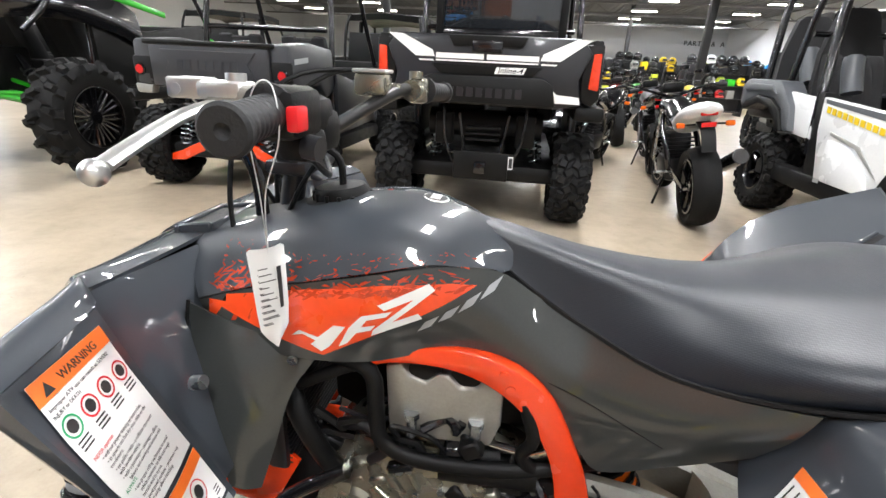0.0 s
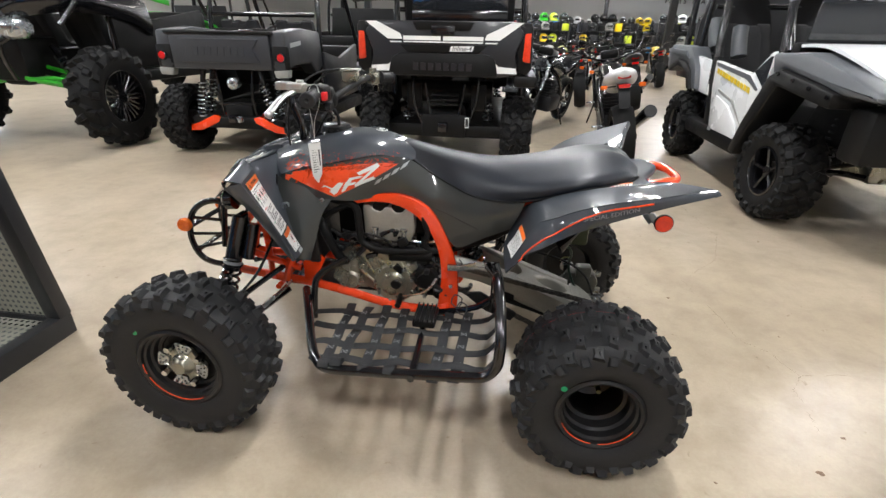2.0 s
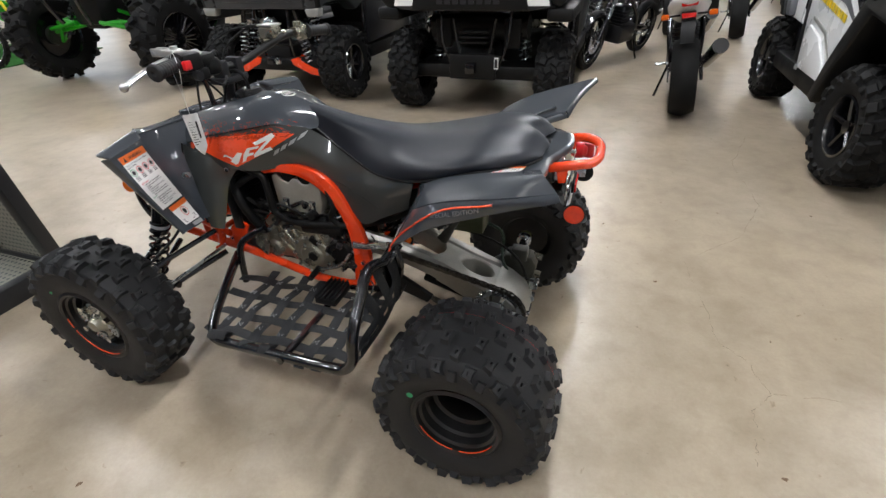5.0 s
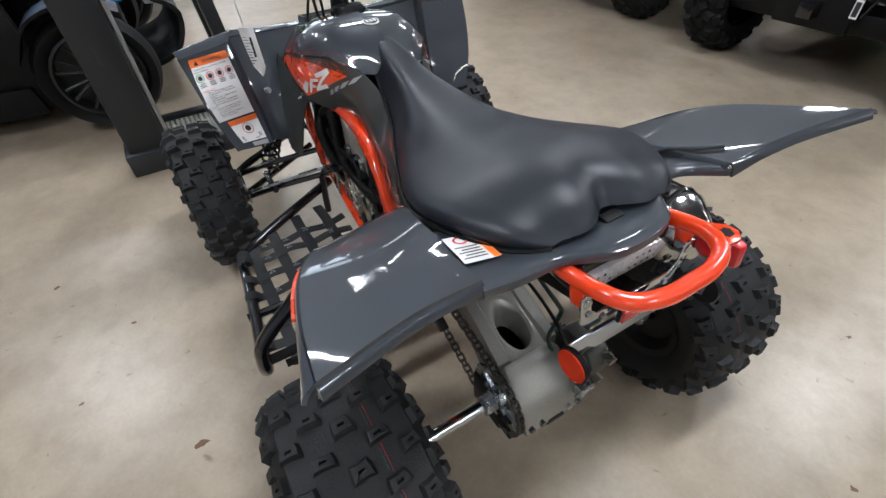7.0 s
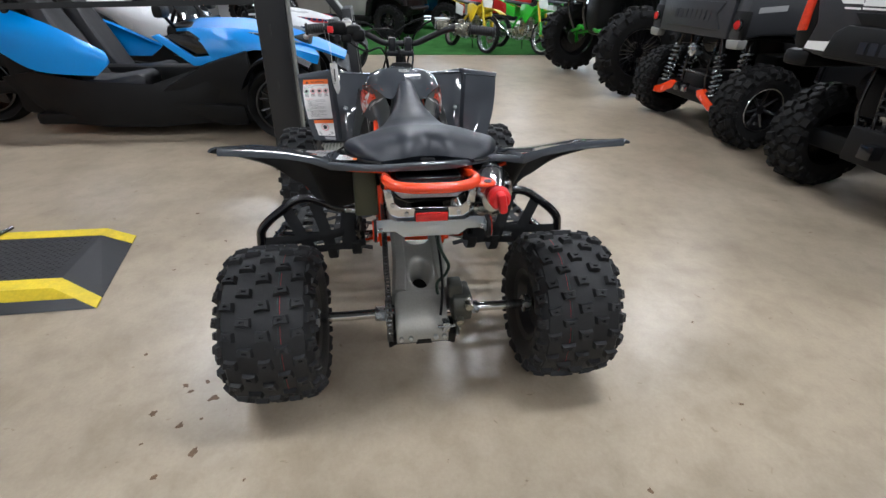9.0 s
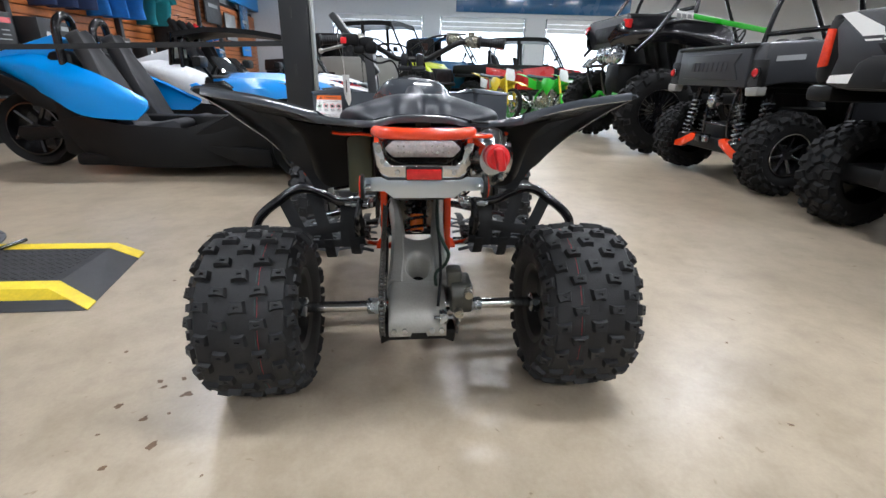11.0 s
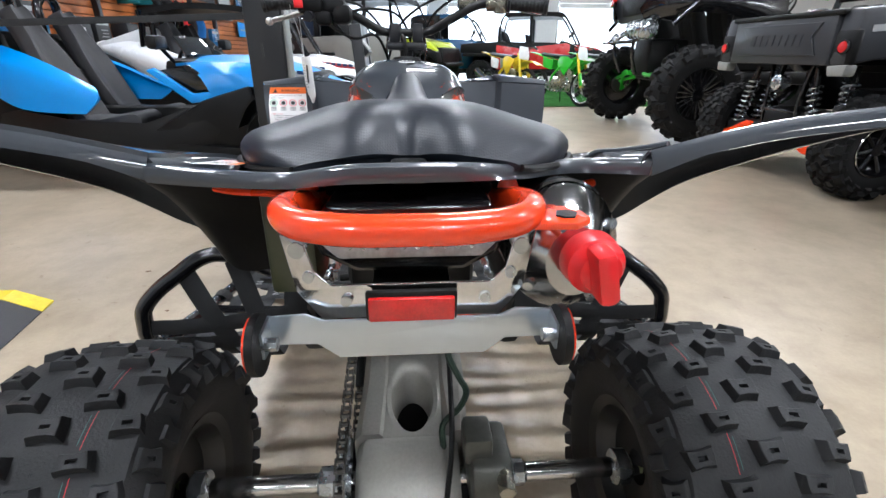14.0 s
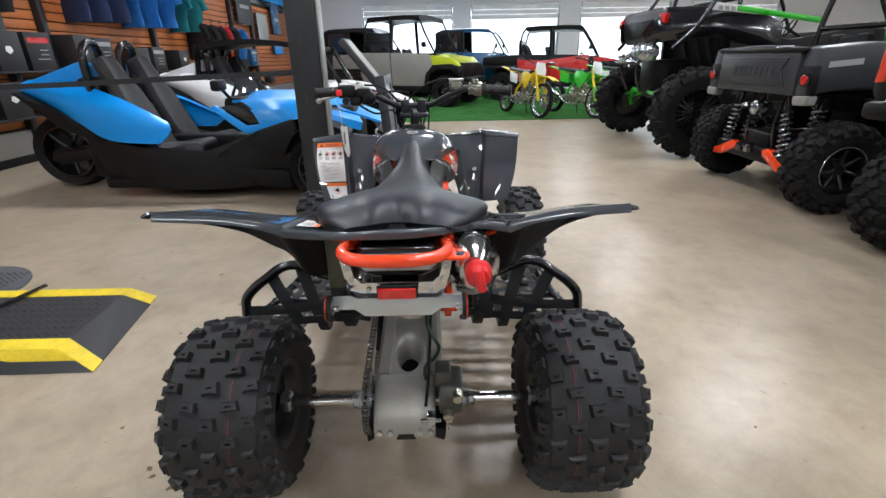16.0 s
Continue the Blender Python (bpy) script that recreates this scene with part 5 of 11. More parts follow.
# frame of the quad bike
for s in both:
    bm = bmesh.new()
    outer = crom([(-0.225, 0.672), (-0.167, 0.698), (-0.110, 0.712), (-0.042, 0.713), (0.030, 0.692), (0.086, 0.644), (0.128, 0.566), (0.158, 0.490), (0.176, 0.392), (0.174, 0.262)], 3)
    inner = crom([(0.098, 0.262), (0.112, 0.377), (0.108, 0.468), (0.086, 0.548), (0.042, 0.617), (-0.017, 0.661), (-0.086, 0.680), (-0.167, 0.676), (-0.222, 0.652)], 3)
    slab(bm, [tuple(p) for p in outer] + [(0.160, 0.244), (0.064, 0.240), (0.062, 0.260)] + [tuple(p) for p in inner], -0.124 * s - 0.013, -0.124 * s + 0.013, "y", 0.005)
    up = part("frame_bow", bm, "orange", quad, "orange powder-coated frame spar")
    for x, z in ((0.008, 0.684), (0.020, 0.660), (0.150, 0.372)):
        bm = bmesh.new()
        rod(bm, (x, -0.135 * s, z), (x, (-0.140 if z > 0.5 else -0.146) * s, z), 0.0075, 10)
        part("bolt", bm, "orange" if z > 0.5 else "steel", up)
    bm = bmesh.new()
    tube(bm, [(0.150, -0.140 * s, 0.285), (0.076, -0.138 * s, 0.262), (-0.076, -0.135 * s, 0.268), (-0.23, -0.132 * s, 0.302), (-0.38, -0.125 * s, 0.328), (-0.56, -0.105 * s, 0.335), (-0.74, -0.085 * s, 0.345)], 0.016, 10, 4, flat=(0.013, 0.018))
    part("lower_rail", bm, "orange", quad)
    bm = bmesh.new()
    tube(bm, [(-0.74, -0.085 * s, 0.345), (-0.715, -0.09 * s, 0.45), (-0.64, -0.11 * s, 0.56), (-0.53, -0.115 * s, 0.68), (-0.42, -0.07 * s, 0.80)], 0.015, 10)
    part("front_upright", bm, "orange", quad)
    bm = bmesh.new()
    tube(bm, [(-0.50, -0.12 * s, 0.335), (-0.46, -0.13 * s, 0.44), (-0.40, -0.12 * s, 0.55)], 0.016, 8)
    tube(bm, [(-0.70, -0.09 * s, 0.44), (-0.56, -0.12 * s, 0.42), (-0.43, -0.13 * s, 0.39)], 0.013, 8)
    tube(bm, [(-0.56, -0.115 * s, 0.335), (-0.56, -0.118 * s, 0.50), (-0.57, -0.112 * s, 0.62)], 0.012, 8)
    part("front_brace", bm, "orange", quad)
    # gusset plate
    bm = bmesh.new()
    slab(bm, [(-0.279, 0.425), (-0.228, 0.436), (-0.236, 0.39), (-0.252, 0.338), (-0.268, 0.345), (-0.296, 0.377)], -0.150 * s - 0.003, -0.150 * s + 0.003, "y")
    part("engine_mount", bm, "alu_case", quad)
    bm = bmesh.new()
    slab(bm, [(-0.42, 0.42), (-0.36, 0.47), (-0.33, 0.44), (-0.37, 0.36), (-0.42, 0.34)], -0.13 * s - 0.004, -0.13 * s + 0.004, "y")
    part("front_gusset", bm, "orange", quad)
    # sub-frame under the seat
    bm = bmesh.new()
    tube(bm, [(0.12, -0.085 * s, 0.58), (0.30, -0.10 * s, 0.66), (0.50, -0.12 * s, 0.745), (0.70, -0.115 * s, 0.785)], 0.013, 8)
    part("subframe_rail", bm, "orange", quad)
    bm = bmesh.new()
    tube(bm, [(0.14, -0.10 * s, 0.50), (0.30, -0.11 * s, 0.57), (0.46, -0.12 * s, 0.70)], 0.011, 8)
    part("subframe_stay", bm, "black_plastic", quad)
    bm = bmesh.new()
    tube(bm, [(0.690, -0.120 * s, 0.775), (0.685, -0.160 * s, 0.778), (0.668, -0.205 * s, 0.776), (0.659, -0.232 * s, 0.778)], 0.008, 8, flat=(0.007, 0.005))
    part("fender_stay", bm, "orange", quad)
    # chain-side rear engine bracket and foot peg bracket
    bm = bmesh.new()
    slab(bm, [(0.14, 0.478), (0.19, 0.477), (0.235, 0.494), (0.31, 0.501), (0.325, 0.49), (0.312, 0.472), (0.235, 0.466), (0.195, 0.456), (0.14, 0.452)], -0.172 * s - 0.005, -0.172 * s + 0.005, "y", 0.003)
    rod(bm, (0.30, -0.16 * s, 0.487), (0.318, -0.255 * s, 0.492), 0.010, 10)
    part("nerf_bracket", bm, "steel", quad)
for z in (0.265, 0.33):
    bm = bmesh.new()
    rod(bm, (-0.55, -0.11, z + 0.02), (-0.55, 0.11, z + 0.02), 0.011, 8)
    part("cross_tube", bm, "orange", quad)
bm = bmesh.new()
rod(bm, (0.13, -0.16, 0.265), (0.13, 0.16, 0.265), 0.013, 8)
part("cross_tube", bm, "orange", quad)
bm = bmesh.new()
box(bm, (-0.52, -0.10, 0.300), (0.10, 0.10, 0.312), 0.003)
part("skid_plate", bm, "black_plastic", quad)

# engine
before = set(quad.children)
eng = part("engine_case", bmesh.new(), "alu_case", quad, "cast grey engine case")
bm = bmesh.new()
slab(bm, [(-0.325, 0.42), (-0.27, 0.475), (-0.18, 0.505), (-0.02, 0.50), (0.06, 0.46), (0.075, 0.36), (0.03, 0.285), (-0.10, 0.275), (-0.24, 0.295), (-0.315, 0.345)], -0.105, 0.115, "y", 0.012)
eng.data = mesh_of(bm, "alu_case")
for x, z, r, y0, y1, m_ in ((-0.085, 0.352, 0.082, -0.148, -0.10, "alu_case"), (-0.085, 0.352, 0.050, -0.158, -0.14, "alu_case"), (-0.076, 0.354, 0.026, -0.162, -0.15, "black_plastic"),
                            (-0.215, 0.385, 0.072, -0.135, -0.10, "alu_case"), (-0.255, 0.345, 0.040, -0.145, -0.10, "alu_case"), (0.035, 0.385, 0.050, -0.150, -0.10, "black_plastic"),
                            (-0.10, 0.36, 0.10, 0.10, 0.16, "alu_case"), (-0.22, 0.36, 0.07, 0.10, 0.14, "alu_case")):
    bm = bmesh.new()
    sgn = 1 if y1 > abs(y0) else -1
    revolve(bm, [(y1 if sgn < 0 else y0, r), ((y0 if sgn < 0 else y1) - sgn * 0.010, r), (y0 if sgn < 0 else y1, r - 0.010), (y0 if sgn < 0 else y1, 0.004)], 28, "y", Matrix.Translation((x, 0, z)))
    part("side_cover_round", bm, m_, eng)
bm = bmesh.new()
slab(bm, [(-0.232, 0.447), (-0.211, 0.495), (-0.149, 0.490), (-0.079, 0.461), (-0.008, 0.437), (0.004, 0.385), (0.0, 0.334), (-0.030, 0.305), (-0.072, 0.296), (-0.156, 0.309), (-0.205, 0.325), (-0.228, 0.354)], -0.142, -0.10, "y", 0.016)
for xa, za, xb, zb in ((-0.20, 0.46, -0.14, 0.36), (-0.165, 0.475, -0.125, 0.40), (-0.215, 0.40, -0.15, 0.34), (-0.06, 0.44, -0.04, 0.41)):
    tube(bm, [(xa, -0.139, za), ((xa + xb) / 2, -0.143, (za + zb) / 2), (xb, -0.139, zb)], 0.007, 8)
part("crankcase_cover", bm, "alu_case", eng, "bright cast crankcase cover")
bm = bmesh.new()
rod(bm, (-0.048, -0.140, 0.407), (-0.048, -0.1465, 0.407), 0.012, 14)
part("inspection_plug", bm, "black_plastic", eng)
for i in range(9):
    a = 2 * math.pi * i / 9 + 0.3
    bm = bmesh.new()
    c = (-0.085 + 0.073 * math.cos(a), 0.352 + 0.073 * math.sin(a))
    rod(bm, (c[0], -0.145, c[1]), (c[0], -0.156, c[1]), 0.006, 6)
    part("case_bolt", bm, "steel", eng)
bm = bmesh.new()
slab(bm, [(-0.19, 0.535), (-0.195, 0.655), (-0.17, 0.662), (-0.155, 0.640), (-0.130, 0.632), (-0.110, 0.652), (-0.092, 0.652), (-0.075, 0.632), (-0.050, 0.634), (-0.035, 0.656), (-0.008, 0.656), (-0.006, 0.57), (-0.02, 0.525), (-0.16, 0.52)], -0.135, 0.11, "y", 0.006)
head = part("cylinder_head", bm, "alu", quad, "cast aluminium cylinder head")
for x in (-0.150, -0.045):
    bm = bmesh.new()
    rod(bm, (x, -0.139, 0.565), (x, -0.139, 0.53), 0.0095, 8)
    rod(bm, (x, -0.139, 0.575), (x, -0.139, 0.563), 0.013, 6)
    part("head_bolt", bm, "steel", head)
for x in (-0.132, -0.064):
    bm = bmesh.new()
    rod(bm, (x, -0.128, 0.650), (x, 0.10, 0.650), 0.027, 18)
    part("cam_plug", bm, "black_plastic", head)
bm = bmesh.new()
box(bm, (-0.175, -0.11, 0.46), (-0.02, 0.10, 0.53), 0.01)
for k in range(4):
    box(bm, (-0.182, -0.118, 0.468 + 0.016 * k), (-0.013, 0.108, 0.474 + 0.016 * k), 0.002)
part("cylinder", bm, "alu_case", quad)
bm = bmesh.new()
rod(bm, (-0.094, -0.120, 0.484), (0.0, -0.120, 0.490), 0.024, 16)
part("starter_motor", bm, "black_plastic", quad)
bm = bmesh.new()
slab(bm, [(0.008, 0.445), (0.06, 0.47), (0.115, 0.480), (0.118, 0.365), (0.06, 0.34), (0.008, 0.345)], -0.138, -0.08, "y", 0.012)
part("chain_cover", bm, "black_plastic", quad)
# plain dark backing added so that the gaps round the engine read black
bm = bmesh.new()
slab(bm, [(-0.34, 0.66), (0.10, 0.68), (0.11, 0.34), (-0.20, 0.40), (-0.34, 0.46)], 0.02, 0.05, "y", 0.01)
part("dark_backing", bm, "black_plastic", quad)
# hoses, starter and harness round the engine
for pts, r, m_ in (([(-0.36, -0.10, 0.665), (-0.29, -0.145, 0.672), (-0.215, -0.155, 0.655), (-0.205, -0.155, 0.58), (-0.195, -0.155, 0.52), (-0.13, -0.155, 0.492), (0.0, -0.150, 0.495), (0.09, -0.13, 0.50)], 0.014, "black_plastic"),
                   ([(-0.36, -0.14, 0.62), (-0.33, -0.17, 0.56), (-0.30, -0.16, 0.48), (-0.28, -0.15, 0.44)], 0.018, "black_plastic"),
                   ([(-0.345, -0.15, 0.60), (-0.30, -0.155, 0.63), (-0.25, -0.15, 0.655), (-0.21, -0.14, 0.66)], 0.011, "black_plastic"),
                   ([(0.02, -0.14, 0.64), (0.045, -0.15, 0.57), (0.03, -0.15, 0.53), (0.06, -0.14, 0.49)], 0.011, "black_plastic"),
                   ([(-0.02, -0.12, 0.52), (0.05, -0.14, 0.53), (0.10, -0.13, 0.56)], 0.008, "polished"),
                   ([(-0.26, -0.13, 0.52), (-0.22, -0.155, 0.545), (-0.19, -0.15, 0.50), (-0.22, -0.14, 0.46)], 0.009, "graphite"),
                   ([(-0.42, 0.0, 0.62), (-0.40, 0.12, 0.58), (-0.28, 0.15, 0.62), (-0.10, 0.16, 0.60), (0.1, 0.17, 0.62), (0.3, 0.18, 0.70), (0.46, 0.185, 0.745)], 0.021, "polished")):
    bm = bmesh.new()
    tube(bm, pts, r, 10)
    part("hose" if m_ != "polished" else "pipe", bm, m_, quad)
rng = random.Random(17)
for i in range(22):
    x, z = (rng.uniform(-0.02, 0.08), rng.uniform(0.33, 0.50)) if i % 2 else (rng.uniform(-0.33, 0.04), rng.uniform(0.50, 0.56))
    y = rng.uniform(-0.150, -0.118)
    pts = [(x, y, z)]
    for k in range(4):
        pts.append((pts[-1][0] + rng.uniform(-0.02, 0.07), y + rng.uniform(-0.010, 0.016), pts[-1][2] + rng.uniform(-0.035, 0.032)))
    bm = bmesh.new()
    tube(bm, pts, rng.choice((0.003, 0.0045, 0.006, 0.008)), 6, 4)
    part("wiring", bm, rng.choice(("black_plastic", "black_plastic", "black_gloss", "black_gloss", "graphite")), quad)
for i in range(18):
    x, z = rng.uniform(-0.30, 0.07), rng.uniform(0.40, 0.55)
    y, a, b = rng.uniform(-0.140, -0.115), rng.uniform(0.008, 0.024), rng.uniform(0.006, 0.018)
    bm = bmesh.new()
    box(bm, (-a, -0.02, -b), (a, 0.012, b), 0.004, Matrix.Translation((x, y, z)) @ Matrix.Rotation(rng.uniform(-0.8, 0.8), 4, "Y"), 1)
    part("connector", bm, rng.choice(("black_plastic", "black_plastic", "black_gloss", "alu_case", "graphite")), quad)
bm = bmesh.new()
rod(bm, (-0.10, -0.13, 0.470), (0.06, -0.13, 0.478), 0.028, 16)
part("starter_motor", bm, "black_plastic", quad)
bm = bmesh.new()
box(bm, (-0.02, -0.10, 0.54), (0.13, 0.10, 0.74), 0.02)
part("air_box", bm, "black_plastic", quad)
bm = bmesh.new()
box(bm, (0.12, -0.11, 0.56), (0.56, 0.11, 0.73), 0.03)
part("rear_air_box", bm, "black_plastic", quad)
bm = bmesh.new()
box(bm, (-0.405, -0.16, 0.42), (-0.365, 0.16, 0.70), 0.008)
for k in range(26):
    box(bm, (-0.412, -0.15, 0.43 + 0.0103 * k), (-0.360, 0.15, 0.433 + 0.0103 * k))
part("radiator", bm, "graphite", quad)
bm = bmesh.new()
box(bm, (-0.62, -0.08, 0.62), (-0.45, 0.08, 0.80), 0.02)
part("front_electrics_box", bm, "black_plastic", quad)
bm = bmesh.new()
tube(bm, [(-0.055, -0.172, 0.312), (-0.009, -0.172, 0.324), (0.028, -0.170, 0.335), (0.060, -0.160, 0.360), (0.078, -0.145, 0.388)], 0.0065, 8)
lever = part("shift_lever", bm, "steel", quad, "plated steel gear lever")
bm = bmesh.new()
rod(bm, (-0.055, -0.165, 0.312), (-0.055, -0.235, 0.305), 0.011, 12)
part("rubber_pad", bm, "black_plastic", lever)
for s in both:
    bm = bmesh.new()
    tube(bm, [(-0.395, -0.200 * s, 0.200), (-0.384, -0.196 * s, 0.320), (-0.370, -0.190 * s, 0.372), (-0.330, -0.180 * s, 0.408), (-0.254, -0.168 * s, 0.452)], 0.0135, 10)
    part("step_mount", bm, "black_gloss", quad, "black step mount tube")
for x0, z0, r0 in ((-0.265, 0.425, 0.012), (-0.17, 0.445, 0.014), (0.01, 0.44, 0.012), (0.055, 0.425, 0.010), (-0.005, 0.315, 0.009), (0.03, 0.30, 0.009), (-0.30, 0.40, 0.009)):
    bm = bmesh.new()
    rod(bm, (x0, -0.10, z0), (x0, -0.135, z0), r0, 8)
    rod(bm, (x0, -0.135, z0), (x0, -0.143, z0), r0 * 0.6, 6)
    part("fitting", bm, "steel", eng)

for o in set(quad.children) - before:
    o.matrix_basis = Matrix.Translation((0.018, 0, 0.006)) @ Matrix.Diagonal((1, 0.90, 1, 1))

# wheels
for s in both:
    fw = wheel(quad, (-0.637, -0.530 * s, 0.266), 0.270, 0.185, 0.135, "sport_front", "dish", -s, "rim_black", turn=0.4, name="front_wheel", label="black front wheel with a red rim stripe")
    rw = wheel(quad, (0.634, -0.472 * s, 0.250), 0.254, 0.275, 0.120, "sport_rear", "deep", -s, "rim_black", turn=0.2, name="rear_wheel", label="black rear wheel with a red rim stripe")
    for w_, R_, y_, turn_, arcs in ((fw, 0.1235, -0.0785, 0.4, ((3.15, 3.45), (3.55, 5.2))), (rw, 0.1085, -0.1185, 0.2, ((3.55, 4.62), (4.80, 5.85)))):
        for a0, a1 in arcs:
            bm = bmesh.new()
            pts = [(R_ * math.cos(a0 + (a1 - a0) * k / 16 + turn_), y_, R_ * math.sin(a0 + (a1 - a0) * k / 16 + turn_)) for k in range(17)]
            tube(bm, pts, 0.0017, 6, 1)
            part("rim_stripe", bm, "orange_decal", w_, "red rim stripe")
        bm = bmesh.new()
        revolve(bm, [(0.0, 0.009), (0.0015, 0.008)], 14, "y", Matrix.Translation((-0.15 if R_ > 0.11 else -0.13, -0.0875 if R_ > 0.11 else -0.1385, 0.075)))
        part("paint_dot", bm, "ink_green", w_, "green paint dot")
    # front hub: machined carrier with four drilled plates and lug nuts
    bm = bmesh.new()
    star = []
    for i in range(16):
        a = 2 * math.pi * i / 16
        star.append((0.060 * math.cos(a), 0.060 * math.sin(a)) if i % 4 in (0, 1) else (0.047 * math.cos(a), 0.047 * math.sin(a)))
    slab(bm, star, -0.006, 0.010, "y", 0.002)
    revolve(bm, [(0.0, 0.034), (-0.012, 0.028), (-0.020, 0.020), (-0.030, 0.017), (-0.032, 0.004)], 20, "y")
    hub_ = part("wheel_hub", bm, "alu_case", fw, "machined aluminium wheel hub", m=Matrix.Translation((0, -0.050, 0)) @ Matrix.Diagonal((1.22, 1.05, 1.22, 1)))
    for i in range(4):
        a = 2 * math.pi * (i + 0.1) / 4
        turn_m = Matrix.Rotation(-a, 4, "Y")
        bm = bmesh.new()
        slab(bm, [(0.036, -0.012), (0.062, -0.024), (0.067, -0.014), (0.067, 0.014), (0.062, 0.024), (0.036, 0.012)], -0.012, -0.007, "y", 0.001)
        bmesh.ops.transform(bm, matrix=turn_m, verts=bm.verts)
        part("hub_plate", bm, "steel", hub_)
        # ink dots on the solid plate for the dark inside its drilled holes
        bm = bmesh.new()
        for dx, dz in ((0.044, 0.0), (0.051, -0.009), (0.051, 0.009), (0.059, -0.012), (0.060, 0.0), (0.059, 0.012)):
            rod(bm, turn_m @ Vector((dx, -0.0118, dz)), turn_m @ Vector((dx, -0.0127, dz)), 0.0026, 8)
        part("hole_shade_dots", bm, "ink", hub_)
        bm = bmesh.new()
        c_ = Matrix.Rotation(-a - 0.72, 4, "Y") @ Vector((0.056, 0, 0))
        rod(bm, c_ + Vector((0, 0.004, 0)), c_ + Vector((0, -0.024, 0)), 0.0085, 6)
        part("lug_nut", bm, "polished", hub_)
    bm = bmesh.new()
    revolve(bm, [(0.0, 0.075), (0.004, 0.075), (0.004, 0.05), (0.0, 0.05)], 30, "y", closed=True)
    part("brake_disc", bm, "steel", quad, m=Matrix.Translation((-0.637, -0.42 * s, 0.266)))
    bm = bmesh.new()
    revolve(bm, [(0.036, 0.030), (0.052, 0.026), (0.056, 0.012)], 20, "y")
    rear_hub = part("wheel_hub", bm, "gold_zinc", rw, "yellow zinc-plated hub")
    for i in range(4):
        a = 2 * math.pi * (i + 0.5) / 4
        bm = bmesh.new()
        rod(bm, (0.046 * math.cos(a), 0.058, 0.046 * math.sin(a)), (0.046 * math.cos(a), 0.026, 0.046 * math.sin(a)), 0.0085, 6)
        part("lug_nut", bm, "gold_zinc", rear_hub)
    # moulding lines printed between the blocks
    for off, ink, share, start in ((0.048, "ink_red", 0.62, 0.5), (0.042, "ink_teal", 0.5, 0.5), (0.0, "black_plastic", 0.5, 0.0)):
        bm = bmesh.new()
        for i in range(18):
            a0 = 2 * math.pi * (i + start + (1 - share) / 2) / 18
            arc = [a0 + 2 * math.pi * share / 18 * k / 4 for k in range(5)]
            rows = [[(0.2406 * math.cos(a), off + d, 0.2406 * math.sin(a)) for d in ((-0.0016, 0.0016) if not off else (-0.0004, 0.0004))] for a in arc]
            vs = [[bm.verts.new(p) for p in row] for row in rows]
            for k in range(4):
                bm.faces.new((vs[k][0], vs[k + 1][0], vs[k + 1][1], vs[k][1]))
        part("moulding_line", bm, ink, rw)
    # front suspension
    ys = -s
    bm = bars([[(-0.50, 0.115 * ys, 0.285), (-0.585, 0.30 * ys, 0.245), (-0.632, 0.455 * ys, 0.215)], [(-0.76, 0.10 * ys, 0.285), (-0.69, 0.30 * ys, 0.245), (-0.638, 0.455 * ys, 0.215)], [(-0.56, 0.32 * ys, 0.247), (-0.71, 0.32 * ys, 0.247)]], 0.012)
    part("lower_arm", bm, "black_gloss", quad)
    bm = bars([[(-0.50, 0.125 * ys, 0.395), (-0.58, 0.30 * ys, 0.355), (-0.630, 0.445 * ys, 0.320)], [(-0.74, 0.115 * ys, 0.395), (-0.68, 0.30 * ys, 0.355), (-0.636, 0.445 * ys, 0.320)]], 0.0105)
    part("upper_arm", bm, "black_gloss", quad)
    bm = bars([[(-0.46, 0.05 * ys, 0.34), (-0.56, 0.44 * ys, 0.275)]], 0.007, per=1)
    part("tie_rod", bm, "steel", quad)
    bm = bmesh.new()
    slab(bm, [(-0.655, 0.20), (-0.615, 0.20), (-0.60, 0.27), (-0.615, 0.335), (-0.650, 0.335), (-0.665, 0.27)], 0.440 * ys - 0.018, 0.440 * ys + 0.018, "y", 0.006)
    part("steering_knuckle", bm, "alu", quad)
    top_, bot_ = Vector((-0.595, 0.205 * ys, 0.620)), Vector((-0.672, 0.310 * ys, 0.262))
    def along(f):
        return top_.lerp(bot_, f)
    bm = bmesh.new()
    rod(bm, along(0.0), along(0.52), 0.030, 16)
    rod(bm, along(0.0) + Vector((0, 0.02, 0)), along(0.0) - Vector((0, 0.02, 0)), 0.016, 12)
    sh = part("shock_absorber", bm, "black_gloss", quad, "black front shock absorber")
    bm = bmesh.new()
    rod(bm, along(0.50), along(1.0), 0.010, 10)
    part("shock_rod", bm, "polished", sh)
    bm = bmesh.new()
    coil(bm, along(0.40), along(0.95), 0.031, 0.0055, 7)
    part("shock_spring", bm, "black_gloss", sh)
    bm = bmesh.new()
    rod(bm, along(0.43), along(0.46), 0.0315, 16)
    part("shock_band", bm, "silver_decal", sh)
    bm = bmesh.new()
    rod(bm, along(0.06) + Vector((0.05, 0, 0)), along(0.40) + Vector((0.055, 0, 0)), 0.021, 14)
    part("reservoir", bm, "black_gloss", sh)
    bm = bmesh.new()
    tube(bm, [(-0.48, 0.20 * ys, 0.56), (-0.50, 0.30 * ys, 0.47), (-0.53, 0.38 * ys, 0.42), (-0.60, 0.42 * ys, 0.36)], 0.005, 8)
    part("brake_hose", bm, "black_plastic", quad)

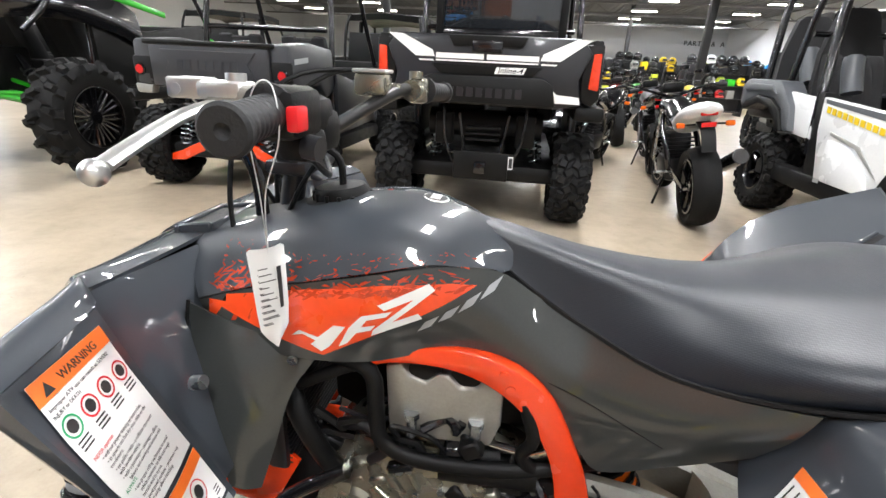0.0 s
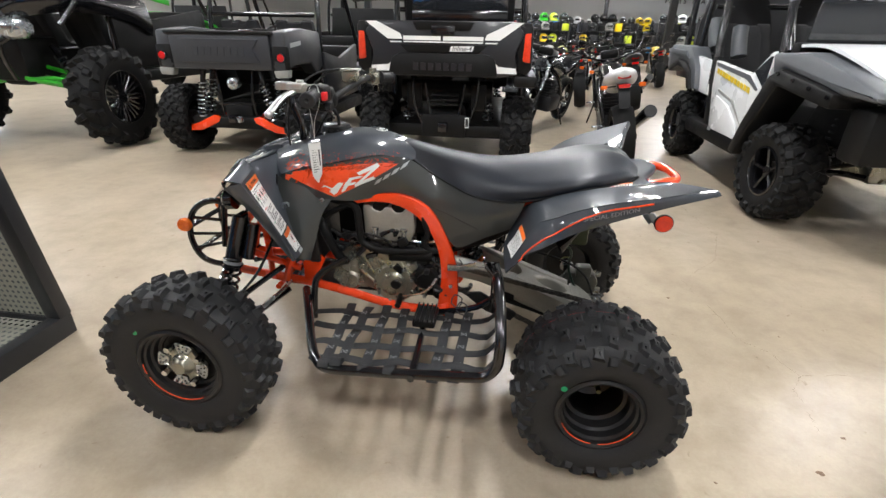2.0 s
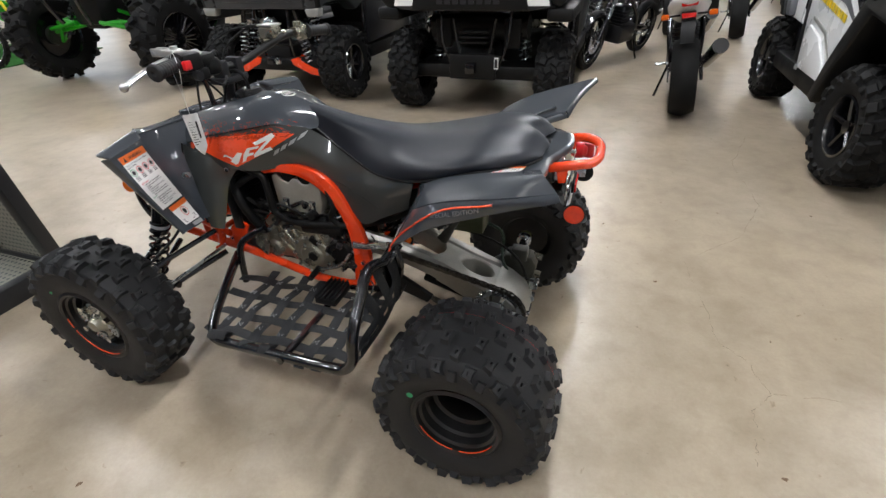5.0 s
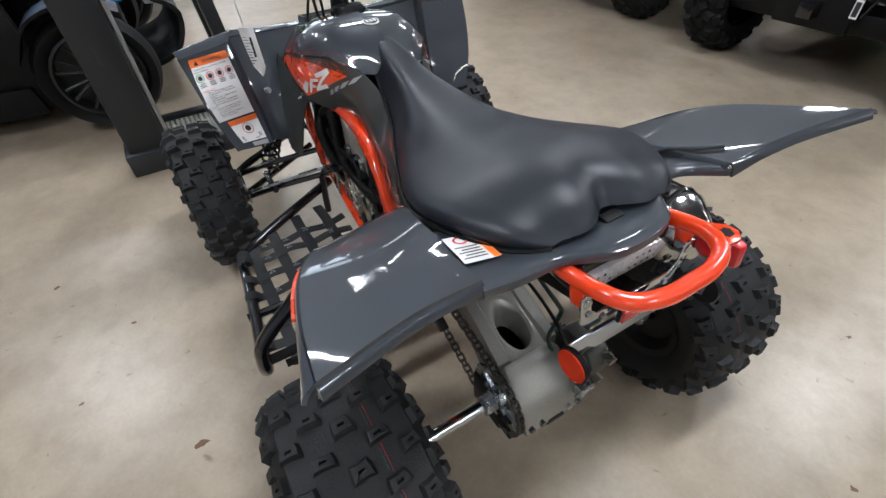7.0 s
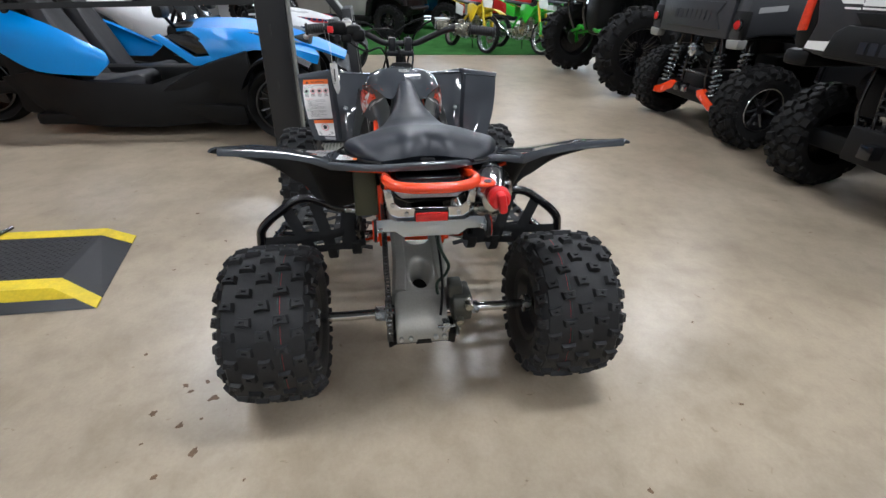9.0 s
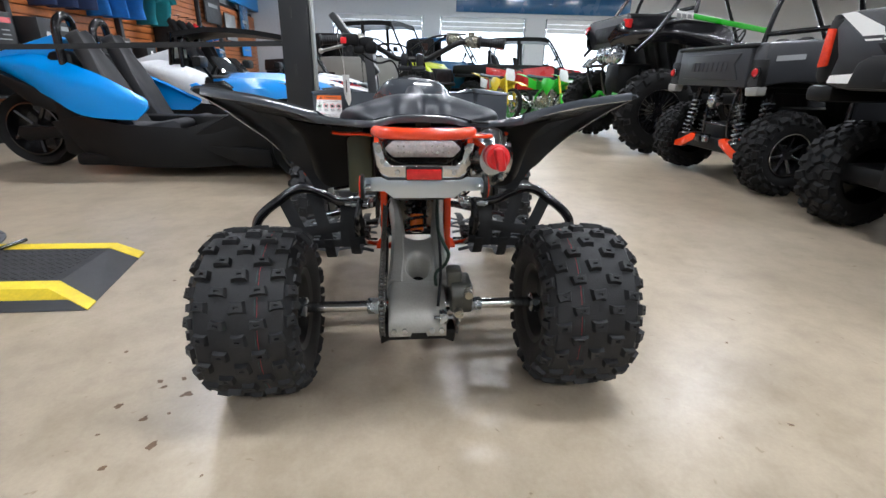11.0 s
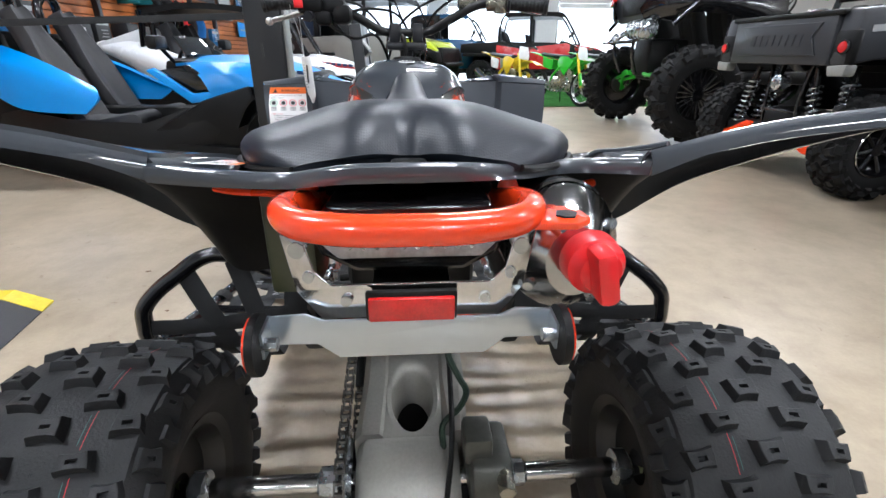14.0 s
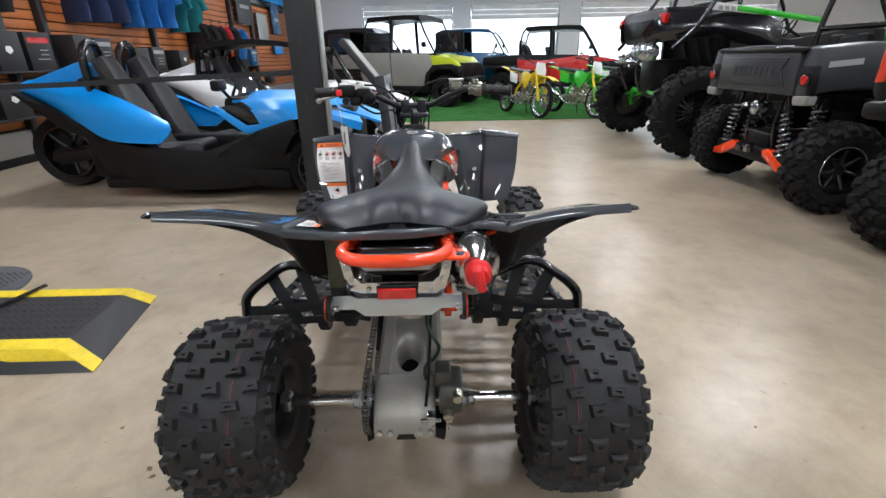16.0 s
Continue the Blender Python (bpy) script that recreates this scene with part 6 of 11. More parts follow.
# front bumper with amber reflectors
for s in both:
    bm = bmesh.new()
    tube(bm, [(-0.72, -0.085 * s, 0.36), (-0.80, -0.10 * s, 0.365), (-0.860, -0.105 * s, 0.395), (-0.888, -0.105 * s, 0.475), (-0.862, -0.105 * s, 0.575), (-0.800, -0.10 * s, 0.625), (-0.735, -0.095 * s, 0.622), (-0.745, -0.09 * s, 0.54), (-0.76, -0.09 * s, 0.44)], 0.012, 10)
    bp = part("bumper_loop", bm, "black_gloss", quad, "glossy black tubular front bumper")
    for za, zb, xa in ((0.560, 0.55, -0.866), (0.49, 0.495, -0.886), (0.43, 0.46, -0.876)):
        bm = bmesh.new()
        rod(bm, (xa, -0.105 * s, za), (-0.745, -0.09 * s, zb), 0.007, 8)
        part("bumper_rung", bm, "black_gloss", bp)
    bm = bmesh.new()
    revolve(bm, [(-0.012, 0.026), (0.0, 0.028), (0.008, 0.024), (0.010, 0.01)], 22, "y", Matrix.Translation((-0.888, -0.128 * s, 0.535)) @ Matrix.Rotation(math.pi if s > 0 else 0, 4, "X"))
    part("amber_reflector", bm, "amber_lens", bp, "round amber reflector")
for z, x in ((0.52, -0.882), (0.42, -0.870)):
    bm = bmesh.new()
    rod(bm, (x, -0.105, z), (x, 0.105, z), 0.010, 10)
    part("bumper_bar", bm, "black_gloss", quad)

# rear swing arm, axle, chain drive
for s, off in ((1, 0.0), (-1, 0.014)):
    bm = bmesh.new()
    rings = []
    for x, y0, y1, z0, z1 in ((0.15, 0.070, 0.108, 0.395, 0.475), (0.25, 0.056, 0.096, 0.372, 0.448), (0.38, 0.044, 0.092, 0.325, 0.405), (0.50, 0.042, 0.096, 0.262, 0.358), (0.60, 0.05, 0.105 - off, 0.200, 0.322)):
        rings.append([(x, -s * a, b) for a, b in ((y0, z0), (y0, z1 - 0.012), (y0 + 0.012, z1), (y1 - 0.012, z1), (y1, z1 - 0.014), (y1, z0 + 0.012), (y1 - 0.01, z0))])
    loft(bm, rings)
    part("swing_arm", bm, "alu", quad, "cast aluminium swing arm")


def arm_top(x):
    return float(np.interp(x, (0.15, 0.25, 0.38, 0.50, 0.60, 0.65), (0.475, 0.448, 0.405, 0.358, 0.322, 0.300)))


# cast top plate with an oval hole
bm = bmesh.new()
n = 48
rows = []
for scale_, drop in ((None, 0.006), (1.34, 0.004), (1.12, 0.008), (1.0, 0.018), (0.97, 0.090)):
    ring = []
    for k in range(n):
        w = 2 * math.pi * k / n
        c, sn = math.cos(w), math.sin(w)
        if scale_ is None:
            t = 1 / max(abs(c) / 0.120, abs(sn) / 0.052)
            x, y = 0.508 + c * t, sn * t - 0.004
            if c < -0.5:
                x += 0.024 * max(0.0, 1 - (y / 0.05) ** 2)
        else:
            x, y = 0.530 + 0.056 * c * scale_, 0.035 * sn * scale_ - 0.004
        ring.append((x, y, arm_top(x) - drop))
    rows.append(ring)
front = [(x, y, z - 0.11) for x, y, z in rows[0]]
loft(bm, [front] + rows, True, False)
part("swing_arm_bridge", bm, "alu", quad, "cast top plate with an oval hole", smooth=35)
# black plate added below the arm to keep its hole dark
bm = bmesh.new()
slab(bm, [(0.34, 0.290), (0.47, 0.252), (0.60, 0.205), (0.60, 0.193), (0.47, 0.238), (0.34, 0.276)], -0.056, 0.048, "y", 0.003)
part("hole_backing", bm, "black_plastic", quad, "added black plate that darkens the oval hole")
bm = bmesh.new()
rings = []
for x, y0, y1, z0, z1 in ((0.606, -0.092, 0.066, 0.205, 0.318), (0.618, -0.097, 0.071, 0.195, 0.320), (0.645, -0.099, 0.073, 0.190, 0.306), (0.69, -0.099, 0.073, 0.190, 0.272), (0.714, -0.099, 0.073, 0.192, 0.236), (0.726, -0.097, 0.071, 0.195, 0.208)):
    rings.append([(x, a, b) for a, b in ((y0, z0), (y0, z1 - 0.010), (y0 + 0.010, z1), (y1 - 0.010, z1), (y1, z1 - 0.010), (y1, z0))])
loft(bm, rings)
hubc = part("axle_carrier", bm, "alu", quad, "cast aluminium axle carrier")
# black plate in place of the shaded cutout between the bolts
bm = bmesh.new()
slab(bm, [(-0.036, 0.190), (-0.030, 0.207), (0.012, 0.207), (0.018, 0.190)], 0.700, 0.7285, "x")
part("notch_shade", bm, "black_plastic", hubc)
for y in (-0.083, -0.052, 0.030, 0.058):
    bm = bmesh.new()
    rod(bm, (0.714, y, 0.212), (0.732, y, 0.213), 0.0085, 6)
    part("carrier_bolt", bm, "steel", hubc)
bm = bmesh.new()
slab(bm, [(-0.125, 0.150), (-0.10, 0.165), (0.07, 0.165), (0.10, 0.150), (0.105, 0.20), (-0.125, 0.20)], 0.60, 0.700, "x", 0.008)
part("skid_guard", bm, "black_plastic", quad)
bm = bmesh.new()
slab(bm, [(-0.128, 0.140), (-0.096, 0.140), (-0.094, 0.26), (-0.128, 0.26)], 0.54, 0.66, "x", 0.01)
part("sprocket_guard", bm, "black_plastic", quad)
bm = bmesh.new()
revolve(bm, [(-0.36, 0.0165), (0.36, 0.0165)], 18, "y", Matrix.Translation((0.632, 0, 0.252)))
part("rear_axle", bm, "polished", quad, "polished steel rear axle")
for y0, y1, r in ((-0.165, -0.128, 0.026), (0.120, 0.165, 0.025), (0.165, 0.19, 0.022), (-0.375, -0.345, 0.030), (0.345, 0.375, 0.030)):
    bm = bmesh.new()
    revolve(bm, [(y0, r * 0.8), (y0 + 0.004, r), (y1 - 0.004, r), (y1, r * 0.8)], 16 if abs(y0) > 0.3 else 8, "y", Matrix.Translation((0.632, 0, 0.252)))
    part("axle_nut", bm, "steel", quad)


def sprocket(teeth, r, hub):
    bm = bmesh.new()
    n = teeth * 2
    outer = [(r + (0.005 if k % 2 else -0.004)) for k in range(n)]
    a = [[bm.verts.new((outer[k] * math.cos(2 * math.pi * k / n), y, outer[k] * math.sin(2 * math.pi * k / n))) for k in range(n)] for y in (-0.003, 0.003)]
    b = [[bm.verts.new((r * 0.78 * math.cos(2 * math.pi * k / n), y, r * 0.78 * math.sin(2 * math.pi * k / n))) for k in range(n)] for y in (-0.003, 0.003)]
    for k in range(n):
        j = (k + 1) % n
        bm.faces.new((a[0][k], a[0][j], a[1][j], a[1][k])), bm.faces.new((b[0][k], b[1][k], b[1][j], b[0][j]))
        bm.faces.new((a[0][k], b[0][k], b[0][j], a[0][j])), bm.faces.new((a[1][k], a[1][j], b[1][j], b[1][k]))
    for i in range(5):
        w = 2 * math.pi * i / 5
        rod(bm, (hub * math.cos(w), 0, hub * math.sin(w)), (r * 0.8 * math.cos(w), 0, r * 0.8 * math.sin(w)), 0.008, 6)
        rod(bm, (hub * 1.3 * math.cos(w), -0.012, hub * 1.3 * math.sin(w)), (hub * 1.3 * math.cos(w), 0.006, hub * 1.3 * math.sin(w)), 0.0075, 6)
    rod(bm, (0, -0.008, 0), (0, 0.01, 0), hub, 20)
    return bm


part("rear_sprocket", sprocket(38, 0.086, 0.030), "steel", quad, "zinc-plated rear sprocket", m=Matrix.Translation((0.632, -0.118, 0.252)))
part("front_sprocket", sprocket(14, 0.034, 0.014), "steel", quad, m=Matrix.Translation((0.125, -0.118, 0.415)))


def chain_path():
    a, b, ra, rb = Vector((0.125, 0.415)), Vector((0.632, 0.252)), 0.038, 0.092
    d = (b - a).length
    base = math.atan2(b.y - a.y, b.x - a.x)
    off = math.acos((ra - rb) / d)
    pts = []
    t1, t2 = base + off, base - off
    for k in range(13):
        w = t1 + (2 * math.pi - 2 * off) * k / 12
        pts.append((a.x + ra * math.cos(w), a.y + ra * math.sin(w)))
    for k in range(25):
        w = t2 + (2 * off) * k / 24
        pts.append((b.x + rb * math.cos(w), b.y + rb * math.sin(w)))
    return pts


def chain():
    p = [Vector(q) for q in chain_path()]
    p.append(p[0])
    lens = [0.0]
    for a, b in zip(p, p[1:]):
        lens.append(lens[-1] + (b - a).length)
    n = int(lens[-1] / 0.0159)
    bm = bmesh.new()

    def at(d):
        d %= lens[-1]
        for i in range(len(lens) - 1):
            if lens[i + 1] >= d:
                return p[i].lerp(p[i + 1], (d - lens[i]) / max(1e-9, lens[i + 1] - lens[i]))
        return p[-1]
    for k in range(n):
        d0 = lens[-1] * k / n
        a, b = at(d0), at(d0 + 0.0159)
        c, ang = (a + b) / 2, math.atan2(b.y - a.y, b.x - a.x)
        m = Matrix.Translation((c.x, -0.118, c.y)) @ Matrix.Rotation(-ang, 4, "Y")
        for y in ((-0.0075, 0.0075) if k % 2 else (-0.0050, 0.0050)):
            box(bm, (-0.0105, y - 0.0011, -0.0062), (0.0105, y + 0.0011, 0.0062), m=m)
        rod(bm, m @ Vector((0.0079, -0.009, 0)), m @ Vector((0.0079, 0.009, 0)), 0.0042, 6)
    return bm


part("drive_chain", chain(), "chain", quad, "oily steel drive chain")
bm = bmesh.new()
slab(bm, [(0.20, 0.335), (0.26, 0.345), (0.40, 0.265), (0.38, 0.235), (0.28, 0.27)], -0.128, -0.108, "y", 0.004)
part("chain_slider", bm, "black_plastic", quad)
# rear brake
bm = bmesh.new()
revolve(bm, [(0.0, 0.092), (0.004, 0.092), (0.004, 0.05), (0.0, 0.05)], 36, "y", Matrix.Translation((0.632, 0.108, 0.252)), closed=True)
rod(bm, (0.632, 0.10, 0.252), (0.632, 0.125, 0.252), 0.052, 20)
part("brake_disc", bm, "steel", quad)
bm = bmesh.new()
slab(bm, [(0.60, 0.245), (0.715, 0.262), (0.725, 0.315), (0.705, 0.352), (0.61, 0.352), (0.585, 0.31)], 0.085, 0.150, "y", 0.010)
box(bm, (0.63, 0.075, 0.335), (0.69, 0.120, 0.385), 0.008)
cal = part("brake_caliper", bm, "caliper_grey", quad, "grey rear brake caliper")
for y, z in ((0.108, 0.275), (0.135, 0.335)):
    bm = bmesh.new()
    rod(bm, (0.70, y, z), (0.738, y, z - 0.005), 0.013, 8)
    part("caliper_piston", bm, "alu_case", cal)
bm = bmesh.new()
tube(bm, [(0.63, 0.049, 0.305), (0.61, 0.047, 0.345), (0.60, 0.076, 0.372), (0.60, 0.087, 0.406), (0.60, 0.072, 0.44), (0.58, 0.055, 0.478), (0.48, 0.060, 0.505), (0.30, 0.075, 0.52)], 0.0055, 8)
part("brake_hose", bm, "hose", quad, "dark green braided brake hose")
bm = bmesh.new()
tube(bm, [(0.70, 0.048, 0.28), (0.66, 0.058, 0.36), (0.56, 0.062, 0.42), (0.36, 0.066, 0.465), (0.2, 0.085, 0.52)], 0.0045, 8)
part("brake_cable", bm, "black_plastic", quad)
bm = bmesh.new()
box(bm, (0.708, 0.050, 0.238), (0.738, 0.074, 0.275), 0.004)
rod(bm, (0.735, 0.035, 0.262), (0.735, 0.09, 0.262), 0.005, 8)
part("cable_bracket", bm, "steel", quad)
# rear shock
bm = bmesh.new()
rod(bm, (0.25, 0.0, 0.36), (0.14, 0.0, 0.60), 0.020, 14)
rs = part("rear_shock", bm, "black_gloss", quad)
bm = bmesh.new()
coil(bm, (0.245, 0, 0.37), (0.165, 0, 0.55), 0.040, 0.0065, 6)
part("rear_spring", bm, "black_gloss", rs)
bm = bmesh.new()
rod(bm, (0.262, 0, 0.372), (0.235, 0, 0.425), 0.026, 14)
part("bump_stop", bm, "amber_lens", rs, "orange bump stop")

beforetail = set(quad.children)
# grab bar, tail lamp and rear bracket
bm = bmesh.new()
tube(bm, [(0.60, -0.090, 0.768), (0.68, -0.106, 0.776), (0.76, -0.118, 0.797), (0.825, -0.117, 0.810), (0.862, -0.096, 0.811), (0.880, -0.05, 0.811), (0.882, 0.0, 0.811), (0.880, 0.05, 0.811), (0.862, 0.096, 0.811), (0.825, 0.117, 0.810), (0.76, 0.118, 0.797), (0.68, 0.106, 0.776), (0.60, 0.090, 0.768)], 0.0134, 14, 5)
gb = part("grab_bar", bm, "orange", quad, "orange tubular rear grab bar")
bm = bmesh.new()
slab(bm, [(0.796, 0.116), (0.860, 0.108), (0.862, 0.150), (0.848, 0.166), (0.828, 0.164), (0.812, 0.148)], 0.800, 0.807, "z", 0.002)
part("tow_tab", bm, "orange", gb)
# the tab is solid; a thin black piece gives the dark of its hole
bm = bmesh.new()
slab(bm, [(0.832, 0.138), (0.844, 0.134), (0.850, 0.140), (0.850, 0.150), (0.838, 0.156), (0.831, 0.150)], 0.8068, 0.8085, "z")
part("tab_hole_shade", bm, "black_plastic", gb)
for s in both:
    bm = bmesh.new()
    slab(bm, [(0.775, 0.800), (0.808, 0.804), (0.806, 0.758), (0.785, 0.755)], -0.118 * s - 0.006, -0.118 * s + 0.006, "y", 0.003)
    part("grab_bar_foot", bm, "orange", gb)
    bm = bmesh.new()
    rod(bm, (0.790, -0.113 * s, 0.766), (0.812, -0.113 * s, 0.766), 0.0085, 10)
    part("foot_bolt", bm, "steel", gb)
bm = bmesh.new()
slab(bm, [(-0.108, 0.775), (-0.085, 0.800), (0.085, 0.800), (0.108, 0.775), (0.100, 0.742), (0.060, 0.722), (-0.060, 0.722), (-0.100, 0.742)], 0.66, 0.772, "x", 0.008)
tl = part("tail_lamp", bm, "black_gloss", quad, "black tail lamp with a clear lens")
bm = bmesh.new()
slab(bm, [(-0.100, 0.763), (-0.078, 0.783), (0.078, 0.783), (0.100, 0.763), (0.078, 0.742), (-0.078, 0.742)], 0.770, 0.783, "x", 0.006)
part("lens", bm, "clear_lens", tl, "clear ribbed lens")
for i in range(10):
    for z in (0.7555, 0.7705):
        bm = bmesh.new()
        rod(bm, (0.7815, -0.0645 + 0.0145 * i, z), (0.7836, -0.0645 + 0.0145 * i, z), 0.0026, 8)
        part("led_cell", bm, "steel", tl)
bm = bmesh.new()
loft(bm, [[(0.70, -0.10, 0.80), (0.70, 0.10, 0.80), (0.69, 0.10, 0.74), (0.69, -0.10, 0.74)], [(0.55, -0.10, 0.79), (0.55, 0.10, 0.79), (0.50, 0.10, 0.68), (0.50, -0.10, 0.68)]])
part("rear_undertray", bm, "black_plastic", quad)
bm = bmesh.new()
loft(bm, [[(0.79, -0.045, 0.700), (0.79, 0.045, 0.700), (0.76, 0.045, 0.665), (0.76, -0.045, 0.665)], [(0.55, -0.05, 0.69), (0.55, 0.05, 0.69), (0.53, 0.05, 0.62), (0.53, -0.05, 0.62)]])
part("mud_flap", bm, "black_plastic", quad)
bm = bmesh.new()
slab(bm, [(-0.128, 0.782), (-0.108, 0.782), (-0.098, 0.742), (-0.082, 0.728), (0.082, 0.728), (0.098, 0.742), (0.108, 0.782), (0.128, 0.782), (0.118, 0.722), (0.095, 0.690), (-0.095, 0.690), (-0.118, 0.722)], 0.806, 0.8095, "x", 0.0012)
rb = part("lamp_bracket", bm, "polished", quad, "bright aluminium rear bracket")
bm = bmesh.new()
slab(bm, [(-0.148, 0.700), (-0.110, 0.702), (-0.092, 0.694), (0.092, 0.694), (0.110, 0.702), (0.148, 0.700), (0.148, 0.668), (0.100, 0.667), (0.078, 0.650), (-0.078, 0.650), (-0.100, 0.667), (-0.148, 0.668)], 0.816, 0.8195, "x", 0.0012)
part("reflector_bracket", bm, "zinc", quad, "zinc-plated reflector bracket")
for y, z in ((-0.068, 0.711), (0.078, 0.711), (-0.104, 0.738), (0.104, 0.738)):
    bm = bmesh.new()
    rod(bm, (0.806, y, z), (0.8130, y, z), 0.0060, 12)
    part("bracket_bolt", bm, "steel", rb)
bm = bmesh.new()
box(bm, (0.818, -0.0470, 0.695), (0.826, 0.0470, 0.7275), 0.003)
rr_ = part("rear_reflector", bm, "black_plastic", quad, "red rectangular rear reflector")
bm = bmesh.new()
box(bm, (0.825, -0.0440, 0.6975), (0.8315, 0.0440, 0.7225), 0.002)
part("red_lens", bm, "red_lens", rr_)
for s in both:
    bm = bmesh.new()
    slab(bm, [(0.816, 0.700), (0.846, 0.697), (0.846, 0.670), (0.816, 0.668)], -0.1480 * s - 0.0016, -0.1480 * s + 0.0016, "y")
    part("reflector_arm", bm, "zinc", quad)
    bm = bmesh.new()
    rod(bm, (0.840, -0.149 * s, 0.683), (0.840, -0.157 * s, 0.683), 0.030, 26)
    ring = part("side_reflector", bm, "black_plastic", quad, "round red side reflector")
    bm = bmesh.new()
    rod(bm, (0.840, -0.156 * s, 0.683), (0.840, -0.160 * s, 0.683), 0.027, 26)
    part("red_lens", bm, "lamp_orange_red", ring)
    bm = bmesh.new()
    rod(bm, (0.840, -0.149 * s, 0.683), (0.840, -0.134 * s, 0.683), 0.007, 8)
    part("reflector_nut", bm, "steel", ring)

for o in set(quad.children) - beforetail:
    o.matrix_basis = Matrix.Translation((0.0, 0, -0.009)) @ Matrix.Diagonal((1, 0.95, 1, 1))

# silencer with red plug
squash = Matrix.Translation((0.785, 0.170, 0.730)) @ Matrix.Rotation(radians(-3), 4, "Y") @ Matrix.Diagonal((1, 1.06, 1.26, 1))
bm = bmesh.new()
revolve(bm, [(-0.36, 0.030), (-0.33, 0.050), (-0.30, 0.058), (-0.05, 0.058), (-0.042, 0.056)], 32, "x", squash)
mf = part("silencer", bm, "can", quad, "stainless oval silencer")
bm = bmesh.new()
revolve(bm, [(-0.05, 0.0575), (-0.03, 0.0565), (-0.005, 0.040), (0.010, 0.030), (0.010, 0.02)], 32, "x", squash)
part("end_cap", bm, "can", mf)
bm = bmesh.new()
revolve(bm, [(-0.052, 0.0585), (-0.048, 0.0605), (-0.044, 0.0585), (-0.048, 0.0570)], 40, "x", squash, closed=True)
part("rim_bead", bm, "polished", mf)
plug = Matrix.Translation((0.806, 0.178, 0.740)) @ Matrix.Rotation(radians(12), 4, "X") @ Matrix.Diagonal((1, 0.92, 0.92, 1))
bm = bmesh.new()
revolve(bm, [(-0.012, 0.026), (0.0, 0.033), (0.022, 0.031), (0.026, 0.026), (0.034, 0.022), (0.036, 0.01)], 24, "x", plug)
box(bm, (0.020, -0.012, -0.030), (0.056, 0.012, 0.030), 0.009, m=plug)
part("silencer_plug", bm, "red_cap", mf, "red soft plastic silencer plug")
for i in range(4):
    a = 2 * math.pi * i / 4 + 0.6
    bm = bmesh.new()
    c = squash @ Vector((-0.018, 0.046 * math.cos(a), 0.046 * math.sin(a)))
    rod(bm, c, c + Vector((0.008, 0.004 * math.cos(a), 0.004 * math.sin(a))), 0.006, 8)
    part("cap_bolt", bm, "steel", mf)
bm = bmesh.new()
slab(bm, [(0.50, 0.705), (0.70, 0.70), (0.72, 0.66), (0.60, 0.63), (0.48, 0.65)], 0.118, 0.122, "y")
part("heat_shield", bm, "polished", quad)
# battery box seen below the left fender
bm = bmesh.new()
box(bm, (0.50, -0.205, 0.60), (0.60, -0.135, 0.775), 0.008)
part("relay_box", bm, "olive_plastic", quad)

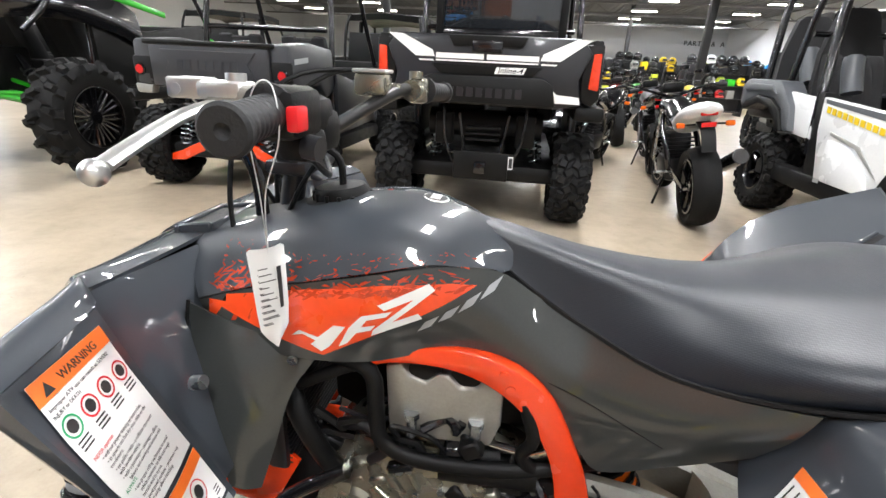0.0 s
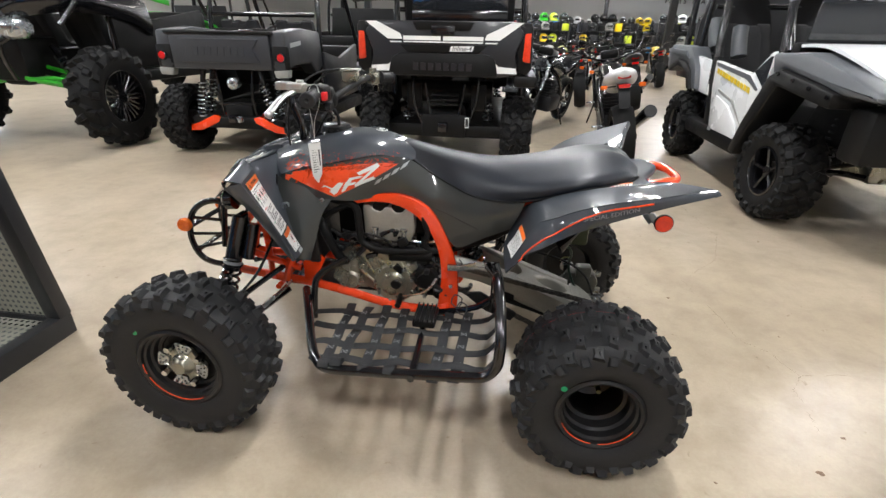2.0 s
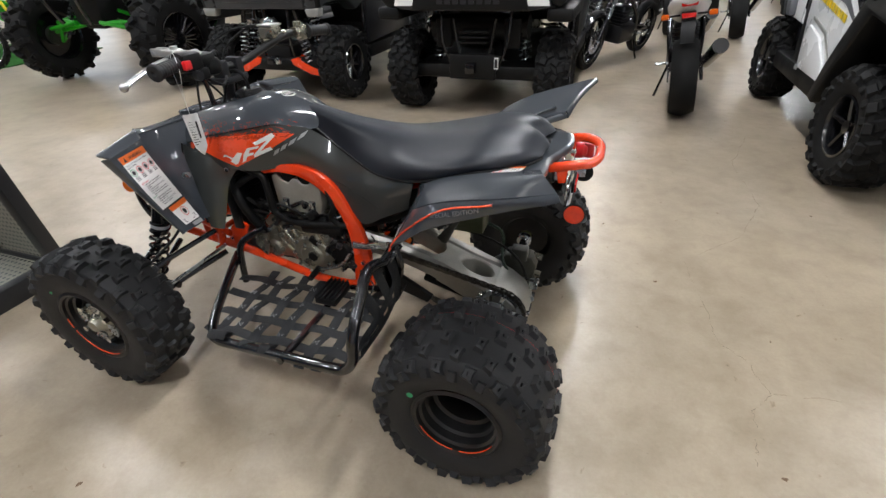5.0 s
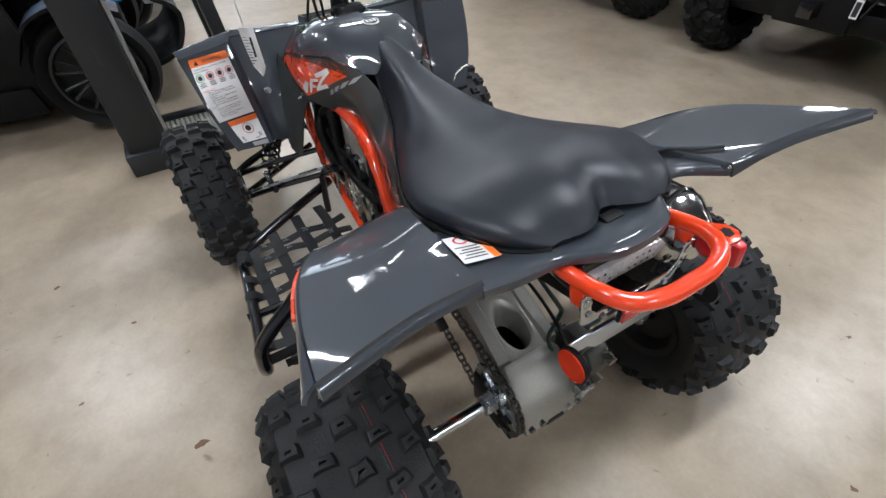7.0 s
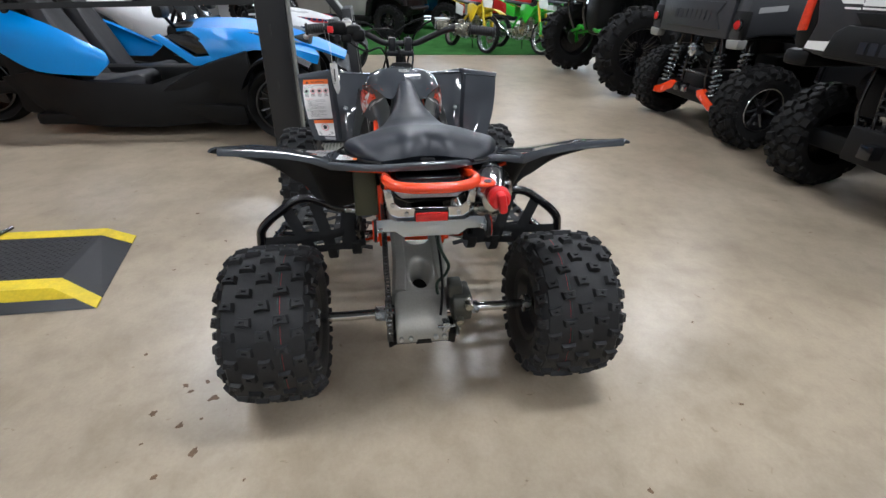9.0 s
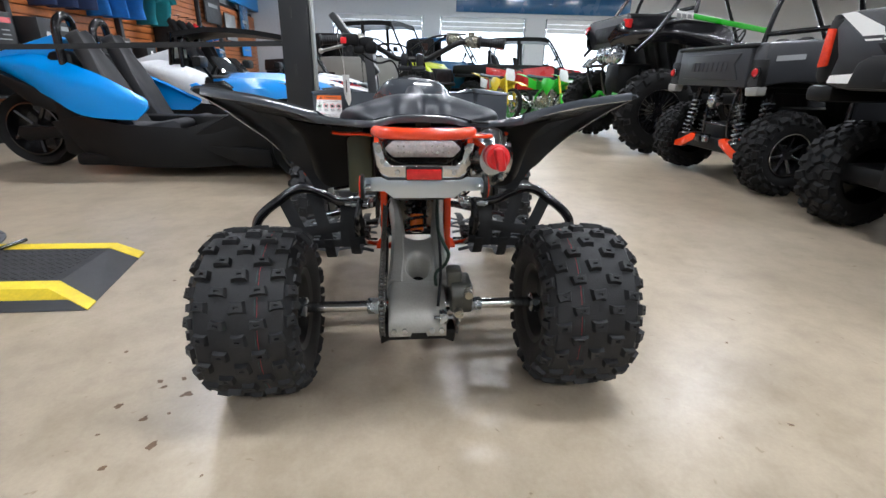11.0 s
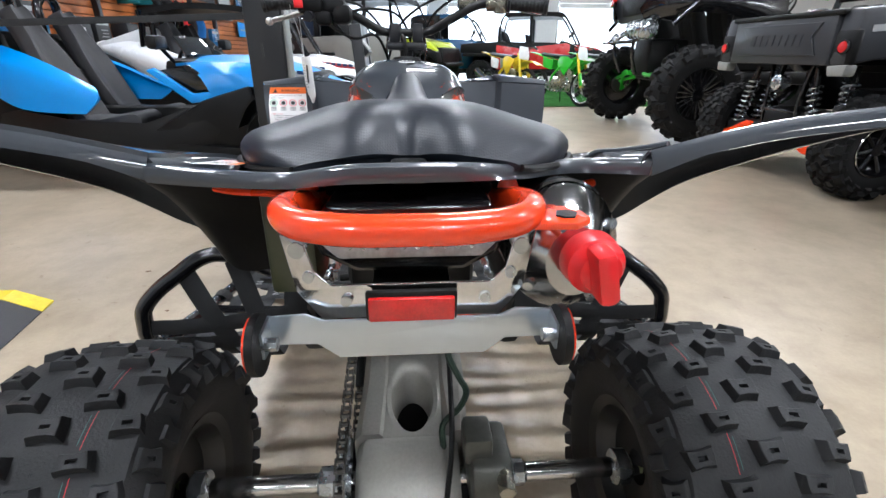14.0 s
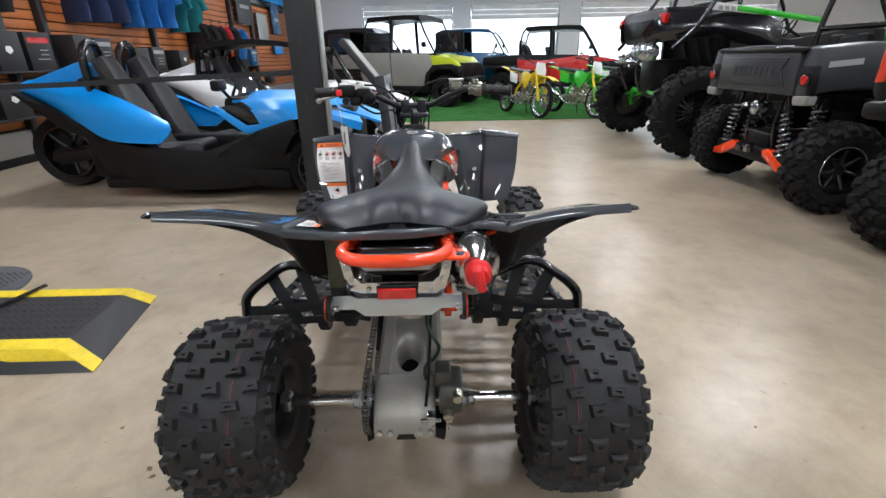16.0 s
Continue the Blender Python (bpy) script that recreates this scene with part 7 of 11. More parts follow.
# nerf bars with webbing
def nerf(s):
    bm = bmesh.new()
    tube(bm, [(-0.416, -0.14 * s, 0.305), (-0.35, -0.28 * s, 0.290), (-0.285, -0.42 * s, 0.272), (-0.240, -0.492 * s, 0.262), (-0.190, -0.528 * s, 0.262), (-0.09, -0.536 * s, 0.270), (0.09, -0.550 * s, 0.292), (0.245, -0.564 * s, 0.314), (0.305, -0.566 * s, 0.326), (0.335, -0.564 * s, 0.365), (0.340, -0.560 * s, 0.405), (0.341, -0.552 * s, 0.440), (0.338, -0.520 * s, 0.476), (0.333, -0.473 * s, 0.511), (0.325, -0.430 * s, 0.540), (0.320, -0.385 * s, 0.548), (0.317, -0.331 * s, 0.528), (0.312, -0.281 * s, 0.503), (0.29, -0.18 * s, 0.485)], 0.0165, 10, 5)
    nb = part("nerf_bar", bm, "black_gloss", quad, "glossy black tubular nerf bar")
    bm = bars([[(0.06, -0.16 * s, 0.262), (0.075, -0.36 * s, 0.272), (0.085, -0.57 * s, 0.290)], [(0.10, -0.16 * s, 0.265), (0.255, -0.20 * s, 0.33), (0.33, -0.215 * s, 0.42), (0.31, -0.20 * s, 0.51)]], 0.012)
    part("cross_bar", bm, "black_gloss", nb)
    bm = bmesh.new()
    box(bm, (0.035, -0.30, 0.285), (0.115, -0.19, 0.312), 0.006)
    if s < 0:
        bmesh.ops.scale(bm, vec=(1, -1, 1), verts=bm.verts)
    for k in range(5):
        box(bm, (0.04 + 0.016 * k, -0.30 * s - 0.0, 0.31), (0.045 + 0.016 * k, -0.19 * s, 0.322)) if s > 0 else box(bm, (0.04 + 0.016 * k, 0.19, 0.31), (0.045 + 0.016 * k, 0.30, 0.322))
    part("foot_peg", bm, "black_plastic", nb)
    # heel guard plate
    for half, pts in ((0.021, [(0.334, -0.458 * s, 0.510), (0.344, -0.424 * s, 0.433), (0.343, -0.393 * s, 0.360)]), (0.021, [(0.323, -0.362 * s, 0.535), (0.338, -0.328 * s, 0.409), (0.335, -0.318 * s, 0.350)]),
                      (0.018, [(0.343, -0.553 * s, 0.392), (0.345, -0.43 * s, 0.396), (0.338, -0.30 * s, 0.410), (0.305, -0.19 * s, 0.420)]), (0.015, [(0.338, -0.520 * s, 0.350), (0.340, -0.37 * s, 0.350), (0.325, -0.25 * s, 0.352), (0.31, -0.19 * s, 0.355)]),
                      (0.026, [(0.309, -0.245 * s, 0.49), (0.330, -0.248 * s, 0.42), (0.328, -0.25 * s, 0.335)])):
        bm = bmesh.new()
        tube(bm, pts, 0.01, 8, 4, flat=(0.0024, half))
        part("guard_strap", bm, "webbing", nb)
    bm = bmesh.new()
    slab(bm, [(-0.20 * s, 0.505), (-0.27 * s, 0.515), (-0.275 * s, 0.40), (-0.24 * s, 0.34), (-0.19 * s, 0.36)], 0.300, 0.306, "x", 0.002)
    part("heel_plate", bm, "black_plastic", nb)
    r2 = random.Random(3)

    def zat(x, y):
        return 0.276 + 0.05 * max(0, x + 0.1) - 0.006
    k = 0
    for y in (0.225, 0.315, 0.410, 0.490):
        pts = [(x, -y * s, zat(x, y) + (0.006 if (i + k) % 2 else -0.006) + r2.uniform(-0.003, 0.003)) for i, x in enumerate((-0.345 + (y - 0.225) * 0.32, -0.24, -0.15, -0.06, 0.03, 0.12, 0.21, 0.30, 0.345))]
        pts[-1] = (0.345, -y * s, 0.37)
        bm = bmesh.new()
        tube(bm, pts, 0.01, 8, 3, flat=(0.0172, 0.0016))
        part("strap", bm, "webbing", nb, "black nylon strap")
        k += 1
    for i, x in enumerate((-0.225, -0.155, -0.085, -0.015, 0.155, 0.225)):
        x1 = x + r2.uniform(-0.02, 0.03)
        reach = (0.540 + 0.085 * x1 - 0.165) / 5
        pts = [(x + (x1 - x) * j / 5, -(0.165 + reach * j) * s, zat(x, 0) + (-0.006 if (i + j) % 2 else 0.006) + r2.uniform(-0.003, 0.003)) for j in range(6)]
        bm = bmesh.new()
        tube(bm, pts, 0.01, 8, 3, flat=(0.0172, 0.0016))
        part("strap", bm, "webbing", nb, "black nylon strap")
        bm = bmesh.new()
        e_ = Vector(pts[-1])
        tube(bm, [e_ + Vector((0, 0.026 * s, 0.000)), e_ + Vector((0, 0.012 * s, 0.018)), e_ + Vector((0, -0.006 * s, 0.021)), e_ + Vector((0, -0.018 * s, 0.008))], 0.01, 8, 3, flat=(0.0175, 0.0016))
        part("strap_loop", bm, "webbing", nb)
        for j in (1, 2, 3, 4):
            bm = bmesh.new()
            c = Vector(pts[j]) + Vector((0, 0, 0.0095))
            for a, b in (((-0.009, -0.009), (0.009, 0.009)), ((-0.009, 0.009), (0.009, -0.009)), ((-0.009, -0.009), (-0.009, 0.009)), ((0.009, -0.009), (0.009, 0.009))):
                rod(bm, c + Vector((*a, 0)), c + Vector((*b, 0)), 0.0007, 4)
            part("stitching", bm, "silver_decal", nb)
    for j, x in enumerate((0.17, 0.19)):
        bm = bmesh.new()
        tube(bm, [(x, -0.18 * s, 0.36 - 0.03 * j), (x + 0.03, -0.21 * s, 0.365 - 0.03 * j), (x + 0.02, -0.225 * s, 0.335 - 0.03 * j), (x - 0.01, -0.19 * s, 0.33 - 0.03 * j)], 0.0025, 6, 2, closed=True)
        part("buckle", bm, "graphite", nb)


nerf(1)
nerf(-1)

# handlebar and controls
bm = bmesh.new()
tube(bm, [(-0.230, -0.380, 1.0495), (-0.240, -0.30, 1.055), (-0.262, -0.21, 1.055), (-0.310, -0.13, 1.018), (-0.342, -0.07, 0.988), (-0.350, 0.0, 0.985), (-0.340, 0.07, 0.988), (-0.300, 0.13, 1.018), (-0.245, 0.21, 1.055), (-0.212, 0.30, 1.055), (-0.187, 0.386, 1.048)], 0.0125, 12, 5)
hbk = part("handlebar", bm, "bar_black", quad, "dark handlebar with black rubber grips")
for a, b in ((Vector((-0.229, -0.388, 1.049)), Vector((-0.243, -0.285, 1.055))), (Vector((-0.186, 0.390, 1.0475)), Vector((-0.213, 0.282, 1.055)))):
    bm = bmesh.new()
    q = Matrix.Translation(a) @ (b - a).to_track_quat("Z", "Y").to_matrix().to_4x4()
    h = (b - a).length
    prof = [(0.004, 0.002), (0.003, 0.005), (0.0, 0.007), (0.0, 0.0195), (0.003, 0.0225), (0.010, 0.0225), (0.012, 0.0180)]
    for k in range(8):
        prof += [(0.018 + k * 0.010, 0.0185), (0.019 + k * 0.010, 0.0179), (0.0225 + k * 0.010, 0.0179), (0.0235 + k * 0.010, 0.0185)]
    prof += [(h - 0.01, 0.0185), (h - 0.008, 0.027), (h - 0.002, 0.027), (h, 0.015)]
    revolve(bm, prof, 24, "z", q)
    part("grip", bm, "rubber", hbk, "ribbed black rubber grip")
# clutch side
bm = bmesh.new()
rod(bm, (-0.250, -0.235, 1.056), (-0.258, -0.205, 1.056), 0.021, 16)
box(bm, (-0.345, -0.245, 1.050), (-0.255, -0.205, 1.074), 0.007)
cp = part("clutch_perch", bm, "alu", hbk)
bm = bmesh.new()
tube(bm, [(-0.325, -0.225, 1.056), (-0.345, -0.27, 1.046), (-0.346, -0.33, 1.030), (-0.339, -0.392, 1.014)], 0.008, 10, 5, flat=(0.0118, 0.0066))
lv = part("clutch_lever", bm, "lever_alu", hbk, "satin aluminium clutch lever")
bm = bmesh.new()
bmesh.ops.create_uvsphere(bm, u_segments=16, v_segments=10, radius=0.0115, matrix=Matrix.Translation((-0.3365, -0.401, 1.0115)))
part("lever_ball", bm, "lever_alu", lv)
bm = bmesh.new()
box(bm, (-0.352, -0.246, 1.058), (-0.300, -0.204, 1.078), 0.006)
for y in (-0.238, -0.216):
    box(bm, (-0.388, y - 0.005, 1.058), (-0.345, y + 0.005, 1.080), 0.003)
rod(bm, (-0.376, -0.244, 1.068), (-0.376, -0.210, 1.068), 0.006, 10)
rod(bm, (-0.315, -0.225, 1.074), (-0.315, -0.225, 1.086), 0.011, 12)
part("parking_lock", bm, "lever_alu", hbk, "grey clutch lever bracket")
bm = bmesh.new()
box(bm, (-0.270, -0.296, 1.028), (-0.215, -0.225, 1.078), 0.012)
box(bm, (-0.262, -0.250, 0.998), (-0.220, -0.205, 1.034), 0.010)
box(bm, (-0.285, -0.230, 1.020), (-0.225, -0.165, 1.066), 0.014)
box(bm, (-0.275, -0.205, 1.000), (-0.222, -0.150, 1.052), 0.016)
sw = part("switch_box", bm, "black_plastic", hbk, "black switch box with a red kill switch")
bm = bmesh.new()
box(bm, (-0.223, -0.300, 1.038), (-0.210, -0.276, 1.062), 0.003)
part("kill_switch", bm, "red_cap", sw, "red kill switch")
bm = bmesh.new()
rod(bm, (-0.222, -0.262, 1.020), (-0.205, -0.264, 1.018), 0.013, 14)
part("starter_button", bm, "graphite", sw)
# brake and throttle side
bm = bmesh.new()
box(bm, (-0.318, 0.150, 1.046), (-0.258, 0.206, 1.086), 0.008)
box(bm, (-0.290, 0.195, 1.046), (-0.240, 0.236, 1.068), 0.006)
rod(bm, (-0.226, 0.225, 1.056), (-0.220, 0.255, 1.056), 0.021, 14)
part("brake_reservoir", bm, "alu_case", hbk, "grey brake reservoir")
bm = bmesh.new()
box(bm, (-0.320, 0.148, 1.086), (-0.256, 0.208, 1.093), 0.003)
part("reservoir_lid", bm, "lever_alu", hbk)
bm = bmesh.new()
tube(bm, [(-0.29, 0.265, 1.055), (-0.292, 0.31, 1.050), (-0.280, 0.36, 1.040), (-0.262, 0.395, 1.032)], 0.007, 10, 5, flat=(0.007, 0.005))
part("brake_lever", bm, "polished", hbk)
bm = bmesh.new()
box(bm, (-0.240, 0.245, 1.030), (-0.200, 0.285, 1.080), 0.010)
rod(bm, (-0.222, 0.250, 1.078), (-0.222, 0.250, 1.092), 0.014, 14)
part("throttle_housing", bm, "alu_case", hbk, "cast throttle housing")
# clamp, stem, number plate cover
bm = bmesh.new()
for y in (-0.035, 0.035):
    box(bm, (-0.374, y - 0.016, 0.955), (-0.326, y + 0.016, 1.010), 0.006)
box(bm, (-0.390, -0.06, 0.935), (-0.320, 0.06, 0.958), 0.008)
part("bar_clamp", bm, "graphite", hbk)
bm = bmesh.new()
rod(bm, (-0.362, 0, 0.95), (-0.43, 0, 0.60), 0.020, 12)
part("steering_stem", bm, "graphite", quad)
for s in both:
    bm = bmesh.new()
    tube(bm, [(-0.40, -0.055 * s, 0.86), (-0.40, -0.062 * s, 0.93), (-0.425, -0.055 * s, 0.985), (-0.435, -0.04 * s, 1.01)], 0.006, 8, flat=(0.012, 0.004))
    part("stay_strap", bm, "black_gloss", hbk)
for pts in ([(-0.335, -0.205, 1.072), (-0.395, -0.13, 1.055), (-0.435, -0.05, 0.97), (-0.43, 0.03, 0.87), (-0.41, 0.05, 0.80)], [(-0.30, 0.235, 1.09), (-0.39, 0.09, 1.08), (-0.44, -0.02, 1.01), (-0.45, -0.06, 0.91), (-0.43, -0.09, 0.82)],
            [(-0.235, 0.25, 1.04), (-0.33, 0.18, 1.09), (-0.41, 0.08, 1.03), (-0.42, 0.04, 0.91), (-0.39, 0.03, 0.84)], [(-0.24, -0.215, 1.00), (-0.245, -0.15, 0.965), (-0.28, -0.09, 0.975), (-0.33, -0.06, 0.92), (-0.37, -0.05, 0.85)],
            [(-0.255, -0.20, 1.02), (-0.30, -0.11, 1.045), (-0.36, -0.02, 1.03), (-0.41, 0.02, 0.94), (-0.42, 0.03, 0.85)]):
    bm = bmesh.new()
    tube(bm, pts, 0.0042, 8, 5)
    part("control_cable", bm, "black_plastic", hbk)

# price tag on a string
tag = empty("price_tag", Matrix.Identity(4), "white paper tag hanging by a string from the handlebar", "tag")
bm = bmesh.new()
c, right, down = Vector((-0.256, -0.295, 0.916)), Vector((0.60, 0.80, 0.0)).normalized(), Vector((0.02, 0.0, -1.0)).normalized()
nrm = right.cross(down).normalized()
cols = []
for v, hw in ((0.0, 0.017), (0.02, 0.0205), (0.30, 0.0195), (0.60, 0.0185), (0.80, 0.0165), (0.90, 0.010), (1.0, 0.0015)):
    cols.append([c + down * (0.128 * v) + right * (hw * k + 0.004 * v) + nrm * (0.006 * k * k + 0.010 * v * v) for k in (-1, -0.5, 0, 0.5, 1)])
g = [[bm.verts.new(p) for p in r] for r in cols]
g2 = [[bm.verts.new(p + nrm * 0.0006) for p in r] for r in cols]
for i in range(len(g) - 1):
    for j in range(4):
        bm.faces.new((g[i][j], g[i][j + 1], g[i + 1][j + 1], g[i + 1][j])), bm.faces.new((g2[i][j], g2[i + 1][j], g2[i + 1][j + 1], g2[i][j + 1]))
card = part("card", bm, "label_white", tag)
bm = bmesh.new()
for k in range(10):
    p = c + down * (0.022 + 0.0075 * k) + right * (-0.013)
    q = p + right * (0.010 + 0.004 * (k % 3))
    for off in (-0.0012, 0.0018):
        a, b = p + nrm * (off + 0.002), q + nrm * (off + 0.001)
        bm.faces.new([bm.verts.new(x) for x in (a, b, b + down * 0.0012, a + down * 0.0012)])
part("print", bm, "ink", card, "faint rows of print", recalc=False)
bm = bmesh.new()
for off in (-0.0022, 0.0058):
    p = c + down * 0.022 + right * 0.0060 + nrm * off
    bm.faces.new([bm.verts.new(x) for x in (p, p + right * 0.0055 + nrm * 0.001, p + right * 0.0050 + down * 0.050 + nrm * 0.002, p + down * 0.050)])
part("dark_bar", bm, "ink", card, recalc=False)
bm = bmesh.new()
tube(bm, [tuple(c + down * 0.006), (-0.250, -0.300, 0.975), (-0.224, -0.312, 1.035), (-0.228, -0.310, 1.080), (-0.252, -0.298, 1.078), (-0.262, -0.300, 1.04), (-0.258, -0.297, 0.975), tuple(c + down * 0.006)], 0.0007, 5, 6)
part("string", bm, "label_white", tag)


# ---- side-by-side vehicles (own axes: front to -x, rear axle at the origin) ----
def pbox(name, parent, material, lo, hi, bevel=0.01, label="", m=None, taper=None):
    bm = bmesh.new()
    box(bm, lo, hi, bevel, m, 2, taper)
    return part(name, bm, material, parent, label)


def pbars(name, parent, material, lines, r, label="", per=4, sides=8):
    return part(name, bars(lines, r, sides, per), material, parent, label, smooth=60)


def pslab(name, parent, material, pts, lo, hi, axis="y", bevel=0.006, label="", m=None):
    bm = bmesh.new()
    slab(bm, pts, min(lo, hi), max(lo, hi), axis, bevel)
    return part(name, bm, material, parent, label, m)


def ppatch(name, parent, material, rows, label="", nu=5, nv=4, thick=0.012, flip=False):
    bm = bmesh.new()
    patch(bm, rows, nu, nv, thick, flip)
    return part(name, bm, material, parent, label, smooth=50)


def bucket_seat(parent, x, y, z, material="cloth_black", w=0.24, h=0.62, name="seat"):
    c = np.array([(x - 0.46, z + 0.02), (x - 0.46, z + 0.13), (x - 0.40, z + 0.16), (x - 0.10, z + 0.11), (x - 0.02, z + 0.13), (x + 0.10, z + 0.42), (x + 0.19, z + h), (x + 0.25, z + h + 0.10), (x + 0.32, z + h + 0.08), (x + 0.26, z + 0.4), (x + 0.12, z + 0.02)])
    bm = bmesh.new()
    for s in both:
        slab(bm, [tuple(p) for p in c + np.array((0.01, 0.018))], y + s * w * 0.62 - 0.07, y + s * w * 0.62 + 0.07, "y", 0.03)
    slab(bm, [tuple(p) for p in c], y - w * 0.62, y + w * 0.62, "y", 0.03)
    return part(name, bm, material, parent, "black high-back bucket seat")


def shell_seat(parent, x, y, z):
    """A narrow moulded seat: the back tapers up into the headrest."""
    path = [(x - 0.06, z + 0.04, 0.17), (x + 0.02, z + 0.20, 0.185), (x + 0.10, z + 0.38, 0.19), (x + 0.17, z + 0.54, 0.17), (x + 0.225, z + 0.66, 0.125), (x + 0.27, z + 0.76, 0.105), (x + 0.305, z + 0.84, 0.10), (x + 0.325, z + 0.875, 0.075)]
    path = crom(path, 2)
    shape = [(-1.0, 0.010), (-0.92, -0.050), (-0.70, -0.055), (-0.45, -0.018), (0.0, -0.008), (0.45, -0.018), (0.70, -0.055), (0.92, -0.050), (1.0, 0.010), (0.8, 0.075), (0.0, 0.095), (-0.8, 0.075)]
    bm = bmesh.new()
    loft(bm, [[(px + d * 0.92, y + f * w, pz - d * 0.38) for f, d in shape] for px, pz, w in path])
    seat_ = part("seat", bm, "seat_cloth", parent, "dark grey moulded high-back seat", smooth=60)
    bm = bmesh.new()
    slab(bm, [(x - 0.50, z + 0.02), (x - 0.50, z + 0.12), (x - 0.44, z + 0.15), (x - 0.16, z + 0.10), (x + 0.02, z + 0.12), (x + 0.02, z - 0.02)], y - 0.18, y + 0.18, "y", 0.03)
    part("seat_cushion", bm, "seat_cloth", seat_)


def a_arm(parent, x, s, tw, W, R, zin, material, inner=0.20, spread=0.20, drop=0.0):
    tip = (x, s * (tw - W * 0.42), R - 0.07 + drop)
    bm = bmesh.new()
    for dx in (-spread, spread):
        tube(bm, [(x + dx, s * inner, zin + drop), (x + dx * 0.65, s * (inner + 0.45 * (tw - inner)), zin + drop + 0.01), tip], 0.021, 8, 4)
    rod(bm, (x - spread * 0.75, s * (inner + 0.18), zin + drop), (x + spread * 0.75, s * (inner + 0.18), zin + drop), 0.016, 8)
    return part("a_arm", bm, material, parent)


def shock(parent, top, foot, spring="steel", r=0.048):
    t, f = Vector(top), Vector(foot)
    bm = bmesh.new()
    rod(bm, f, f.lerp(t, 0.55), r * 0.42, 10)
    rod(bm, f.lerp(t, 0.55), t, r * 0.62, 10)
    s = part("shock_absorber", bm, "black_gloss", parent)
    bm = bmesh.new()
    coil(bm, f.lerp(t, 0.08), f.lerp(t, 0.80), r, r * 0.17, 9, 5)
    part("spring", bm, spring, s)
    return s


def utv_core(e, wb=2.1, tw=0.65, R=0.34, W=0.26, rim=0.17, tyre="trail", rims="star", rim_mat="black_gloss", arm="black_gloss", hood="graphite", hw=0.70,
             z0=0.36, belt=0.88, top=1.90, roof="black_plastic", roof_thick=0.05, spring="steel", zin=0.36, seat_z=0.52, rear_x=-0.42, cage="black_gloss", door=None, steer=0.0, screen=False, fender=True, tub=None, lip=False, nose_len=0.0):
    for x in (0.0, -wb):
        for s in both:
            w = wheel(e, (x, s * tw, R), R, W, rim, tyre, rims, s, rim_mat, "rubber_old", 0.3 * s + x, steer if x else 0.0)
            bm = bmesh.new()
            rod(bm, (0, -W * 0.2, 0), (0, W * 0.30, 0), rim * 0.42, 12)
            part("hub", bm, "chain", w)
            if lip:
                bm = bmesh.new()
                revolve(bm, [(-W * 0.445, rim - 0.006), (-W * 0.452, rim + 0.002), (-W * 0.44, rim + 0.004), (-W * 0.43, rim - 0.006)], 40, "y", closed=True)
                part("bright_lip", bm, "polished", w, "bright machined rim lip")
            a_arm(e, x, s, tw, W, R, zin, arm)
            shock(e, (x - 0.06, s * 0.34, max(0.86, R + 0.5)), (x + 0.02, s * (tw - W * 0.95), R - 0.02), spring)
        for s in both:
            bm = bmesh.new()
            rod(bm, (x, s * 0.14, zin + 0.05), (x, s * (tw - W * 0.3), R), 0.016, 8)
            part("drive_shaft", bm, "chain", e)
        bm = bmesh.new()
        box(bm, (x - 0.17, -0.16, zin - 0.06), (x + 0.17, 0.16, zin + 0.18), 0.05)
        part("differential", bm, "alu_case" if x else "black_plastic", e)
    # chassis tub, sills and seats
    tub = tub or hw - 0.16
    pbox("chassis", e, "black_plastic", (-wb + 0.30, -tub, z0 - 0.06), (0.22 if tub > 0.4 else -0.2, tub, z0 + 0.06), 0.03)
    for s in both:
        pbox("sill", e, "black_plastic", (-wb + 0.42, s * hw - 0.09, z0 - 0.05), (rear_x, s * hw + 0.05, z0 + 0.09), 0.03)
        bucket_seat(e, rear_x - 0.42, s * 0.32, seat_z)
        if door:
            pslab("door", e, door, [(-wb + 0.52, z0 + 0.14), (rear_x - 0.02, z0 + 0.10), (rear_x, belt + 0.02), (-1.05, belt - 0.06), (-wb + 0.50, belt + 0.08)], s * hw - 0.02, s * hw + 0.03, "y", 0.012)
    pbox("console", e, "black_plastic", (-wb + 0.55, -0.14, z0 + 0.05), (rear_x, 0.14, seat_z + 0.10), 0.03)
    # roll cage
    for s in both:
        pbars("roll_bar", e, cage, [[(-wb + 0.26, s * hw * 0.96, belt + 0.02), (-wb + 0.55, s * hw * 0.92, belt + 0.5), (-wb + 0.74, s * hw * 0.88, top - 0.03), (-wb + 0.92, s * hw * 0.86, top),
                                     (rear_x - 0.35, s * hw * 0.86, top), (rear_x - 0.18, s * hw * 0.88, top - 0.05), (rear_x - 0.08, s * hw * 0.94, belt + 0.45), (rear_x, s * hw * 0.97, z0 + 0.2)]], 0.026, "", 6)
    for x, z in ((-wb + 0.92, top), (rear_x - 0.35, top), (rear_x - 0.06, belt + 0.38)):
        pbars("cross_bar", e, cage, [[(x, -hw * 0.88, z), (x, hw * 0.88, z)]], 0.024, "", 1)
    if roof:
        ppatch("roof", e, roof, [[(-wb + 0.70, y, top + 0.03 - 0.05 * abs(y) / hw), (-wb + 1.0, y, top + 0.075 - 0.05 * abs(y) / hw), (-0.9, y, top + 0.07 - 0.05 * abs(y) / hw), (rear_x - 0.20, y, top + 0.04 - 0.05 * abs(y) / hw)] for y in (-hw * 0.94, -hw * 0.5, 0, hw * 0.5, hw * 0.94)], "", 4, 3, roof_thick)
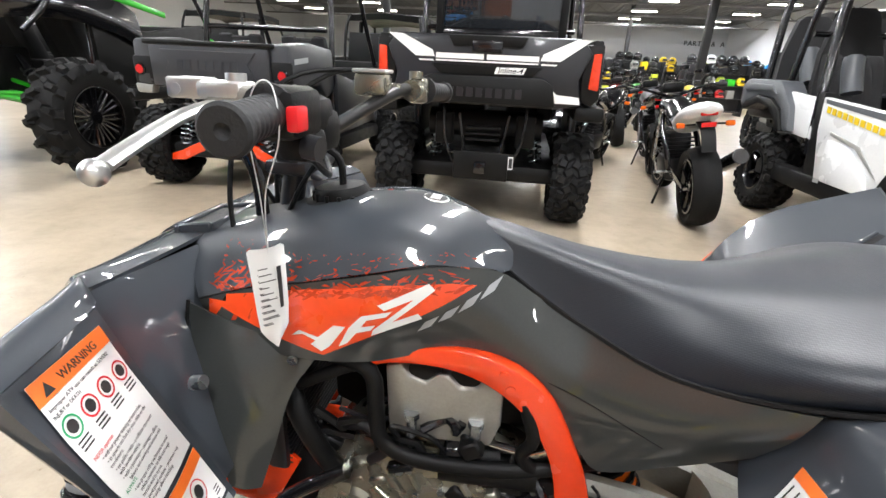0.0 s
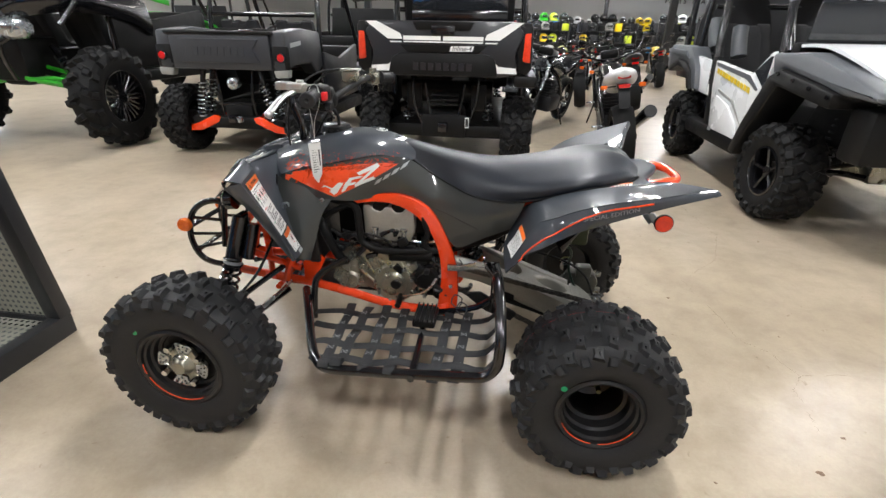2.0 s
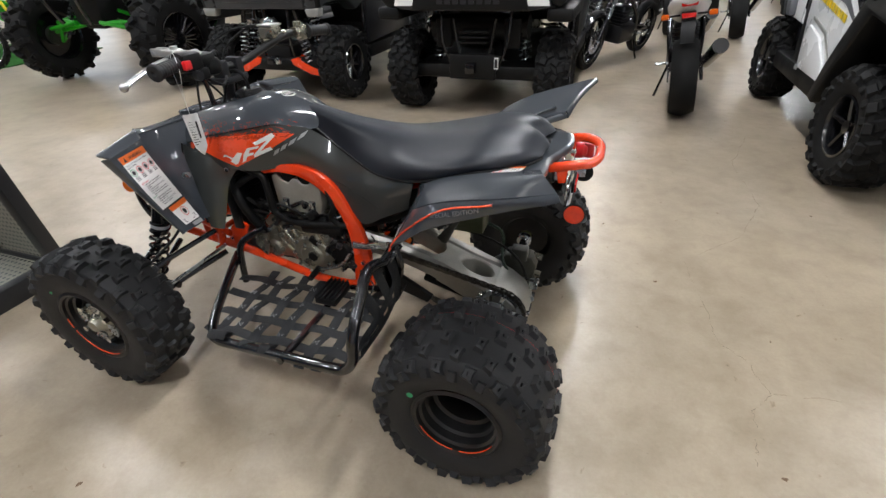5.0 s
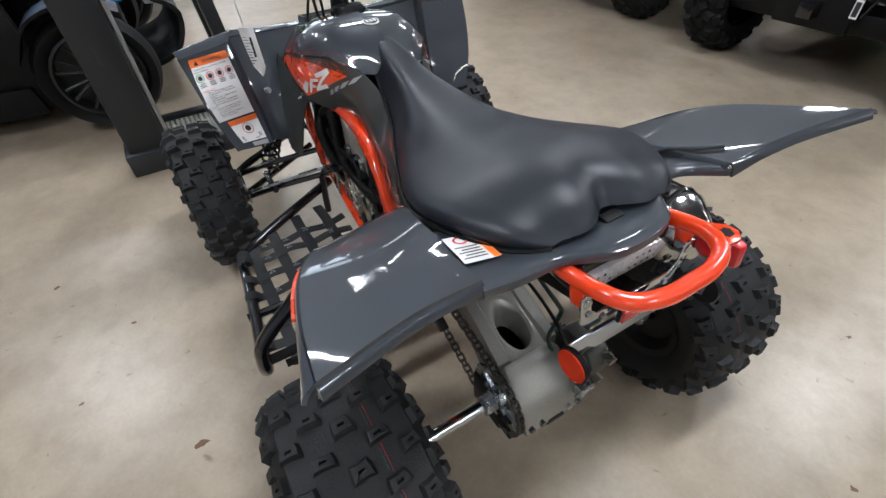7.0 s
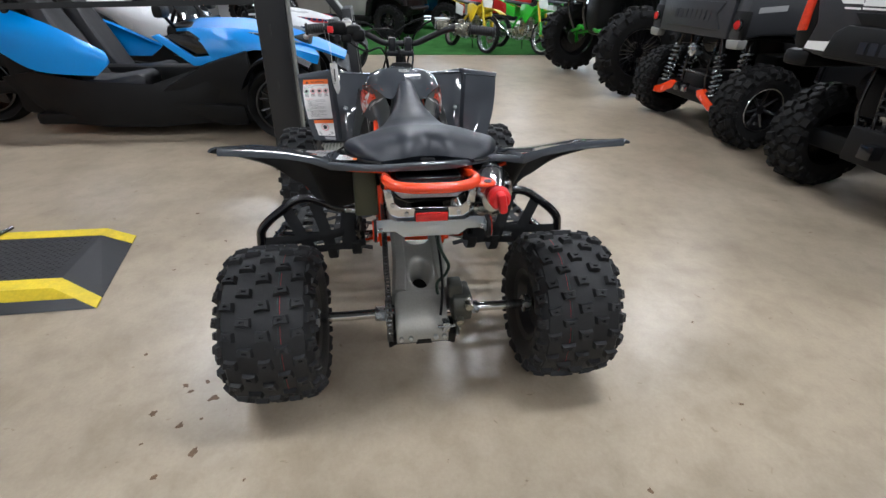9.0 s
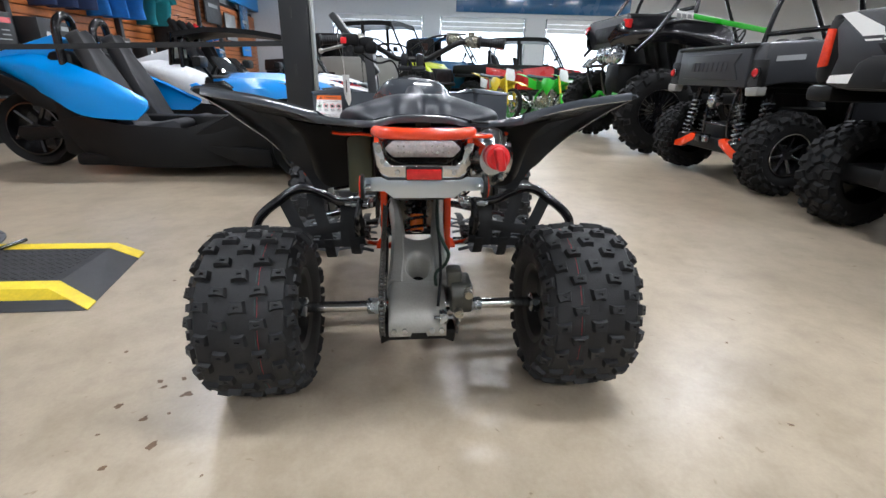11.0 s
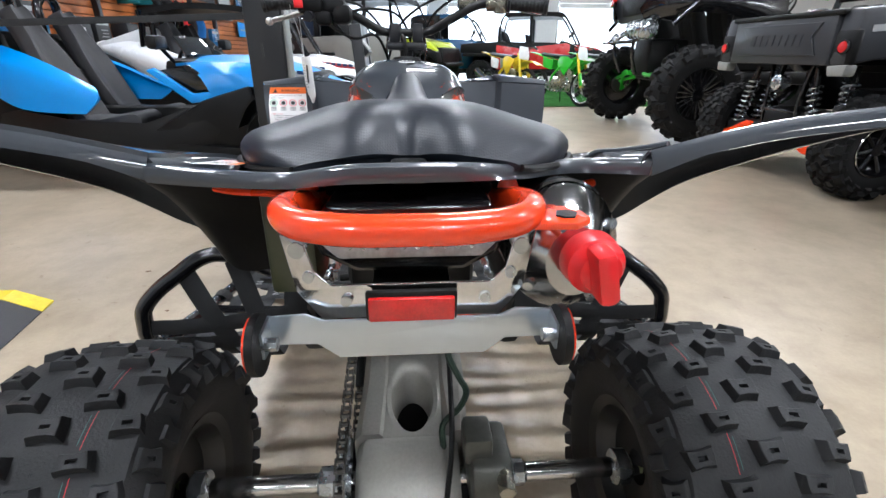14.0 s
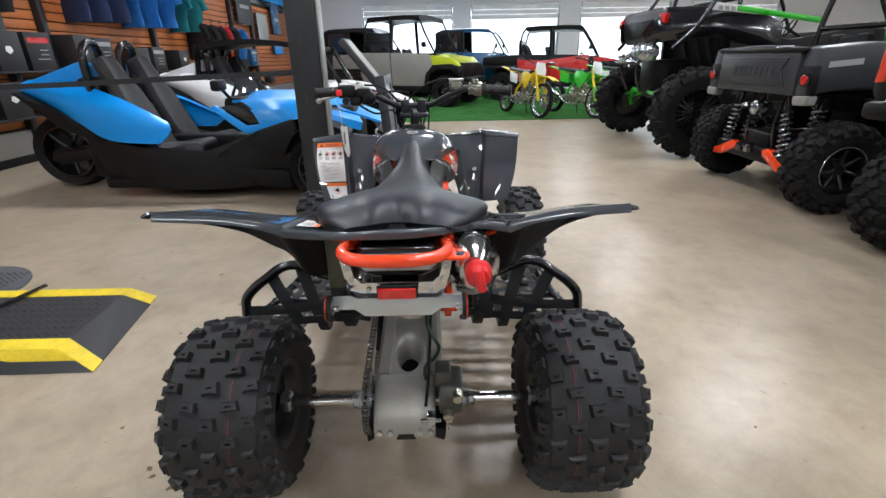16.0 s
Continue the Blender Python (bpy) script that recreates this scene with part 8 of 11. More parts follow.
    if screen:
        pslab("windscreen", e, "glass_dark", [(-hw * 0.86, belt + 0.06), (hw * 0.86, belt + 0.06), (hw * 0.8, top - 0.06), (-hw * 0.8, top - 0.06)], -0.004, 0.004, "x", 0.0, "",
              Matrix.Translation((-wb + 0.34, 0, 0)) @ Matrix.Translation((0, 0, belt)) @ Matrix.Rotation(radians(26), 4, "Y") @ Matrix.Translation((0, 0, -belt)))
    bm = bmesh.new()
    pts = [(0.17 * math.cos(a), 0.17 * math.sin(a), 0.0) for a in [2 * math.pi * i / 12 for i in range(12)]]
    tube(bm, pts, 0.014, 6, 2, True)
    for a in (0.5, 2.6, 4.7):
        rod(bm, (0, 0, -0.03), (0.165 * math.cos(a), 0.165 * math.sin(a), 0), 0.010, 6)
    rod(bm, (0, 0, 0), (0, 0, -0.32), 0.02, 8)
    part("steering_wheel", bm, "black_plastic", e, "", Matrix.Translation((-wb + 0.72, -0.32, belt + 0.12)) @ Matrix.Rotation(radians(62), 4, "Y"))
    # front body
    ppatch("hood", e, hood, [[(-wb - 0.40 - nose_len, y, z0 + 0.36 - 0.08 * abs(y) / hw), (-wb - 0.34 - nose_len, y, belt - 0.12 - 0.05 * abs(y) / hw), (-wb - 0.05 - nose_len * 0.5, y, belt - 0.02 - 0.05 * abs(y) / hw), (-wb + 0.30, y, belt + 0.06 - 0.03 * abs(y) / hw)] for y in (-hw * 0.72, -hw * 0.4, 0, hw * 0.4, hw * 0.72)], "", 5, 3, 0.02)
    pbox("dashboard", e, "black_plastic", (-wb + 0.26, -hw * 0.92, belt - 0.22), (-wb + 0.48, hw * 0.92, belt + 0.05), 0.04)
    pbox("grille", e, "black_plastic", (-wb - 0.42 - nose_len, -hw * 0.45, z0 + 0.10), (-wb - 0.34 - nose_len, hw * 0.45, z0 + 0.34), 0.02)
    pbars("front_bumper", e, cage, [[(-wb - 0.30 - nose_len, -hw * 0.5, z0), (-wb - 0.46 - nose_len, -hw * 0.5, z0 + 0.06), (-wb - 0.47 - nose_len, -hw * 0.5, z0 + 0.28), (-wb - 0.47 - nose_len, hw * 0.5, z0 + 0.28), (-wb - 0.46 - nose_len, hw * 0.5, z0 + 0.06), (-wb - 0.30 - nose_len, hw * 0.5, z0)]], 0.02, "", 1)
    for s in both:
        pbox("headlight", e, "clear_lens", (-wb - 0.41 - nose_len, s * hw * 0.60 - 0.09, z0 + 0.27), (-wb - 0.34 - nose_len, s * hw * 0.60 + 0.09, z0 + 0.37), 0.02)
        if not fender:
            continue
        ppatch("front_fender", e, hood, [[(-wb - 0.36, s * y, z0 + 0.40), (-wb - 0.18, s * y, R * 2 + 0.09), (-wb + 0.10, s * y, R * 2 + 0.12), (-wb + 0.36, s * y, R * 2 - 0.02), (-wb + 0.44, s * y, z0 + 0.14)] for y in (hw * 0.66, hw * 0.85, hw * 1.04)], "", 4, 2, 0.02)


def bar_letters(parent, material, x, y0, y1, z0, z1, n, label="", slant=0.2, proud=0.004):
    """Raised plain bars in place of a maker's name, on a face that looks to +x."""
    w = (y1 - y0) / n
    for i in range(n):
        a = y0 + i * w
        k = slant * (z1 - z0)
        pslab("emblem_bar", parent, material, [(a + w * 0.12, z0), (a + w * 0.80, z0), (a + w * 0.80 + k, z1), (a + w * 0.12 + k, z1)], x, x + proud, "x", 0.0, label)


def at_world(x, y, degrees):
    return Matrix.Translation((x, y, 0)) @ Matrix.Rotation(radians(degrees), 4, "Z")


# black utility side-by-side with white graphics
v1 = empty("utility_vehicle", at_world(-0.27, 2.98, -90), "black utility side-by-side with white tailgate graphics and red lamps", "utility vehicle")
utv_core(v1, 2.3, 0.66, 0.345, 0.26, 0.18, "trail", "star", hood="black_gloss", hw=0.72, z0=0.38, belt=1.05, top=1.98, zin=0.40, seat_z=0.62, rear_x=-0.75, door="black_plastic")
pslab("tailgate", v1, "graphite", [(-0.60, 1.305), (0.60, 1.305), (0.665, 1.22), (0.60, 1.06), (0.63, 0.905), (0.47, 0.875), (-0.47, 0.875), (-0.63, 0.905), (-0.60, 1.06), (-0.665, 1.22)], 0.37, 0.425, "x", 0.012)
pslab("tailgate_relief", v1, "black_plastic", [(-0.44, 1.02), (-0.37, 1.06), (0.37, 1.06), (0.44, 1.02), (0.47, 0.885), (-0.47, 0.885)], 0.420, 0.447, "x", 0.010)
pslab("tailgate_band", v1, "black_plastic", [(-0.37, 1.125), (0.37, 1.125), (0.30, 1.06), (-0.30, 1.06)], 0.420, 0.432, "x", 0.004)
pslab("tailgate_band", v1, "black_plastic", [(-0.26, 1.30), (0.26, 1.30), (0.22, 1.235), (-0.22, 1.235)], 0.420, 0.436, "x", 0.004)
pbox("tailgate_handle", v1, "black_gloss", (0.415, -0.10, 1.195), (0.445, 0.10, 1.275), 0.012)
bar_letters(v1, "graphite", 0.446, -0.26, 0.26, 0.925, 0.985, 8, "", 0.0)
for s in both:
    pslab("white_graphic", v1, "white_decal", [(s * 0.655, 1.298), (s * 0.56, 1.298), (s * 0.36, 1.205), (s * 0.345, 1.165), (s * 0.47, 1.165)], 0.424, 0.4285, "x", 0.0, "white angular stripe")
    pslab("white_graphic", v1, "white_decal", [(s * 0.355, 1.148), (s * 0.455, 1.148), (s * 0.445, 1.138), (s * 0.35, 1.138)], 0.424, 0.4285, "x", 0.0)
    pslab("white_graphic", v1, "white_decal", [(s * 0.31, 1.012), (s * 0.42, 1.012), (s * 0.47, 0.965), (s * 0.615, 0.955), (s * 0.625, 0.912), (s * 0.375, 0.912)], 0.424, 0.4285, "x", 0.0)
    pslab("lamp_housing", v1, "black_plastic", [(s * 0.60, 1.27), (s * 0.735, 1.28), (s * 0.745, 0.95), (s * 0.70, 0.90), (s * 0.625, 0.93)], 0.20, 0.412, "x", 0.015)
    pslab("tail_lamp", v1, "lamp_orange_red", [(s * 0.672, 1.22), (s * 0.722, 1.225), (s * 0.728, 1.0), (s * 0.665, 1.01)], 0.405, 0.432, "x", 0.008, "tall red tail lamp")
    pslab("box_side", v1, "black_plastic", [(0.40, 0.93), (0.41, 1.30), (-0.80, 1.30), (-0.80, 0.80), (-0.46, 0.80), (-0.34, 0.92), (0.2, 0.92)], s * 0.66, s * 0.725, "y", 0.012)
    pbox("rear_fender", v1, "black_plastic", (-0.46, s * 0.70 - 0.10, 0.80), (0.40, s * 0.70 + 0.10, 0.90), 0.03)
for y0, y1 in ((-0.335, -0.02), (0.0, 0.335)):
    pslab("white_graphic", v1, "white_decal", [(y0, 1.190), (y1, 1.190), (y1, 1.158), (y0, 1.158)], 0.431, 0.4365, "x", 0.0)
pslab("white_graphic", v1, "white_decal", [(-0.335, 1.150), (0.335, 1.150), (0.33, 1.140), (-0.33, 1.140)], 0.431, 0.4365, "x", 0.0)
pslab("name_plate", v1, "white_decal", [(0.055, 1.075), (0.245, 1.078), (0.262, 1.118), (0.070, 1.115)], 0.430, 0.4355, "x", 0.0)
letters("Inline-4", 0.048, "ink", v1, Matrix.Translation((0.4365, 0.158, 1.097)) @ Matrix.Rotation(radians(90), 4, "Z") @ Matrix.Rotation(radians(90), 4, "X"), "black lettering on white", 0.25, 0.001, 0.165, 0.0006)
pbox("cargo_floor", v1, "black_plastic", (-0.80, -0.66, 0.88), (0.38, 0.66, 0.92), 0.01)
pbox("box_front", v1, "black_plastic", (-0.82, -0.70, 0.80), (-0.76, 0.70, 1.32), 0.015)
pbox("cab_back_panel", v1, "black_gloss", (-0.80, -0.56, 1.30), (-0.77, 0.56, 1.43), 0.015)
pbox("rear_window", v1, "glass_dark", (-0.79, -0.50, 1.43), (-0.782, 0.50, 1.92), 0.003, "smoked rear window")
for s in both:
    pbox("window_frame", v1, "black_plastic", (-0.82, s * 0.53 - 0.035, 1.30), (-0.765, s * 0.53 + 0.035, 2.0), 0.012)
    pbars("frame_tube", v1, "black_gloss", [[(0.20, s * 0.30, 0.88), (0.24, s * 0.28, 0.62), (0.22, s * 0.20, 0.42)]], 0.012, "", 3)
    pbars("frame_tube", v1, "black_gloss", [[(0.24, s * 0.18, 0.80), (0.26, s * 0.11, 0.42)]], 0.011, "", 1)
    pbox("heat_guard", v1, "black_plastic", (0.10, s * 0.30 - 0.07, 0.56), (0.16, s * 0.30 + 0.07, 0.80), 0.02)
pbars("cross_tube", v1, "black_gloss", [[(0.25, -0.24, 0.52), (0.26, 0.24, 0.52)]], 0.012, "", 1)
pbox("hitch_receiver", v1, "black_gloss", (0.25, -0.04, 0.40), (0.40, 0.04, 0.48), 0.008)
pbox("rear_skid", v1, "black_plastic", (0.28, -0.20, 0.34), (0.32, 0.20, 0.54), 0.01)
pbox("data_plate", v1, "label_white", (0.356, 0.20, 0.44), (0.360, 0.235, 0.53), 0.0, "small white data plate")
pbox("plate_print", v1, "ink", (0.3605, 0.205, 0.45), (0.362, 0.23, 0.52), 0.0)
for i, z in enumerate((0.62, 0.66, 0.70)):
    pbox("guard_fin", v1, "black_plastic", (0.20, -0.12, z), (0.30, 0.12, z + 0.015), 0.004)
bm = bmesh.new()
rod(bm, (0.05, -0.42, 0.72), (0.05, 0.42, 0.72), 0.10, 18)
part("muffler", bm, "black_plastic", v1)

# graphite side-by-side with red-orange suspension arms
v2 = empty("sport_utility_vehicle", at_world(-2.42, 3.10, -90), "graphite grey side-by-side with orange-red suspension arms and cargo bed", "utility vehicle")
utv_core(v2, 2.2, 0.675, 0.345, 0.26, 0.175, "trail", "star", hood="graphite", hw=0.66, z0=0.34, belt=0.98, top=1.86, zin=0.36, seat_z=0.58, rear_x=-0.55, arm="black_gloss", spring="steel", roof=None, door="graphite", lip=True)
pslab("tailgate", v2, "bed_grey", [(-0.50, 1.17), (0.50, 1.17), (0.50, 0.86), (-0.50, 0.86)], 0.27, 0.325, "x", 0.015)
pslab("tailgate_relief", v2, "bed_grey", [(-0.40, 1.13), (0.40, 1.13), (0.33, 1.04), (0.40, 0.92), (-0.40, 0.92), (-0.33, 1.04)], 0.322, 0.338, "x", 0.006)
bar_letters(v2, "bed_grey", 0.338, -0.27, 0.26, 0.985, 1.06, 8, "", 0.15)
pbox("bed_lip", v2, "black_plastic", (0.22, -0.54, 1.165), (0.34, 0.54, 1.20), 0.014)
pbox("latch", v2, "polished", (0.27, 0.22, 1.185), (0.33, 0.34, 1.215), 0.008, "bright tailgate latch")
for s in both:
    pslab("bed_side", v2, "bed_grey", [(0.32, 0.86), (0.30, 1.20), (-0.10, 1.23), (-0.55, 1.20), (-0.60, 0.86), (-0.4, 0.78), (-0.25, 0.90), (0.1, 0.90)], s * 0.50, s * 0.655, "y", 0.03)
    pbox("lamp_panel", v2, "black_plastic", (0.26, s * 0.585 - 0.085, 0.86), (0.315, s * 0.585 + 0.085, 1.08), 0.025)
    bm = bmesh.new()
    revolve(bm, [(0.30, 0.046), (0.325, 0.046), (0.332, 0.040)], 20, "x", Matrix.Translation((0, s * 0.60, 0.975)))
    lamp_ = part("tail_lamp", bm, "black_gloss", v2, "round red tail lamp")
    bm = bmesh.new()
    revolve(bm, [(0.330, 0.036), (0.338, 0.030), (0.340, 0.01)], 20, "x", Matrix.Translation((0, s * 0.60, 0.975)))
    part("lens", bm, "red_lens", lamp_)
    pslab("corner_pad", v2, "perforated", [(s * 0.51, 0.86), (s * 0.665, 0.87), (s * 0.655, 0.80), (s * 0.53, 0.795)], 0.24, 0.325, "x", 0.012, "pale grey corner pad")
    bm = bmesh.new()
    slab(bm, [(s * 0.18, 0.395), (s * 0.25, 0.415), (s * 0.42, 0.335), (s * 0.52, 0.305), (s * 0.53, 0.245), (s * 0.40, 0.255), (s * 0.20, 0.345)], 0.17, 0.225, "x", 0.008)
    rod(bm, (0.05, s * 0.20, 0.40), (0.12, s * 0.50, 0.30), 0.018, 8)
    part("rear_arm", bm, "orange", v2, "orange-red painted rear suspension arm")
    shock(v2, (0.18, s * 0.30, 0.84), (0.20, s * 0.40, 0.34), "steel", 0.040)
    pbars("frame_tube", v2, "black_gloss", [[(0.14, s * 0.20, 0.86), (0.16, s * 0.17, 0.60), (0.14, s * 0.18, 0.40)]], 0.014, "", 3)
    pslab("emblem_plate", v2, "silver_decal", [(-0.02, 1.08), (0.22, 1.06), (0.22, 1.10), (-0.02, 1.12)], s * 0.655, s * 0.659, "y", 0.0)
pbars("cross_tube", v2, "black_gloss", [[(0.15, -0.20, 0.52), (0.15, 0.20, 0.52)]], 0.016, "", 1)
pbox("gear_case", v2, "black_plastic", (-0.20, -0.17, 0.30), (0.14, 0.17, 0.52), 0.03)
pbox("bed_floor", v2, "black_plastic", (-0.6, -0.52, 0.86), (0.28, 0.52, 0.91), 0.01)
pbox("bed_front", v2, "black_plastic", (-0.62, -0.6, 0.8), (-0.57, 0.6, 1.22), 0.01)
bm = bmesh.new()
revolve(bm, [(0.20, 0.05), (0.285, 0.056), (0.295, 0.045), (0.30, 0.018)], 20, "x")
part("exhaust_outlet", bm, "steel", v2, "round bright steel exhaust outlet", Matrix.Translation((0, 0.05, 0.73)))
pbox("hitch_receiver", v2, "black_gloss", (0.20, -0.035, 0.36), (0.32, 0.035, 0.43), 0.008)
pbox("hitch_lug", v2, "steel", (0.26, 0.04, 0.36), (0.30, 0.10, 0.42), 0.01)

# tall mud machine with green accents
v3 = empty("mud_utility_vehicle", at_world(-4.97, 3.15, -90), "tall black and green side-by-side on big mud tyres", "utility vehicle")
utv_core(v3, 2.5, 1.0, 0.515, 0.30, 0.275, "mud", "spokes", hood="green_paint", hw=0.86, z0=0.66, belt=1.36, top=2.15, zin=0.68, seat_z=0.88, rear_x=-0.35, arm="green_paint", spring="graphite", rim_mat="black_gloss", roof="black_plastic", door="black_plastic", tub=0.30, lip=True)
for s in both:
    bm = bmesh.new()
    for z0, z1, dx in ((0.66, 0.56, 0.10), (0.80, 0.66, -0.05), (0.70, 0.60, 0.22)):
        rod(bm, (dx, s * 0.20, z0), (dx * 0.4, s * 0.86, z1), 0.022, 8)
    part("radius_rod", bm, "green_paint", v3, "bright green radius rods")
    ppatch("rear_quarter", v3, "black_gloss", [[(0.46, s * 0.40, 1.40), (0.36, s * 0.60, 1.58), (-0.1, s * 0.78, 1.62), (-0.6, s * 0.86, 1.58), (-0.9, s * 0.88, 1.46)],
                                            [(0.44, s * 0.44, 1.34), (0.32, s * 0.70, 1.44), (-0.1, s * 0.90, 1.46), (-0.6, s * 0.92, 1.38), (-0.9, s * 0.92, 1.24)],
                                            [(0.40, s * 0.42, 1.27), (0.26, s * 0.68, 1.33), (-0.1, s * 0.86, 1.35), (-0.6, s * 0.90, 1.26), (-0.9, s * 0.90, 1.12)]], "", 4, 4, 0.03)
    pslab("green_stripe", v3, "green_paint", [(-0.35, 1.66), (-1.35, 1.52), (-1.35, 1.46), (-0.35, 1.60)], s * 0.885, s * 0.905, "y", 0.004, "bright green side stripe")
    pslab("white_stripe", v3, "white_decal", [(-0.06, 1.70), (-0.72, 1.62), (-0.72, 1.55), (-0.06, 1.62)], s * 0.872, s * 0.90, "y", 0.004)
    for i in range(8):
        pslab("emblem_bar", v3, "silver_decal", [(-0.68 + 0.07 * i, 1.575 + 0.005 * i), (-0.63 + 0.07 * i, 1.58 + 0.005 * i), (-0.62 + 0.07 * i, 1.625 + 0.005 * i), (-0.67 + 0.07 * i, 1.62 + 0.005 * i)], s * 0.90, s * 0.904, "y", 0.0)
    pslab("tail_lamp", v3, "red_lens", [(s * 0.56, 1.62), (s * 0.74, 1.60), (s * 0.73, 1.50), (s * 0.58, 1.53)], 0.33, 0.38, "x", 0.008, "angular red tail lamp")
    pbars("frame_tube", v3, "black_gloss", [[(0.42, s * 0.30, 1.16), (0.44, s * 0.26, 0.95), (0.34, s * 0.22, 0.70)]], 0.022, "", 3)
    pbars("rear_bar", v3, "black_gloss", [[(0.30, s * 0.86, 1.22), (0.05, s * 0.92, 1.5), (-0.30, s * 0.84, 2.06)]], 0.026, "", 3)
pslab("tail_panel", v3, "bed_grey", [(-0.62, 1.66), (0.62, 1.66), (0.66, 1.52), (0.42, 1.28), (-0.42, 1.28), (-0.66, 1.52)], 0.30, 0.36, "x", 0.02)
pslab("tail_relief", v3, "black_plastic", [(-0.36, 1.56), (0.36, 1.56), (0.30, 1.36), (-0.30, 1.36)], 0.352, 0.375, "x", 0.008)
pbox("cargo_rack", v3, "black_plastic", (-0.55, -0.60, 1.62), (0.34, 0.60, 1.68), 0.02)
bm = bmesh.new()
revolve(bm, [(-0.27, 0.045), (-0.24, 0.075), (-0.19, 0.095), (0.17, 0.095), (0.22, 0.075), (0.25, 0.045)], 24, "y")
mf = part("exhaust_canister", bm, "steel", v3, "bright steel exhaust canister", Matrix.Translation((0.40, 0.34, 1.19)) @ Matrix.Diagonal((1.15, 1.1, 1.15, 1)))
bm = bmesh.new()
rod(bm, (0.02, -0.30, -0.02), (0.14, -0.36, -0.10), 0.03, 12)
part("outlet", bm, "steel", mf)
pbars("bumper", v3, "black_gloss", [[(0.36, -0.44, 1.16), (0.48, -0.36, 1.06), (0.48, 0.36, 1.06), (0.36, 0.44, 1.16)]], 0.024, "", 1)
pbox("gear_case", v3, "black_plastic", (-0.3, -0.22, 0.66), (0.20, 0.22, 1.1), 0.05)

# white and grey side-by-side that faces the other way
v4 = empty("trail_utility_vehicle", at_world(2.92, 4.02, 90), "white and grey two-row side-by-side with black wheels", "utility vehicle")
utv_core(v4, 2.05, 0.64, 0.345, 0.27, 0.175, "trail", "five", hood="white_plastic", fender=False, nose_len=0.36, hw=0.70, z0=0.38, belt=1.12, top=1.92, zin=0.38, seat_z=0.62, rear_x=0.0, spring="graphite", steer=4.0, roof="grey_plastic")
for s in both:
    # front door with raised relief and quarter window
    fd = pslab("door", v4, "white_plastic", [(-0.89, 0.42), (-1.52, 0.41), (-1.69, 0.82), (-1.75, 1.14), (-1.69, 1.135), (-1.46, 0.965), (-0.70, 1.03), (-0.74, 0.80)], s * 0.685, s * 0.735, "y", 0.012, "white front door")
    pslab("relief", fd, "white_plastic", [(-0.93, 0.745), (-1.20, 0.695), (-1.42, 0.575), (-1.49, 0.455), (-0.95, 0.455)], s * 0.733, s * 0.756, "y", 0.012)
    pslab("relief", fd, "perforated", [(-0.92, 0.775), (-1.23, 0.72), (-1.47, 0.585), (-1.50, 0.575), (-1.26, 0.742), (-0.92, 0.80)], s * 0.733, s * 0.741, "y", 0.003)
    pslab("quarter_window", fd, "glass_dark", [(-1.51, 0.985), (-1.69, 1.105), (-1.725, 1.105), (-1.70, 0.88)], s * 0.733, s * 0.740, "y", 0.0, "dark quarter window")
    pslab("door_top_strip", fd, "grey_plastic", [(-0.74, 1.015), (-1.44, 0.955), (-1.62, 0.865), (-1.60, 0.85), (-1.40, 0.92), (-0.76, 0.985)], s * 0.733, s * 0.738, "y", 0.0, "grey graphic strip")
    for i in range(11):
        a, z = -0.80 - 0.066 * i, 0.925 - 0.0095 * i
        pslab("emblem_bar", fd, "yellow_paint", [(a, z), (a - 0.046, z - 0.007), (a - 0.040, z + 0.036), (a + 0.006, z + 0.043)], s * 0.7385, s * 0.7415, "y", 0.0)
    pslab("data_plate", fd, "silver_decal", [(-0.93, 0.44), (-1.00, 0.44), (-1.00, 0.47), (-0.93, 0.47)], s * 0.7565, s * 0.7585, "y", 0.0)
    pslab("door_skin", v4, "white_plastic", [(-0.07, 1.06), (-0.58, 1.02), (-0.69, 0.71), (-0.30, 0.73), (-0.10, 0.90)], s * 0.685, s * 0.735, "y", 0.014, "white rear quarter panel")
    pslab("rear_fender", v4, "grey_plastic", [(0.62, 1.08), (0.51, 1.14), (-0.11, 1.13), (-0.22, 1.05), (-0.35, 0.94), (-0.44, 0.74), (-0.33, 0.735), (-0.22, 0.90), (-0.05, 0.98), (0.20, 1.0), (0.45, 0.93), (0.50, 0.86), (0.58, 0.90)], s * 0.60, s * 0.785, "y", 0.025, "grey angular rear fender")
    pslab("fender_step", v4, "grey_plastic", [(0.52, 1.04), (0.42, 1.10), (-0.02, 1.09), (-0.12, 1.02), (0.0, 1.04), (0.40, 1.04)], s * 0.783, s * 0.80, "y", 0.006)
    pslab("fender_liner", v4, "black_plastic", [(-0.33, 0.735), (-0.22, 0.90), (-0.05, 0.98), (0.20, 1.0), (0.45, 0.93), (0.49, 0.87), (0.42, 0.86), (0.18, 0.93), (-0.03, 0.91), (-0.15, 0.84), (-0.25, 0.73)], s * 0.50, s * 0.80, "y", 0.012)
    pslab("front_wing", v4, "grey_plastic", [(-1.80, 1.13), (-2.24, 1.15), (-2.62, 1.07), (-2.95, 0.98), (-2.97, 0.93), (-2.65, 0.94), (-2.46, 0.975), (-2.00, 1.035), (-1.88, 0.98)], s * 0.52, s * 0.79, "y", 0.03, "grey front wing")
    pslab("wheel_arch_flare", v4, "black_plastic", [(-2.65, 0.945), (-2.46, 0.975), (-2.0, 1.035), (-1.88, 0.98), (-1.66, 0.62), (-1.56, 0.39), (-1.66, 0.37), (-1.80, 0.62), (-2.02, 0.93), (-2.44, 0.88), (-2.64, 0.86)], s * 0.56, s * 0.815, "y", 0.014)
